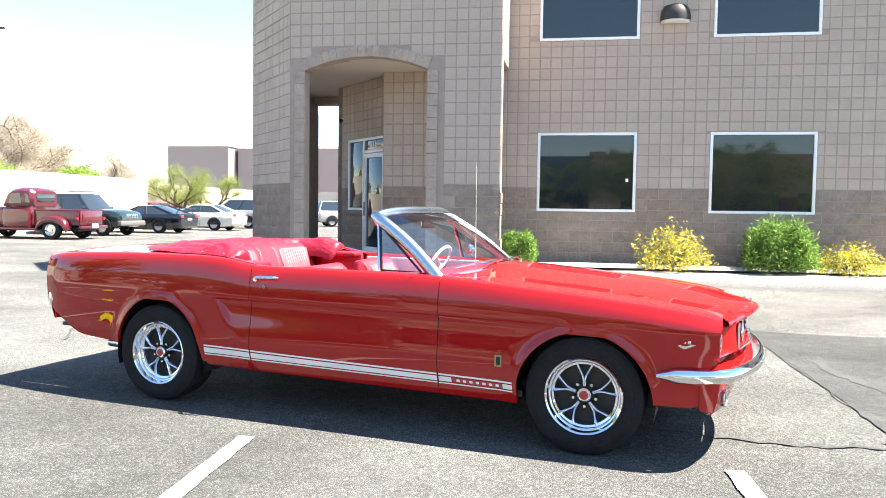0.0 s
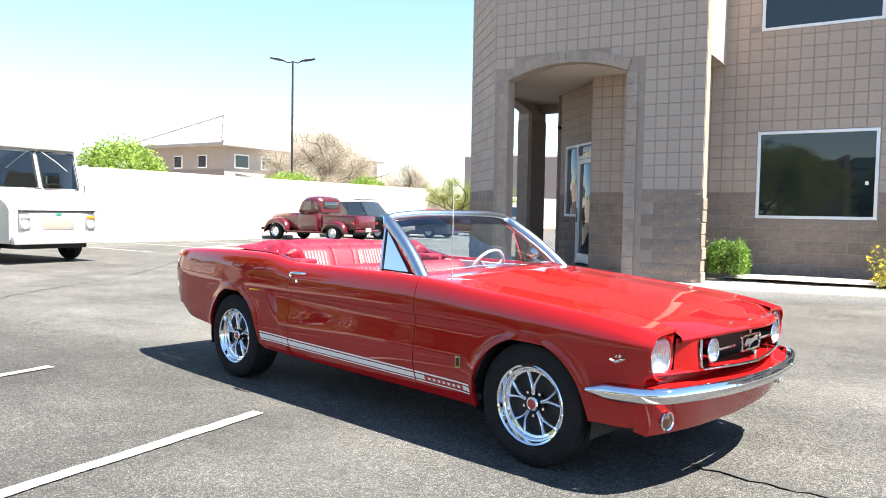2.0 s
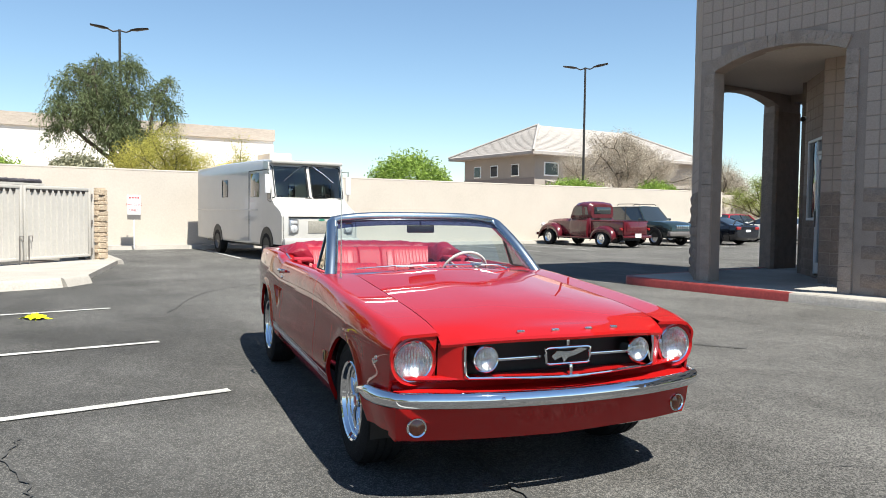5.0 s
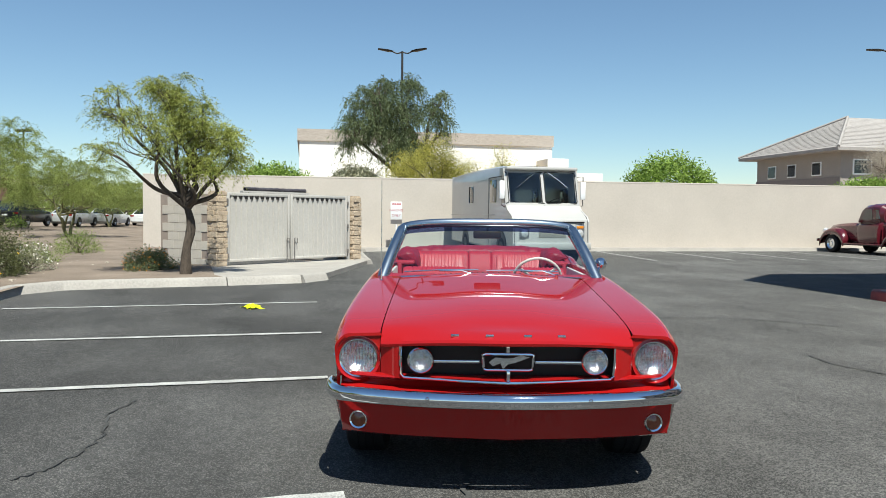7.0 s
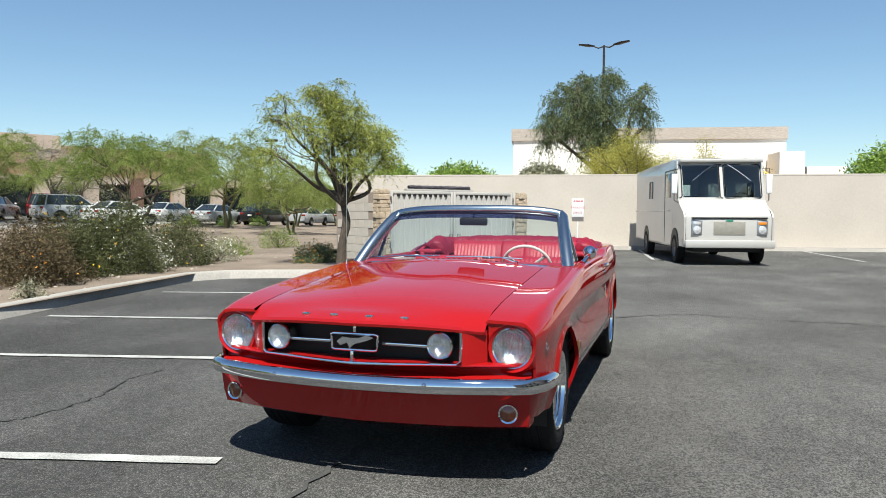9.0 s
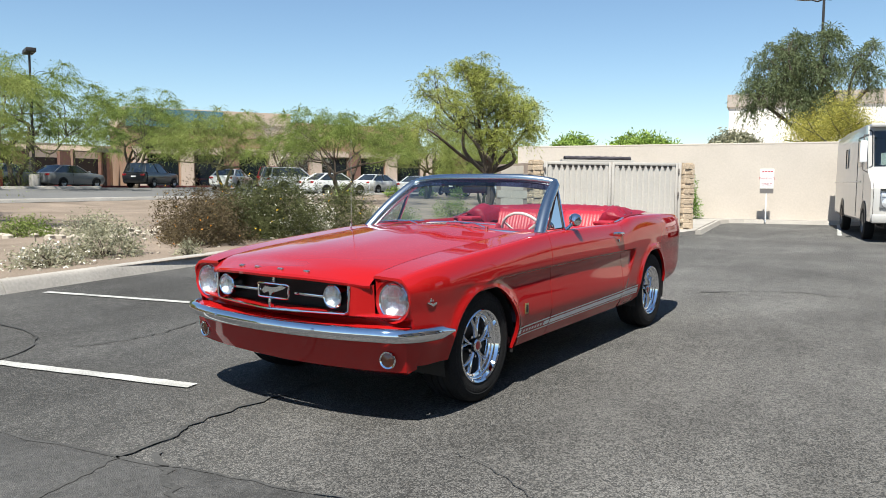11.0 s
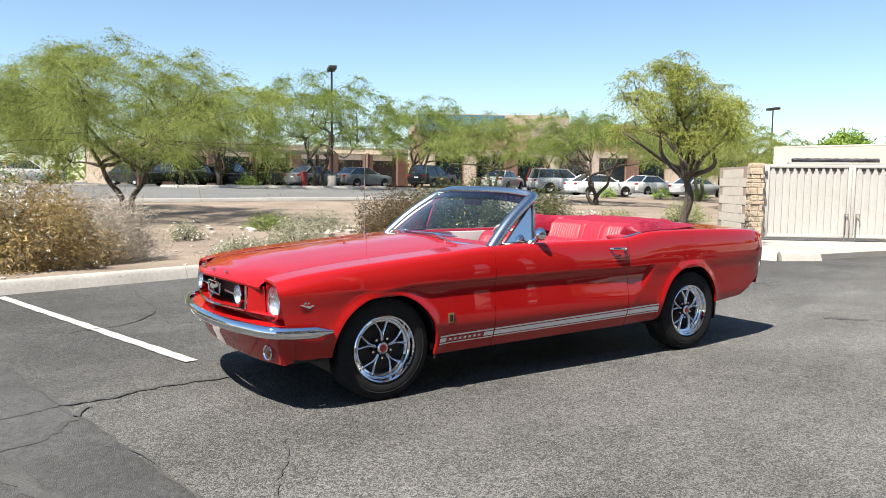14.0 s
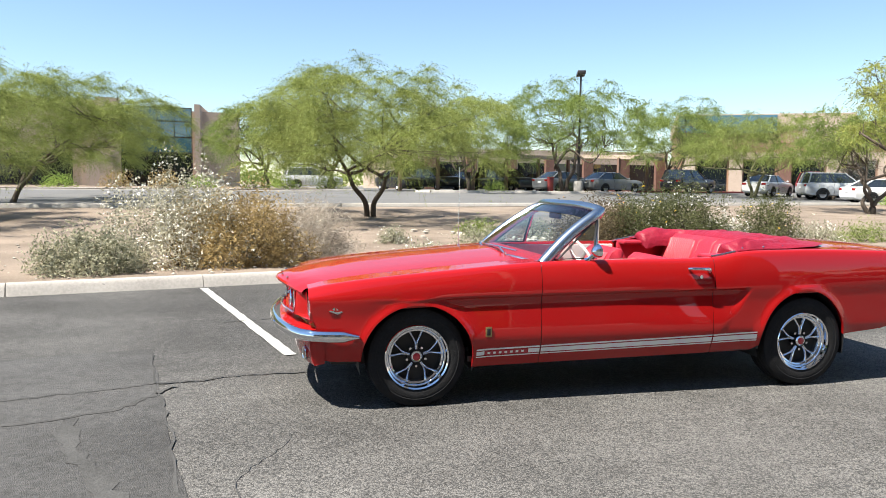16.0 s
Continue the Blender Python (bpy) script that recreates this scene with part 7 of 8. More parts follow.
# other parked cars by the wall
generic_car("suv", "dark green boxy sport utility vehicle with a roof rack", "car", pose(-18.7, 23.1, 0) @ Matrix.Diagonal((0.90, 1, 1, 1)), paint("dark_green", (0.012, 0.022, 0.022), 0.25), 4.4, 1.78, 1.72, 1.08, 1.02, 1.05, (-2.0, 0.62), (-1.75, 0.05), 2.6, 0.36, 0.32)
jp = [o for o in bpy.data.objects if o.name == "suv"][0]
for k in range(7):
    part("grille_slot", Geo().box(2.17, 2.215, -0.36 + 0.12 * k - 0.04, -0.36 + 0.12 * k + 0.03, 0.72, 0.90, c=0.01), CHROME, jp)
for s in (1, -1):
    part("roof_rail", Geo().tube([(-1.5, s * 0.52, 1.74), (-1.4, s * 0.52, 1.80), (-0.1, s * 0.52, 1.80), (0.0, s * 0.52, 1.74)], 0.015, 6), BLACK, jp)
part("front_bumper", Geo().box(2.08, 2.28, -0.86, 0.86, 0.42, 0.62, c=0.04), GREY_METAL, jp)
sp = generic_car("sports_car", "black low sports coupe with a rear wing", "car", pose(-18.5, 26.9, 0, 0, 0, 180), paint("black_paint", (0.008, 0.009, 0.014), 0.2), 4.5, 1.80, 1.27, 0.86, 0.80, 0.92, (-1.95, 0.75), (-0.85, -0.1), 2.55, 0.32, 0.16)
part("rear_wing", Geo().tube([(-2.0, -0.72, 0.92), (-2.12, -0.70, 1.12), (-2.15, 0, 1.16), (-2.12, 0.70, 1.12), (-2.0, 0.72, 0.92)], 0.05, 8, flat=0.5), paint("black_paint_wing", (0.008, 0.009, 0.014), 0.2), sp)
generic_car("coupe", "pearl-white two-door coupe parked by the wall", "car", pose(-18.3, 31.6, 0, 0, 0, 180), paint("pearl_white", (0.62, 0.58, 0.52), 0.3), 4.7, 1.80, 1.36, 0.92, 0.86, 0.95, (-1.85, 0.85), (-0.95, 0.0), 2.7, 0.32, 0.18)
generic_car("suv", "silver sport utility vehicle parked by the trees", "car", pose(-18.5, 36.2, 0, 0, 0, 180), paint("silver_grey", (0.36, 0.35, 0.33), 0.3, 0.3), 4.5, 1.82, 1.70, 1.06, 1.0, 1.03, (-2.1, 0.75), (-1.9, 0.0), 2.65, 0.35, 0.28)
generic_car("hatchback", "bright red hatchback half hidden behind other cars", "car", pose(-23.0, 35.5, 0, 0, 0, 90), paint("bright_red", (0.35, 0.01, 0.02), 0.3), 4.2, 1.75, 1.45, 0.95, 0.9, 0.98, (-1.95, 0.85), (-1.6, 0.1), 2.6, 0.31, 0.2)
generic_car("suv", "pale grey vehicle standing beyond the porch", "car", pose(-14.0, 44.0, 0, 0, 0, 30), paint("pale_grey", (0.40, 0.38, 0.37), 0.35, 0.3), 4.6, 1.85, 1.72, 1.06, 1.0, 1.03, (-2.1, 0.75), (-1.9, 0.0), 2.65, 0.35, 0.28)

# cars in the lots across the drive
far_paints = {k: paint("far_" + k, c, 0.3) for k, c in (("white", (0.66, 0.66, 0.66)), ("black", (0.012, 0.012, 0.014)), ("grey", (0.16, 0.165, 0.17)), ("silver", (0.42, 0.43, 0.44)), ("red", (0.22, 0.015, 0.015)), ("blue", (0.02, 0.05, 0.16)))}


def far_sedan(x, y, a, c, words):
    generic_car("sedan", words, "car", pose(x, y, terr(x, y) + 0.012, 0, 0, a), far_paints[c], 4.6, 1.8, 1.45, 0.95, 0.88, 0.98, (-1.9, 0.9), (-1.1, 0.1), 2.7, 0.32, 0.2, group="cars across the drive")


def far_suv(x, y, a, c, words, name="suv"):
    generic_car(name, words, "car", pose(x, y, terr(x, y) + 0.012, 0, 0, a), far_paints[c], 4.7, 1.88, 1.74, 1.08, 1.02, 1.06, (-2.15, 0.85), (-1.95, 0.05), 2.75, 0.36, 0.28, group="cars across the drive")


far_suv(-11.5, -55.0, 175, "white", "white minivan parked across the drive", "minivan")
far_sedan(-20.5, -58.0, 200, "white", "white sedan far off in the lot")
# row under the carport: black paint carries the roof's shade
for k, (x, y) in enumerate(((-16.0, -47.0), (-18.9, -46.6), (-21.7, -46.2), (-24.6, -45.8), (-27.5, -45.4))):
    (far_suv if k % 2 else far_sedan)(x, y, 98, "black", "black car in the shade of the carport")
far_sedan(-25.5, -39.6, 190, "grey", "dark grey sedan beside the tree island")
far_sedan(-29.0, -39.0, 185, "grey", "grey sedan beside the tree island")
far_suv(-35.5, -38.5, 195, "black", "black pickup-sized vehicle near the red kerb")
far_sedan(-37.5, -33.0, 200, "white", "white sedan in front of the brown office")
far_suv(-38.5, -28.4, 152, "silver", "silver-grey vehicle in front of the brown office")
far_sedan(-37.6, -24.6, 158, "white", "white sedan near the planting bed")
far_suv(-40.5, -31.5, 205, "red", "dark red vehicle beside the brown office")
far_sedan(-44.5, -25.0, 172, "white", "white sedan in a row across the drive")
far_sedan(-47.0, -22.6, 172, "silver", "silver sedan in a row across the drive")
far_suv(-49.6, -20.0, 172, "black", "black vehicle in a row across the drive")
far_sedan(-54.0, -18.0, 172, "silver", "silver sedan in a row across the drive")
far_sedan(-58.0, -16.5, 172, "white", "white sedan at the end of the row")
far_sedan(-63.0, -14.5, 172, "white", "white sedan at the end of the row")

# ---- plants ----
def leaf_quads(rng, centres, per, sigma, ln, wd, droop=0.3, squash=0.8):
    """Many small leaf blades scattered round centres, as arrays."""
    c = np.repeat(np.asarray(centres, float), per, axis=0)
    n = len(c)
    u = rng.normal(size=(n, 3))
    u /= np.linalg.norm(u, axis=1)[:, None] + 1e-9
    p = c + u * (1.75 * sigma * rng.uniform(0, 1, n) ** 0.45)[:, None] * np.array([1, 1, squash])
    d = rng.normal(size=(n, 3))
    d[:, 2] = d[:, 2] * 0.7 - droop
    d /= np.linalg.norm(d, axis=1)[:, None]
    s = np.cross(d, rng.normal(size=(n, 3)))
    s /= np.linalg.norm(s, axis=1)[:, None] + 1e-9
    l = (ln * rng.uniform(0.6, 1.4, n))[:, None]
    w = (wd * rng.uniform(0.6, 1.4, n))[:, None]
    q = np.stack([p, p + d * l * 0.5 + s * w * 0.5, p + d * l, p + d * l * 0.5 - s * w * 0.5], axis=1).reshape(-1, 3)
    return q


def leaf_mesh(name, quads, material):
    n = len(quads) // 4
    me = bpy.data.meshes.new(name)
    me.vertices.add(len(quads))
    me.vertices.foreach_set("co", quads.astype(np.float32).ravel())
    me.loops.add(n * 4)
    me.loops.foreach_set("vertex_index", np.arange(n * 4, dtype=np.int32))
    me.polygons.add(n)
    me.polygons.foreach_set("loop_start", np.arange(0, n * 4, 4, dtype=np.int32))
    me.polygons.foreach_set("loop_total", np.full(n, 4, dtype=np.int32))
    me.update(calc_edges=True)
    me.materials.append(material)
    return me


def grow(rng, start, direction, length, radius, depth, out, tips, spread=0.6, rise=0.15, split=3, boost=1.0):
    """Branches that fork, bend and thin."""
    p, d = Vector(start), Vector(direction).normalized()
    path, rad = [p.copy()], [radius]
    n = 5
    for k in range(n):
        d = (d + Vector(rng.normal(size=3)) * 0.16 + Vector((0, 0, rise * 0.12))).normalized()
        p = p + d * (length / n)
        path.append(p.copy())
        rad.append(radius * (1 - 0.45 * (k + 1) / n))
    out.tube(path, rad, 7 if depth > 1 else 5, cap=False)
    if depth <= 2:
        tips += [tuple(path[-1]), tuple(path[-3])]
    if depth == 0:
        return
    for k in range(split if depth > 1 else split - 1 + int(rng.integers(0, 2))):
        a = rng.uniform(0, 2 * math.pi)
        side = Vector((math.cos(a), math.sin(a), 0.0))
        nd = (d + side * spread * rng.uniform(0.6, 1.3) + Vector((0, 0, rise * rng.uniform(-0.6, 1.0)))).normalized()
        at = path[-1] if k < 2 else path[-2]
        grow(rng, at, nd, length * boost * rng.uniform(0.62, 0.85), radius * 0.55, depth - 1, out, tips, spread, rise, split)


def tree(name, label, seed, m, h, trunk_h, trunk_r, stems, leaf, bark, per, sigma, ln, wd, depth=3, spread=0.7, rise=0.25, droop=0.3, lean=0.2, squash=0.8, group="", split=3, extra=None):
    rng = np.random.default_rng(seed)
    ob = thing(name, label, "tree", m, group)
    wood, tips = Geo(), []
    for s in range(stems):
        a = 2 * math.pi * s / stems + rng.uniform(-0.5, 0.5)
        lean_d = Vector((math.cos(a) * lean, math.sin(a) * lean, 1))
        grow(rng, (0.08 * math.cos(a) * (stems > 1), 0.08 * math.sin(a) * (stems > 1), -0.05), lean_d, trunk_h * 0.62, trunk_r, depth, wood, tips, spread, rise, split, 1.62)
    top = max(t[2] for t in tips)
    k = h / top * 0.94
    sc = Matrix.Diagonal((k, k, k, 1))
    wood.v = [tuple(sc @ Vector(v)) for v in wood.v]
    tips = [tuple(sc @ Vector(t)) for t in tips]
    part("trunk", wood, bark, ob, sharp=70)
    keep = [t for t in tips if t[2] > h * 0.30]
    part("crown", leaf_mesh("crown", leaf_quads(rng, keep, per, sigma, ln, wd, droop, squash), leaf), None, ob)
    if extra:
        extra(ob, rng, keep)
    return ob


def at_land(x, y, a=0, k=1.0):
    return pose(x, y, terr(x, y), 0, 0, a) @ Matrix.Diagonal((k, k, k, 1))


PVG = "feathery green desert trees"


def palo_verde(label, seed, m, h, r, leaf, bark, stems=2, clumps=130, low=0.28, lean=0.4, name="palo_verde", group=PVG, shift=(0, 0), limb=0.0036, fork=0.26, size=1.0, dense=1):
    """A wide low dome of drooping, feathery sprays on crooked limbs."""
    rng = np.random.default_rng(seed)
    ob = thing(name, label, "tree", m, group)
    # clumps fill an uneven dome
    cs = []
    while len(cs) < clumps:
        a, u, v = rng.uniform(0, 2 * math.pi), rng.uniform(0, 1), rng.uniform(-1, 1)
        rad = r * (0.78 + 0.16 * math.sin(2 * a + seed) + 0.12 * math.sin(5 * a + 2 * seed)) * math.sqrt(u)
        lump = 0.5 + 0.5 * math.sin(3 * a + 1.9 * seed) * math.cos(4.2 * rad / r + 0.7 * seed)
        top = h * (0.76 + 0.20 * lump + 0.06 * rng.uniform(0, 1)) - (h * 0.36) * (rad / r) ** 2.4
        bot = h * low + h * 0.10 * (1 - rad / r)
        z = top - (top - bot) * rng.uniform(0, 1) ** 1.4
        cs.append((rad * math.cos(a) + shift[0], rad * math.sin(a) + shift[1], z))
    forks = []
    for k in range(stems):
        a = 2 * math.pi * k / stems + rng.uniform(-0.5, 0.5)
        tip = Vector((math.cos(a) * lean * h * 0.3 + shift[0] * 0.4, math.sin(a) * lean * h * 0.3 + shift[1] * 0.4, h * fork * rng.uniform(0.88, 1.12)))
        bend = Vector((*rng.normal(size=2) * 0.014 * h, 0))
        pts = smooth_curve([(0.1 * math.cos(a), 0.1 * math.sin(a), -0.1), tip * 0.35 - bend, tip * 0.7 + bend, tip], 5)
        part("trunk", Geo().tube(pts, [0.020 * h * (1 - 0.40 * i / (len(pts) - 1)) for i in range(len(pts))], 9, cap=False), bark, ob, sharp=70)
        forks.append((tip, 0.0125 * h))
    # a few crooked main limbs, then thin branches off them
    nodes = []
    for k in range(7):
        c = Vector(cs[int(rng.integers(0, len(cs)))])
        f, w = forks[k % len(forks)]
        c = f.lerp(c, 0.8)
        pts = smooth_curve([f, f.lerp(c, 0.35) + Vector(rng.normal(size=3)) * 0.05 * h, f.lerp(c, 0.7) + Vector(rng.normal(size=3)) * 0.05 * h, c], 4)
        part("limb", Geo().tube(pts, [w * (1 - 0.75 * i / (len(pts) - 1)) for i in range(len(pts))], 7, cap=False), bark, ob, sharp=70)
        nodes += [(p, w * (1 - 0.75 * i / (len(pts) - 1))) for i, p in enumerate(pts) if i > 3]
    wood = Geo()
    for c in cs[::2]:
        c = Vector(c)
        f, w = min(nodes, key=lambda q: (q[0] - c).length + 0.6 * max(0, q[0].z - c.z))
        mid = f.lerp(c, 0.5) + Vector(rng.normal(size=3)) * 0.04 * h
        pts = smooth_curve([f, mid, c], 4)
        wood.tube(pts, [min(w, limb * h) * (1 - 0.8 * i / (len(pts) - 1)) for i in range(len(pts))], 5, cap=False)
    tagged(part("branch", wood, bark, ob, sharp=70), kind="stuff")
    # sprays: leaves strung along drooping twigs
    n, k = 34 * dense, 17 + 5 * (dense > 1)
    c = np.repeat(np.asarray(cs), n, axis=0)
    d = rng.normal(size=c.shape)
    out = c.copy()
    out[:, 2] = 0
    out /= r
    d = d + out * 0.9
    d[:, 2] = d[:, 2] * 0.55 + 0.15
    d /= np.linalg.norm(d, axis=1)[:, None]
    ln = rng.uniform(0.45, 1.05, len(c))[:, None] * (h / 5.5) ** 0.5
    quads = []
    for i in range(k):
        t = (i + rng.uniform(0, 1, len(c)))[:, None] / k
        p = c + d * ln * t + np.array([0, 0, -1]) * ln * 0.55 * t ** 2
        e = d + np.array([0, 0, -1.1]) * t + rng.normal(size=c.shape) * 0.45
        e /= np.linalg.norm(e, axis=1)[:, None]
        s = np.cross(e, rng.normal(size=c.shape))
        s /= np.linalg.norm(s, axis=1)[:, None] + 1e-9
        l = rng.uniform(0.05, 0.13, len(c))[:, None] * (h / 5.5) * size
        w = rng.uniform(0.007, 0.015, len(c))[:, None] * (h / 5.5) * size
        quads.append(np.stack([p, p + e * l * 0.5 + s * w, p + e * l, p + e * l * 0.5 - s * w], axis=1).reshape(-1, 3))
    part("crown", leaf_mesh("crown", np.concatenate(quads), leaf), None, ob)
    return ob


tree_a = palo_verde("wide feathery green palo verde leaning on two thin trunks", 11, at_land(-4.9, -19.9), 5.1, 5.4, LEAF_PV, BARK, clumps=225, low=0.26, shift=(0.8, 1.6), size=0.66, dense=2)
tree_b = palo_verde("tall feathery green palo verde on a tree island", 23, at_land(-23.6, -36.6), 8.0, 5.3, LEAF_OLIVE, BARK, clumps=150, low=0.30, lean=0.25, size=0.85)
tree_c = palo_verde("spreading yellow-green palo verde across the drive", 37, at_land(-41.0, -19.5), 6.6, 5.2, LEAF_PV, BARK_G, low=0.32)


def again(ob, x, y, a, k, lab=""):
    o = copy_thing(ob, pose(x, y, terr(x, y), 0, 0, a))
    o.scale = (k, k, k)
    if lab:
        tagged(o, lab)
    return o


again(tree_a, 6.6, -26.5, 130, 1.0)
again(tree_a, 9.0, -17.5, 215, 1.0)
again(tree_b, -17.0, -37.2, 60, 0.80)
again(tree_b, -35.0, -39.5, 310, 0.95)
again(tree_c, -33.7, -30.7, 90, 0.86)
again(tree_c, -55.0, -15.8, 240, 0.58)
again(tree_c, -48.5, -17.2, 60, 0.60)
again(tree_a, -63.0, -17.0, 60, 0.8)
again(tree_c, -10.0, -44.0, 70, 0.9)
again(tree_b, -5.5, -42.5, 120, 0.78)
again(tree_c, -32.5, -12.2, 150, 0.62)
palo_verde("dark green high-crowned desert tree across the drive", 41, at_land(-28.5, -18.7), 5.3, 4.3, LEAF_OLIVE, BARK, 3, 120, low=0.46, lean=0.5)
tree("desert_tree", "bare brownish tree before the brown office", 92, at_land(-39.2, -29.5), 5.6, 1.2, 0.10, 2, LEAF_STRAW, BARK, 60, 0.40, 0.14, 0.014, 4, 0.6, 0.25)

# the tree by the gate
def lobed_tree(name, label, seed, m, stem, stem_r, lobes, leaf, bark, strand, hang, strands, per, ln, wd, twig=0.010):
    """A tree whose crown is built of uneven lobes: (x, y, z, half width, half height, clumps, leaf share). Sprays of small leaves hang from every clump."""
    rng = np.random.default_rng(seed)
    ob = thing(name, label, "tree", m)
    pts = smooth_curve(stem, 6)
    part("trunk", Geo().tube(pts, [stem_r * (1 - 0.42 * i / (len(pts) - 1)) * (1 + 0.12 * math.sin(7.0 * i)) for i in range(len(pts))], 10, cap=False), bark, ob, sharp=70)
    fork = Vector(stem[-1])
    twigs, starts, share = Geo(), [], []
    for cx, cy, cz, rh, rv, n, sh in lobes:
        c = Vector((cx, cy, cz))
        low = fork.lerp(pts[int(len(pts) * 0.8)], rng.uniform(0, 1))
        bend = Vector(rng.normal(size=3)) * 0.10 * (c - low).length
        limb = smooth_curve([low, low.lerp(c, 0.4) + bend - Vector((0, 0, 0.06)) * (c - low).length, low.lerp(c, 0.75) - bend * 0.6, c], 6)
        part("limb", Geo().tube(limb, [stem_r * (0.50 - 0.42 * i / (len(limb) - 1)) for i in range(len(limb))], 7, cap=False), bark, ob, sharp=70)
        for k in range(n):
            u = Vector(rng.normal(size=3)).normalized() * rng.uniform(0.25, 1.0) ** 0.6
            p = c + Vector((u.x * rh, u.y * rh, u.z * rv))
            q = limb[int(rng.integers(len(limb) // 2, len(limb)))]
            mid = q.lerp(p, 0.55) + Vector(rng.normal(size=3)) * 0.12 * (p - q).length
            twigs.tube(smooth_curve([q, mid, p], 4), [twig * (1 - 0.08 * i) for i in range(9)], 4, cap=False)
            starts.append(tuple(p))
            share.append(sh)
    tagged(part("branch", twigs, bark, ob, sharp=70), kind="stuff")
    reps = np.maximum(1, (np.asarray(share) * strands).astype(int))
    c = np.repeat(np.asarray(starts), reps, axis=0)
    d = rng.normal(size=c.shape)
    d[:, 2] *= 0.6
    d /= np.linalg.norm(d, axis=1)[:, None]
    span = rng.uniform(strand[0], strand[1], len(c))[:, None]
    quads = []
    for i in range(per):
        t = (i + rng.uniform(0, 1, len(c)))[:, None] / per
        p = c + d * span * t * (1 - 0.35 * hang * t) + np.array([0, 0, -1]) * span * hang * t ** 1.6
        e = d * (1 - 0.6 * hang * t) + np.array([0, 0, -1.4]) * hang * t + rng.normal(size=c.shape) * 0.5
        e /= np.linalg.norm(e, axis=1)[:, None]
        w = np.cross(e, rng.normal(size=c.shape))
        w /= np.linalg.norm(w, axis=1)[:, None] + 1e-9
        l = rng.uniform(0.6, 1.4, len(c))[:, None] * ln
        b = rng.uniform(0.6, 1.4, len(c))[:, None] * wd
        quads.append(np.stack([p, p + e * l * 0.5 + w * b, p + e * l, p + e * l * 0.5 - w * b], axis=1).reshape(-1, 3))
    part("crown", leaf_mesh("crown", np.concatenate(quads), leaf), None, ob)
    return ob


lobed_tree("acacia", "olive-green acacia with a dark crooked trunk beside the gate", 52, pose(-9.6, -3.55, 0.12),
           [(0, 0, -0.15), (0.03, 0.02, 0.45), (-0.03, 0.10, 0.95), (0.02, -0.02, 1.50)], 0.108,
           [(0.1, -0.28, 3.42, 0.58, 0.42, 24, 1.0), (0.3, 0.05, 3.05, 0.50, 0.40, 18, 1.0), (-0.2, 0.48, 2.62, 0.52, 0.46, 26, 1.15), (0.0, 0.92, 2.35, 0.26, 0.36, 9, 1.0), (0.2, 0.25, 2.1, 0.42, 0.30, 14, 1.0),
            (-0.1, -1.22, 3.20, 0.42, 0.36, 14, 0.7), (0.3, -0.75, 2.85, 0.42, 0.36, 13, 0.7), (0.1, -1.42, 2.30, 0.34, 0.24, 9, 0.55), (-0.3, -0.40, 2.45, 0.50, 0.42, 16, 0.45), (-0.6, 0.1, 2.9, 0.45, 0.40, 14, 0.8), (0.6, -0.3, 2.5, 0.4, 0.35, 11, 0.6)],
           LEAF_ACACIA, BARK, (0.20, 0.50), 0.45, 22, 16, 0.055, 0.0065)
# beyond the wall
lobed_tree("pepper_tree", "tall drooping grey-green pepper tree beyond the wall", 71, pose(-34.5, 3.9, 0),
           [(0, 0, -0.2), (0.1, -0.2, 1.2), (-0.1, 0.1, 2.4), (0, 0.1, 3.4)], 0.30,
           [(0, -1.7, 6.5, 1.7, 1.5, 40, 1.0), (0.4, -0.3, 6.8, 1.5, 1.4, 30, 1.0), (0, -1.4, 8.0, 1.1, 0.5, 16, 0.9), (0, 0.35, 8.2, 0.8, 0.5, 12, 0.9), (0, 1.95, 7.2, 0.7, 0.8, 14, 0.8),
            (-0.2, 2.1, 6.2, 0.5, 0.6, 8, 0.7), (0, -2.7, 5.5, 0.8, 0.9, 14, 0.9), (0, -0.3, 5.1, 1.5, 0.9, 26, 1.1), (0, 1.0, 5.0, 0.8, 0.7, 10, 0.8)],
           LEAF_DARK, BARK, (0.5, 1.3), 0.85, 19, 15, 0.17, 0.017, 0.02)
tree("desert_tree", "small yellow-green tree behind the wall", 81, pose(-28.6, 5.0, 0), 4.9, 1.2, 0.08, 2, LEAF_YEL, BARK_G, 240, 0.32, 0.10, 0.022, 3, 0.6, 0.25)
tree("desert_tree", "thin yellow-flowering tree behind the wall", 83, pose(-28.2, 7.8, 0), 4.7, 1.2, 0.07, 2, LEAF_YEL, BARK_G, 120, 0.30, 0.10, 0.022, 3, 0.7, 0.2)
tree("desert_tree", "bare brownish twiggy tree behind the wall", 91, pose(-36.2, 38.6, 0), 7.6, 1.0, 0.12, 3, LEAF_STRAW, BARK, 260, 0.52, 0.18, 0.016, 4, 0.75, 0.15)
tree("desert_tree", "bare twiggy tree far behind the wall", 95, pose(-40, 56, 0), 7.0, 1.0, 0.10, 3, LEAF_STRAW, BARK, 110, 0.5, 0.16, 0.016, 4, 0.75, 0.15)
tree("desert_tree", "small rounded green tree before the wall", 97, pose(-23.2, 38.4, 0.1), 3.7, 1.0, 0.09, 2, LEAF_PV, BARK, 190, 0.27, 0.08, 0.022, 3, 0.7, 0.15)
tree("desert_tree", "small rounded green tree before the wall", 99, pose(-23.4, 43.3, 0.1), 3.4, 1.0, 0.09, 2, LEAF_PV, BARK, 190, 0.27, 0.08, 0.022, 3, 0.7, 0.15)


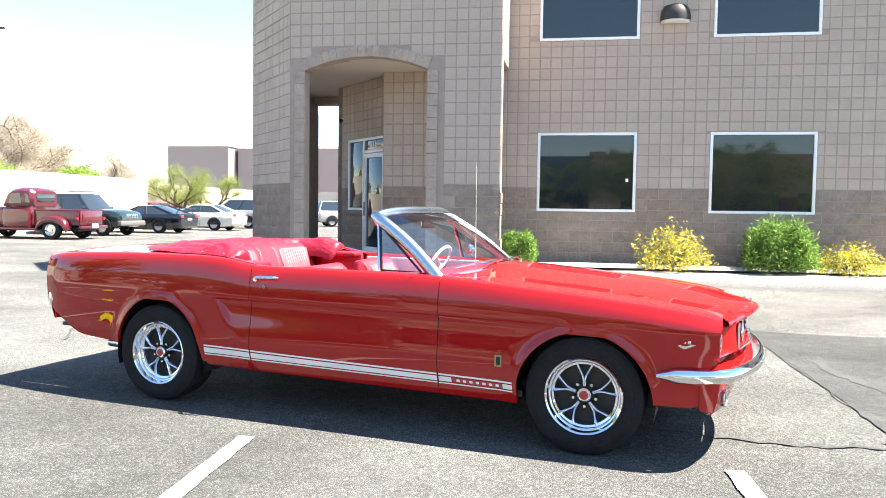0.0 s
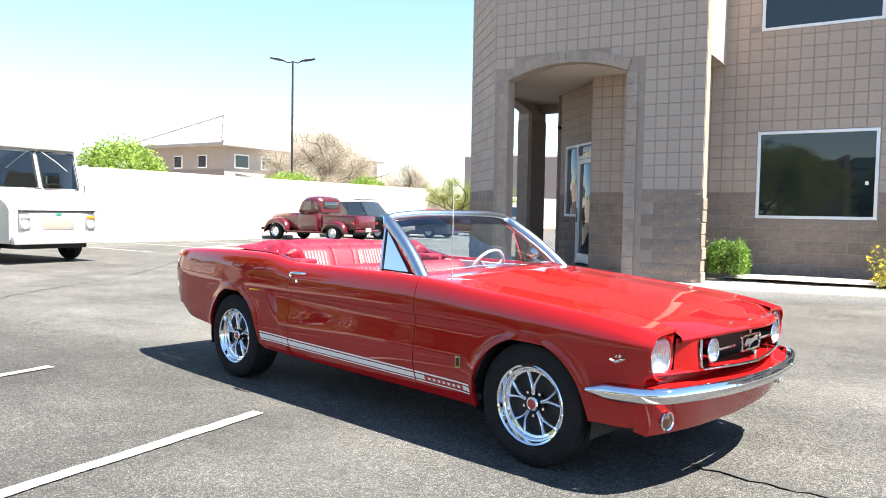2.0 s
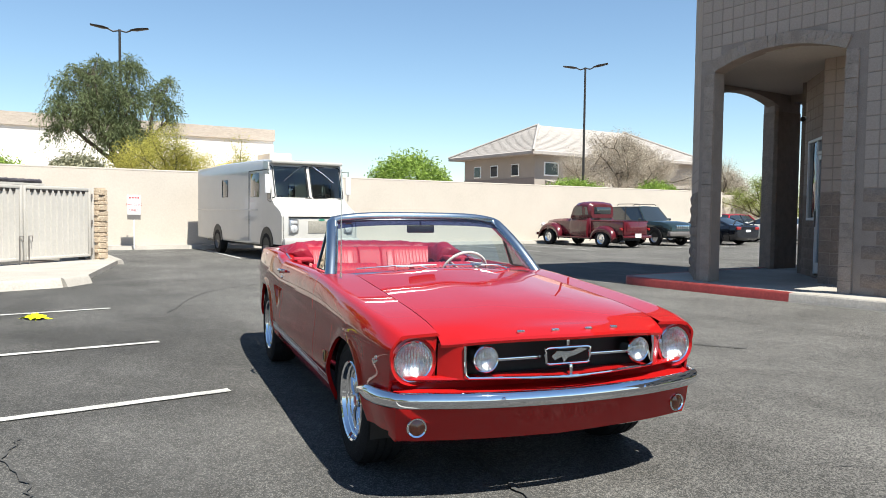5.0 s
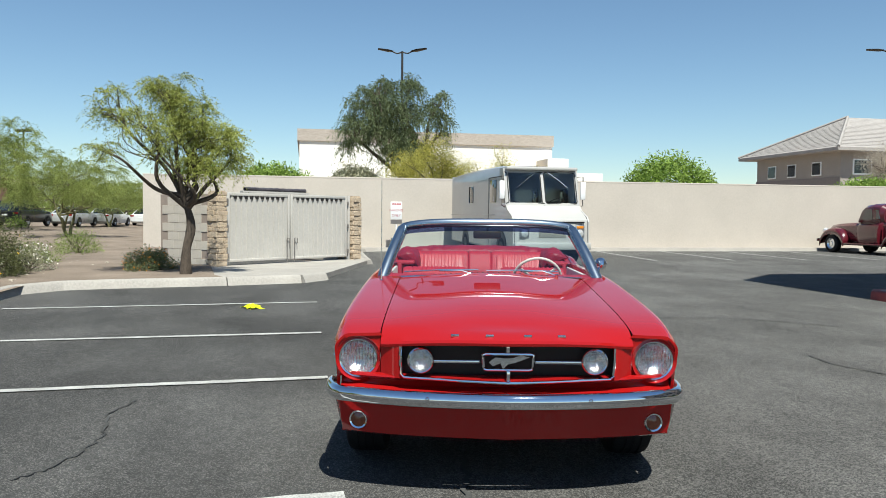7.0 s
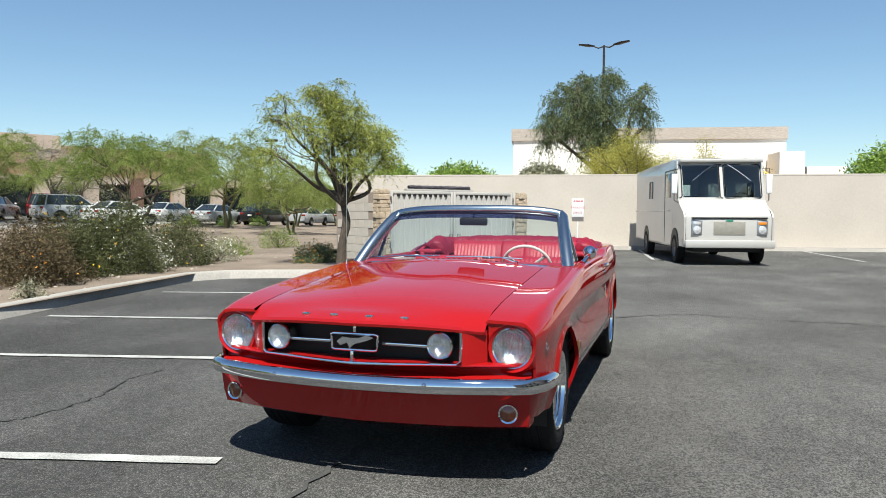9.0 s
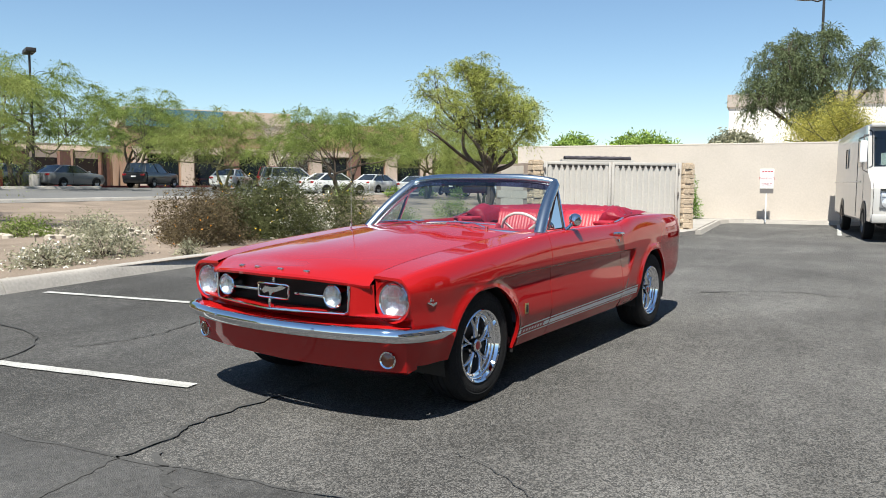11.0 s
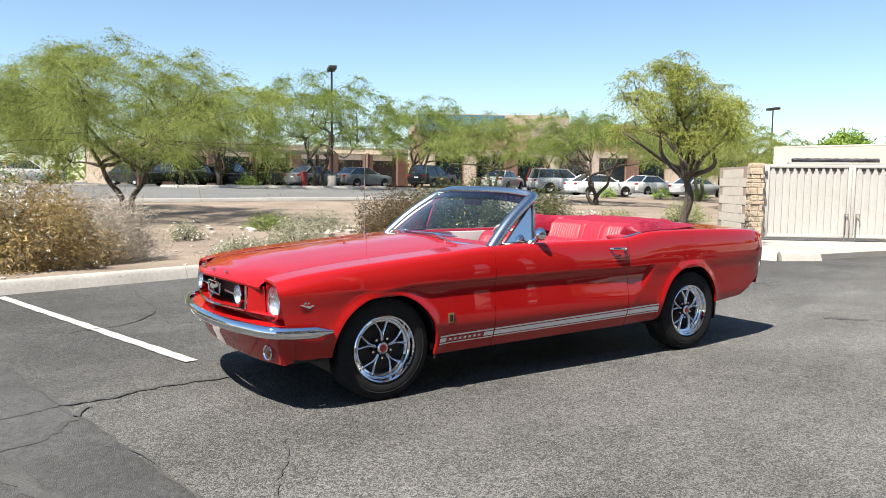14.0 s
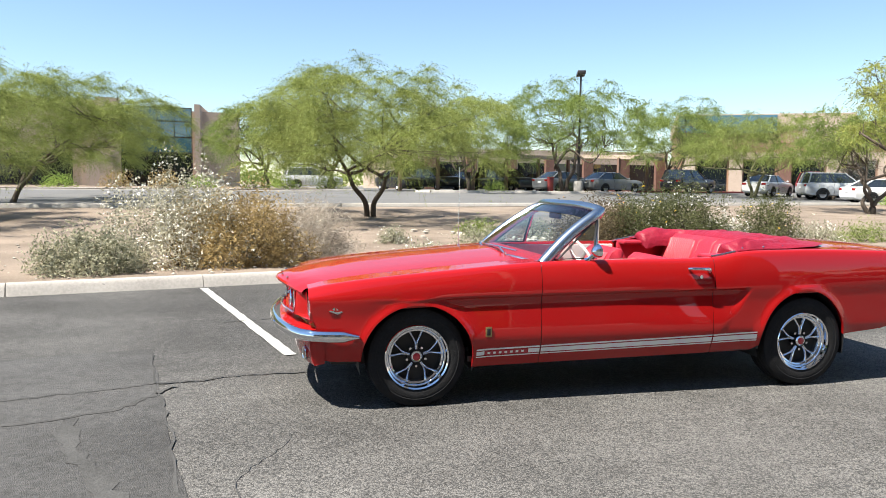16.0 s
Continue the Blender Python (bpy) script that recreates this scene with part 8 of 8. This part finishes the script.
def shrub(name, label, x, y, z, rx, ry, h, leaf, n, ln, wd, seed, flower=None, nf=0, fs=0.03, hollow=0.55, droop=-0.3, group="", twig=BARK, lump=0.22, root=0.03, box=1.0):
    """A bush: stems and leaves over an uneven dome, with flowers outside."""
    rng = np.random.default_rng(seed)
    ob = thing(name, label, "bush", pose(x, y, z), group)
    st = Geo()
    for k in range(14):
        a, e = rng.uniform(0, 2 * math.pi), rng.uniform(0.3, 1.2)
        tip = Vector((math.cos(a) * rx * math.cos(e) * 0.8, math.sin(a) * ry * math.cos(e) * 0.8, h * math.sin(e) * 0.85))
        st.tube([(rng.normal() * 0.03, rng.normal() * 0.03, -root), tip * 0.5 + Vector(rng.normal(size=3)) * 0.04, tip], [0.012, 0.008, 0.003], 4, cap=False)
    part("stem", st, twig, ob)

    def shell(n, r0):
        a = rng.uniform(0, 2 * math.pi, n)
        e = np.arcsin(rng.uniform(0.02, 1, n))
        r = r0 + (1 - r0) * rng.uniform(0, 1, n) ** 0.5
        bump = 1 + lump * np.sin(3 * a + seed) * np.cos(2.2 * e * 2) + lump * 0.8 * np.sin(7 * a + 2 * seed + 4 * e) + rng.normal(size=n) * 0.05
        r = r * bump
        q = np.stack([np.cos(a) * np.cos(e), np.sin(a) * np.cos(e), np.sin(e)], axis=1)
        q = np.sign(q) * np.abs(q) ** box
        return q * r[:, None] * np.array([rx, ry, h])

    part("leaves", leaf_mesh("leaves", leaf_quads(rng, shell(n, hollow), 1, 0.01, ln, wd, droop), leaf), None, ob)
    if flower:
        tagged(part("blossom", leaf_mesh("blossom", leaf_quads(rng, shell(nf, 0.92), 3, fs * 0.4, fs, fs * 0.8, -0.5), flower), None, ob), kind="stuff")
    return ob


# by the office wall
shrub("shrub", "clipped green shrub at the office wall", 0.13, 8.85, 0.26, 0.33, 0.32, 0.60, LEAF_CLIP, 5600, 0.05, 0.028, 1, lump=0.03, box=0.55)
shrub("flowering_bush", "yellow-flowering bush at the office wall", 2.86, 8.75, 0.26, 0.60, 0.5, 0.66, LEAF_YEL, 3000, 0.06, 0.022, 2, FLOWER_Y, 150, 0.045, lump=0.25)
shrub("shrub", "dense bright green shrub at the office wall", 4.62, 8.75, 0.26, 0.58, 0.5, 0.88, LEAF_CLIP, 6500, 0.10, 0.024, 3, lump=0.08, box=0.75)
shrub("flowering_bush", "low bush with yellow flowers at the office wall", 5.75, 8.7, 0.26, 0.50, 0.5, 0.44, LEAF_YEL, 2400, 0.06, 0.022, 4, FLOWER_Y, 120, 0.04)
shrub("shrub", "bright green shrub further along the wall", 8.4, 8.8, 0.26, 0.7, 0.6, 1.0, LEAF_BRIGHT, 3000, 0.09, 0.024, 5)
# along the bays' kerb
BRUSH = "desert bushes along the kerb"
def bz(x, y):
    return bed_z(x, y) - 0.02


for args in ((3.55, -6.45, 0.72, 0.6, 0.60, LEAF_GREY, 9000, 0.05, 0.02, 10, None, 0, "grey-green low bush behind the kerb"),
             (2.25, -7.25, 1.10, 0.9, 1.36, LEAF_CREAM, 17000, 0.05, 0.020, 11, FLOWER_W, 900, "tall grey bush with whitish seed heads"),
             (1.42, -6.95, 1.0, 0.8, 1.12, LEAF_DRY, 18000, 0.07, 0.014, 12, FLOWER_W, 120, "dry orange-brown bush behind the kerb"),
             (0.28, -7.35, 0.78, 0.6, 0.95, LEAF_STRAW, 7000, 0.22, 0.007, 13, None, 0, "pale dry grassy bush behind the kerb"),
             (-2.1, -9.8, 0.35, 0.3, 0.34, LEAF_GREY, 1400, 0.05, 0.018, 14, FLOWER_W, 60, "small pale bush on the gravel"),
             (-1.5, -6.6, 0.55, 0.4, 0.30, LEAF_GREY, 2000, 0.05, 0.016, 15, FLOWER_W, 90, "low pale flowering mat on the gravel"),
             (-2.7, -6.9, 0.62, 0.5, 0.55, LEAF_GREY, 3800, 0.05, 0.016, 16, None, 0, "rounded grey-green bush on the gravel"),
             (-4.9, -11.5, 0.6, 0.5, 0.42, LEAF_OLIVE, 2200, 0.06, 0.018, 17, None, 0, "small olive bush on the gravel"),
             (-6.0, -10.9, 0.7, 0.6, 0.50, LEAF_GREY, 2400, 0.06, 0.018, 18, None, 0, "pale grey bush on the gravel"),
             (-5.75, -7.75, 1.05, 0.8, 1.0, LEAF_RUST, 12000, 0.06, 0.016, 19, FLOWER_R, 20, "brownish woody bush behind the kerb"),
             (-4.95, -6.95, 0.75, 0.6, 0.78, LEAF_RUST, 8500, 0.05, 0.016, 20, FLOWER_R, 24, "dark woody bush behind the kerb"),
             (-7.2, -7.0, 1.0, 0.75, 1.28, LEAF_BUSH, 14000, 0.08, 0.014, 21, FLOWER_W, 160, "tall green woody bush behind the kerb"),
             (-6.3, -7.2, 0.85, 0.7, 1.05, LEAF_BUSH, 10000, 0.08, 0.014, 22, FLOWER_Y, 30, "green woody bush behind the kerb"),
             (-8.35, -7.15, 0.55, 0.45, 0.66, LEAF_GREY, 2600, 0.05, 0.018, 23, FLOWER_W, 800, "white-flowering bush on the gravel"),
             (-9.4, -6.9, 0.75, 0.6, 1.10, LEAF_BUSH, 9000, 0.08, 0.013, 31, FLOWER_Y, 20, "upright green woody bush on the gravel"),
             (-10.6, -6.7, 0.6, 0.5, 0.55, LEAF_GREY, 2600, 0.05, 0.016, 32, FLOWER_W, 120, "pale flowering bush on the gravel"),
             (-8.9, -7.9, 0.8, 0.6, 0.62, LEAF_GREY, 2600, 0.06, 0.016, 24, None, 0, "pale grey bush on the gravel"),
             (-13.0, -7.4, 0.85, 0.6, 0.52, LEAF_OLIVE, 2600, 0.07, 0.014, 25, None, 0, "low olive bush on the gravel"),
             (-17.3, -7.6, 0.9, 0.6, 0.65, LEAF_OLIVE, 2400, 0.07, 0.016, 26, None, 0, "low green bush near the wall's end"),
             (0.6, -10.4, 0.3, 0.3, 0.25, LEAF_GREY, 800, 0.05, 0.018, 27, None, 0, "small grey tuft on the gravel"),
             (-3.4, -5.98, 0.2, 0.2, 0.24, LEAF_GREY, 500, 0.05, 0.016, 28, None, 0, "small weed behind the kerb"),
             (5.6, -6.6, 0.8, 0.6, 0.7, LEAF_GREY, 3000, 0.05, 0.02, 29, None, 0, "grey bush behind the kerb"),
             (7.6, -7.0, 1.0, 0.8, 1.0, LEAF_DRY, 3500, 0.06, 0.014, 30, None, 0, "dry brown bush behind the kerb")):
    x, y, rx, ry, h, leaf, n, ln, wd, seed, fl, nf, words = args
    shrub("desert_bush", words, x, y, bz(x, y), rx, ry, h, leaf, n, ln, wd, seed, fl, nf, 0.03, group=BRUSH, hollow=0.45)
shrub("flowering_bush", "low dark bush with rust flowers under the tree", -10.9, -4.45, 0.12, 0.66, 0.5, 0.40, LEAF_DARK, 4200, 0.05, 0.02, 40, FLOWER_R, 200, 0.025)
shrub("shrub", "green shrub against the long wall", -20.75, -0.55, 0.1, 0.42, 0.42, 1.35, LEAF_CLIP, 3000, 0.08, 0.025, 41)
# over the wall
for x, y, rx, ry, top, words, seed in ((-23.2, 13.4, 1.3, 2.45, 3.72, "round bright green bush showing over the wall", 50), (-23.2, -2.5, 1.2, 2.0, 3.02, "bright green bush behind the wall", 51), (-23.2, -5.0, 1.1, 1.3, 3.0, "bright green bush behind the wall", 52),
                                   (-23.4, 23.0, 1.0, 2.8, 2.95, "bright hedge along the wall's top", 53), (-23.4, 29.0, 1.0, 2.4, 3.0, "bright hedge along the wall's top", 54), (-24.4, 0.7, 0.8, 1.5, 3.1, "grey bush behind the wall", 55)):
    shrub("bush", words, x, y, 0.9, rx, ry, top - 0.9, LEAF_BRIGHT if seed != 55 else LEAF_GREY, 18000, 0.17, 0.05, seed, hollow=0.78, lump=0.05, root=0.92)
for x, y, seed in ((-1.5, -40.5, 60), (0.5, -41.0, 61), (-4.5, -40.8, 62), (-6.5, -41.2, 63), (3.0, -41.2, 64), (-9.2, -41, 65), (6, -42, 66), (11, -43, 67)):
    shrub("far_bush", "clipped bush before the glass-fronted office", x, y, 0.95, 0.9, 0.8, 0.75 + 0.25 * (seed % 3), (LEAF_BRIGHT, LEAF_DRY, LEAF_OLIVE)[seed % 3], 900, 0.12, 0.05, seed, group="bushes before the office")
for x, y, seed in ((-40, -21.5, 70), (-43, -20.3, 71), (-46, -19.2, 72), (-36, -23.0, 73), (-24.0, -37.0, 74), (-18.6, -36.8, 75)):
    shrub("far_bush", "small clipped bush beside the far lot", x, y, terr(x, y) + 0.05, 0.7, 0.6, 0.7, LEAF_BRIGHT if seed != 74 else LEAF_DARK, 700, 0.10, 0.05, seed, group="bushes beside the far lot")
# loose stones and litter on the gravel
rng = np.random.default_rng(4)
stones = Geo()
for k in range(420):
    x, y = (rng.normal(-6.3, 1.6), rng.normal(-11.2, 1.0)) if k < 90 else (rng.uniform(-14, 7), -5.8 - abs(rng.normal(0, 3.6)))
    r = rng.uniform(0.05, 0.14) if k < 90 else rng.uniform(0.012, 0.04)
    q = Geo().ball((0, 0, 0), r, 3, 0.6)
    stones.add([Vector(v) * rng.uniform(0.8, 1.2) for v in q.v], q.f, Matrix.Translation((x, y, bed_z(x, y) + r * 0.2)))
solo("loose_stones", stones, mat("pale_stone", (0.38, 0.335, 0.28), 0.95, var=0.2, island=0.4), "pale loose stones strewn over the gravel bed", "stones", "stuff")

# ---- what stands beyond the lot ----
def light_pole(x, y, z, h, a, label, box=False):
    ob = thing("light_pole", label, "street lamp", pose(x, y, z, 0, 0, a), group="lot lamps")
    part("pole", Geo().tube([(0, 0, 0), (0, 0, h)], [0.085, 0.06], 10), DARK_METAL, ob)
    part("footing", Geo().lathe([(0.28, 0), (0.28, 0.7), (0.25, 0.75), (0.001, 0.75)], 20), CONCRETE, ob)
    for s in (1, -1):
        if box:
            part("lamp_head", Geo().box(min(s * 0.1, s * 0.75), max(s * 0.1, s * 0.75), -0.25, 0.25, h - 0.12, h + 0.10, c=0.03), DARK_METAL, ob)
        else:
            arm = part("arm", Geo().tube([(0, 0, h - 0.05), (s * 0.3, 0, h - 0.12), (s * 0.6, 0, h + 0.02)], 0.04, 8), DARK_METAL, ob)
            part("lamp_head", Geo().tube([(s * 0.5, 0, h), (s * 0.8, 0, h + 0.05), (s * 1.35, 0, h + 0.14)], [0.08, 0.16, 0.10], 10, flat=0.35), DARK_METAL, arm)
    return ob


light_pole(-29.3, 29.1, 0, 10.2, 35, "tall dark lamp post with two heads beyond the wall")
light_pole(-36.1, 4.0, 0, 10.3, 75, "tall dark lamp post with two heads beyond the wall")
light_pole(-24.0, -35.7, 0.9, 7.5, 60, "dark lamp post with boxy heads on a concrete footing", True)
light_pole(-69.0, -26.5, 0.85, 7.8, 60, "dark lamp post with boxy heads far off", True)
hyd = thing("standpipe", "red standpipe cabinet on the tree island", "standpipe", pose(-22.3, -36.3, 0.95))
part("cabinet", Geo().box(-0.16, 0.16, -0.14, 0.14, 0, 0.85, c=0.03), REDPAINT, hyd)
part("cap", Geo().box(-0.19, 0.19, -0.17, 0.17, 0.85, 0.93, c=0.02), REDPAINT, hyd)

# hip-roofed house beyond the wall
ROOF = mat("grey_tile_roof", (0.31, 0.285, 0.27), 0.9, var=0.15, scale=2, fine=14, bump=0.4, bump_scale=10)
HOUSE = mat("house_stucco", (0.30, 0.265, 0.24), 0.9, var=0.08, scale=1)
hx0, hx1, hy0, hy1 = -50.6, -41.0, 34.9, 54.0
HOUSE_EYE = Vector((3.17, -4.20, 1.27))
house = thing("house", "tan two-storey house with a grey hipped roof", "house", Matrix.Translation(HOUSE_EYE) @ pose(0, 0, 0, 0, 0, 0.45) @ Matrix.Diagonal((1.3, 1.3, 1.3, 1)) @ Matrix.Translation(-HOUSE_EYE))
part("wall", Geo().box(hx0, hx1, hy0, hy1, 0, 6.0), HOUSE, house, smooth=False)
ov, ez = 1.05, 6.15
ridge_z = 9.0
a = [(hx0 - ov, hy0 - ov), (hx1 + ov, hy0 - ov), (hx1 + ov, hy1 + ov), (hx0 - ov, hy1 + ov)]
rcx, rcy = (hx0 + hx1) / 2, (hy0 + hy1) / 2
RIDGE = 5.2
roof = part("roof", Geo().add([(x, y, ez) for x, y in a] + [(rcx, rcy - RIDGE, ridge_z), (rcx, rcy + RIDGE, ridge_z)] + [(x, y, ez - 0.22) for x, y in a],
                              [(0, 1, 4), (1, 2, 5, 4), (2, 3, 5), (3, 0, 4, 5), (6, 7, 1, 0), (7, 8, 2, 1), (8, 9, 3, 2), (9, 6, 0, 3), (9, 8, 7, 6)]), ROOF, house, smooth=False)


def hip_end(p):
    return Vector((rcx, rcy - RIDGE if p[1] < rcy else rcy + RIDGE, ridge_z))


for p in a:
    part("ridge_cap", Geo().tube([(p[0], p[1], ez + 0.04), hip_end(p) + Vector((0, 0, 0.05))], 0.11, 6), ROOF, roof)
courses = Geo()
for k in range(1, 22):
    for i in range(4):
        p, q = a[i], a[(i + 1) % 4]
        courses.tube([Vector((*p, ez + 0.03)).lerp(hip_end(p), k / 22), Vector((*q, ez + 0.03)).lerp(hip_end(q), k / 22)], 0.012, 4)
tagged(part("tile_course", courses, ROOF, roof), kind="stuff")
for y in (36.6, 39.4, 42.6):
    w = part("window", Geo().box(hx1 - 0.02, hx1 + 0.06, y - 0.75, y + 0.75, 4.35, 5.45, c=0.02), WHITE_FRAME, house)
    part("pane", Geo().box(hx1 + 0.03, hx1 + 0.075, y - 0.65, y + 0.65, 4.45, 5.35), DARK_GLASS, w)
for x in (-48.6, -46.2, -43.4):
    w = part("window", Geo().box(x - 0.5, x + 0.5, hy0 - 0.06, hy0 + 0.02, 4.35, 5.35, c=0.02), WHITE_FRAME, house)
    part("pane", Geo().box(x - 0.42, x + 0.42, hy0 - 0.075, hy0 - 0.03, 4.43, 5.27), DARK_GLASS, w)
part("band", Geo().box(hx0 - 0.05, hx1 + 0.05, hy0 - 0.05, hy0, 3.2, 4.2), mat("house_band", (0.22, 0.19, 0.18), 0.9, var=0.1), house, smooth=False)
part("lean_to", Geo().add([(hx1, 36, 4.0), (hx1, 58, 4.0), (hx1 + 5, 58, 3.2), (hx1 + 5, 36, 3.2), (hx1, 36, 3.8), (hx1, 58, 3.8), (hx1 + 5, 58, 3.0), (hx1 + 5, 36, 3.0)], [(0, 1, 2, 3), (7, 6, 5, 4), (0, 3, 7, 4), (3, 2, 6, 7)]), ROOF, house, smooth=False)
# white commercial building beyond the wall
wb = thing("commercial_building", "white commercial building with a grey stone parapet", "building")
part("wall", Geo().box(-92, -70, -1.8, 24.2, 0, 8.5), STUCCO_W, wb, smooth=False)
STRIPS = mat("stacked_stone", (0.38, 0.33, 0.29), 0.95, var=0.3, scale=3, fine=20, bump=0.6, stretch=(1, 1, 8))
part("parapet", Geo().box(-92.2, -69.8, -2.0, 24.3, 8.5, 9.65), STRIPS, wb, smooth=False)
part("recess", Geo().box(-70.1, -69.85, -0.8, 12, 3.0, 7.0, c=0.05), STUCCO_W, wb)
part("roof_unit", Geo().box(-69.7, -66, 22.4, 24.6, 0, 7.0, c=0.05), STUCCO_W, wb, smooth=False)
part("low_wing", Geo().box(-80, -66, 24.8, 28.2, 0, 5.6), STUCCO_W, wb, smooth=False)
part("canopy", Geo().add([(-69.9, 16.5, 5.2), (-69.9, 23, 5.2), (-67.5, 23, 4.7), (-67.5, 16.5, 4.7), (-69.9, 19.7, 6.2)], [(0, 3, 2, 1), (0, 4, 3), (4, 1, 2), (3, 4, 2)]), mat("tan_canopy", (0.50, 0.33, 0.10), 0.7, var=0.1), wb, smooth=False)
# long grey sheds far to the north-west
for x, y, w, d, h in ((-69.8, 128, 12.4, 10, 12.6), (-48, 131, 30, 12, 12.4), (-14, 131, 26, 12, 12.5)):
    sh = thing("warehouse", "long grey warehouse far beyond the wall", "building", group="far warehouses")
    part("wall", Geo().box(x - w / 2, x + w / 2, y, y + d, 0, h), mat("grey_panel", (0.22, 0.20, 0.21), 0.9, var=0.06, scale=0.2), sh, smooth=False)
    part("cornice", Geo().box(x - w / 2 - 0.2, x + w / 2 + 0.2, y - 0.2, y + d + 0.2, h, h + 0.4), STUCCO_W, sh, smooth=False)

# offices across the drive
BLUE_GLASS = mat("blue_curtain_glass", (0.03, 0.10, 0.15), 0.05, var=0.1, scale=0.2, fine=2, spec=0.8, ior=1.8)
OFFICE = mat("office_panel", (0.46, 0.36, 0.29), 0.9, var=0.08, scale=0.5, fine=8)
BRICKRED = mat("red_brick_panel", (0.17, 0.095, 0.075), 0.9, var=0.2, scale=3, fine=20)
off = thing("office_building", "tan office with a blue and dark glass front", "building")
fy = -59.0
part("wall", Geo().box(2.9, 40, fy, fy - 25, 0.5, 7.5), OFFICE, off, smooth=False)
part("wall", Geo().prism([(-2.78, fy + 1.2), (-3.2, fy + 1.2), (-7.55, -78), (-7.1, -78)], 0.5, 7.42), OFFICE, off, smooth=False)
part("pier", Geo().box(2.6, 4.3, fy + 1.4, fy - 1, 0.5, 7.6), OFFICE, off, smooth=False)
part("pier", Geo().box(3.2, 5.0, fy + 3.2, fy + 1.4, 0.5, 3.6), OFFICE, off, smooth=False)
part("block", Geo().box(-6.5, 2.6, fy - 0.4, fy - 18, 0.5, 7.0), OFFICE, off, smooth=False)
for r, (z0, z1) in enumerate(((0.9, 2.2), (2.25, 3.6), (3.65, 4.85), (4.9, 6.1), (6.15, 7.2))):
    for c in range(4):
        x0 = -2.7 + 1.32 * c
        part("pane", Geo().box(x0 + 0.03, x0 + 1.29, fy - 0.35, fy - 0.30, z0 + 0.03, z1 - 0.03), BLUE_GLASS if r > 1 else DARK_GLASS, off, smooth=False)
part("mullions", Geo().box(-2.75, 2.6, fy - 0.45, fy - 0.36, 0.8, 7.25), DARK_METAL, off, smooth=False)
for k in range(3):
    part("ribbon_window", Geo().box(6 + 9 * k, 13 + 9 * k, fy + 0.05, fy - 0.1, 1.0, 3.4), DARK_GLASS, off, smooth=False)
    part("brick_base", Geo().box(13.1 + 9 * k, 14.9 + 9 * k, fy + 0.3, fy - 0.1, 0.9, 3.0), BRICKRED, off, smooth=False)
brown = thing("office_building", "long brown office with tan piers and dark openings", "building", pose(-47.6, -49.2, 0.6, 0, 0, math.degrees(math.atan2(16, -19.6))))
part("wall", Geo().box(-3, 26, 0, 22, 0, 6.6), mat("brown_panel", (0.30, 0.19, 0.13), 0.9, var=0.1, scale=0.4, fine=6), brown, smooth=False)
part("wing", Geo().box(26.01, 34, 0.2, 20, 0, 4.0), OFFICE, brown, smooth=False)
part("parapet", Geo().box(-3.2, 12, -0.15, 22, 6.2, 7.4), OFFICE, brown, smooth=False)
part("blue_band", Geo().box(-3.0, 5.5, -0.25, 0.1, 5.7, 7.3), BLUE_GLASS, brown, smooth=False)
for k in range(9):
    x = -2.5 + 4.1 * k
    part("pier", Geo().box(x, x + 1.1, -0.7, 0.05, 0, 3.9), (OFFICE, BRICKRED)[k % 3 == 2], brown, smooth=False)
    part("dark_window", Geo().box(x + 1.3, x + 3.9, -0.06, 0.05, 0.3, 3.2), DARK_GLASS, brown, smooth=False)
    part("sill_band", Geo().box(x + 1.1, x + 4.1, -0.35, 0.0, 3.3, 3.9), OFFICE, brown, smooth=False)
mid = thing("office_building", "tan office wing behind the carport", "building", pose(-34, -60, 0.6, 0, 0, 172))
part("wall", Geo().box(-14, 16, 0, 12, 0, 4.2), OFFICE, mid, smooth=False)
for k in range(7):
    part("dark_window", Geo().box(-13 + 4.1 * k, -10.2 + 4.1 * k, -0.06, 0.05, 0.3, 2.9), DARK_GLASS, mid, smooth=False)
    part("pier", Geo().box(-10.2 + 4.1 * k, -9.2 + 4.1 * k, -0.5, 0.05, 0, 3.6), BRICKRED, mid, smooth=False)
# carports
for x0, y0, n, a in ((-14.5, -45.2, 5, 188), (-31, -43.0, 1, 188)):
    cp = thing("carport", "tan flat carport roof on steel posts", "carport", pose(x0, y0, 0.85, 0, 0, a - 180 + 180))
    part("roof", Geo().box(0, 3.0 * n, -3.2, 3.2, 2.55, 2.85, pose(0, 0, 0, 2, 0, 0), c=0.03), OFFICE, cp, smooth=False)
    for k in range(n + 1):
        part("post", Geo().box(3.0 * k - 0.1, 3.0 * k + 0.1, -1.9, -1.7, 0, 2.6), mat("carport_post", (0.20, 0.12, 0.09), 0.7, var=0.1), cp, smooth=False)
solo("kerb", Geo().box(-45, -30, -41.6, -41.3, 0.84, 1.0, c=0.02), REDPAINT, "red-painted kerb in the far lot", "kerb", "structure")
# low hills and tree belt where the land ends
belt = Geo()
rng = np.random.default_rng(12)
qs = []
for k in range(900):
    a = rng.uniform(math.radians(175), math.radians(330))
    r = rng.uniform(105, 190)
    c = np.array([[r * math.cos(a), r * math.sin(a), rng.uniform(1.2, 3.6)]])
    qs.append(leaf_quads(rng, c, 26, 1.3, 0.9, 0.5, 0.1, 0.9))
solo("tree_belt", leaf_mesh("tree_belt", np.concatenate(qs), LEAF_OLIVE), None, "distant belt of green desert trees", "far woods", "stuff")
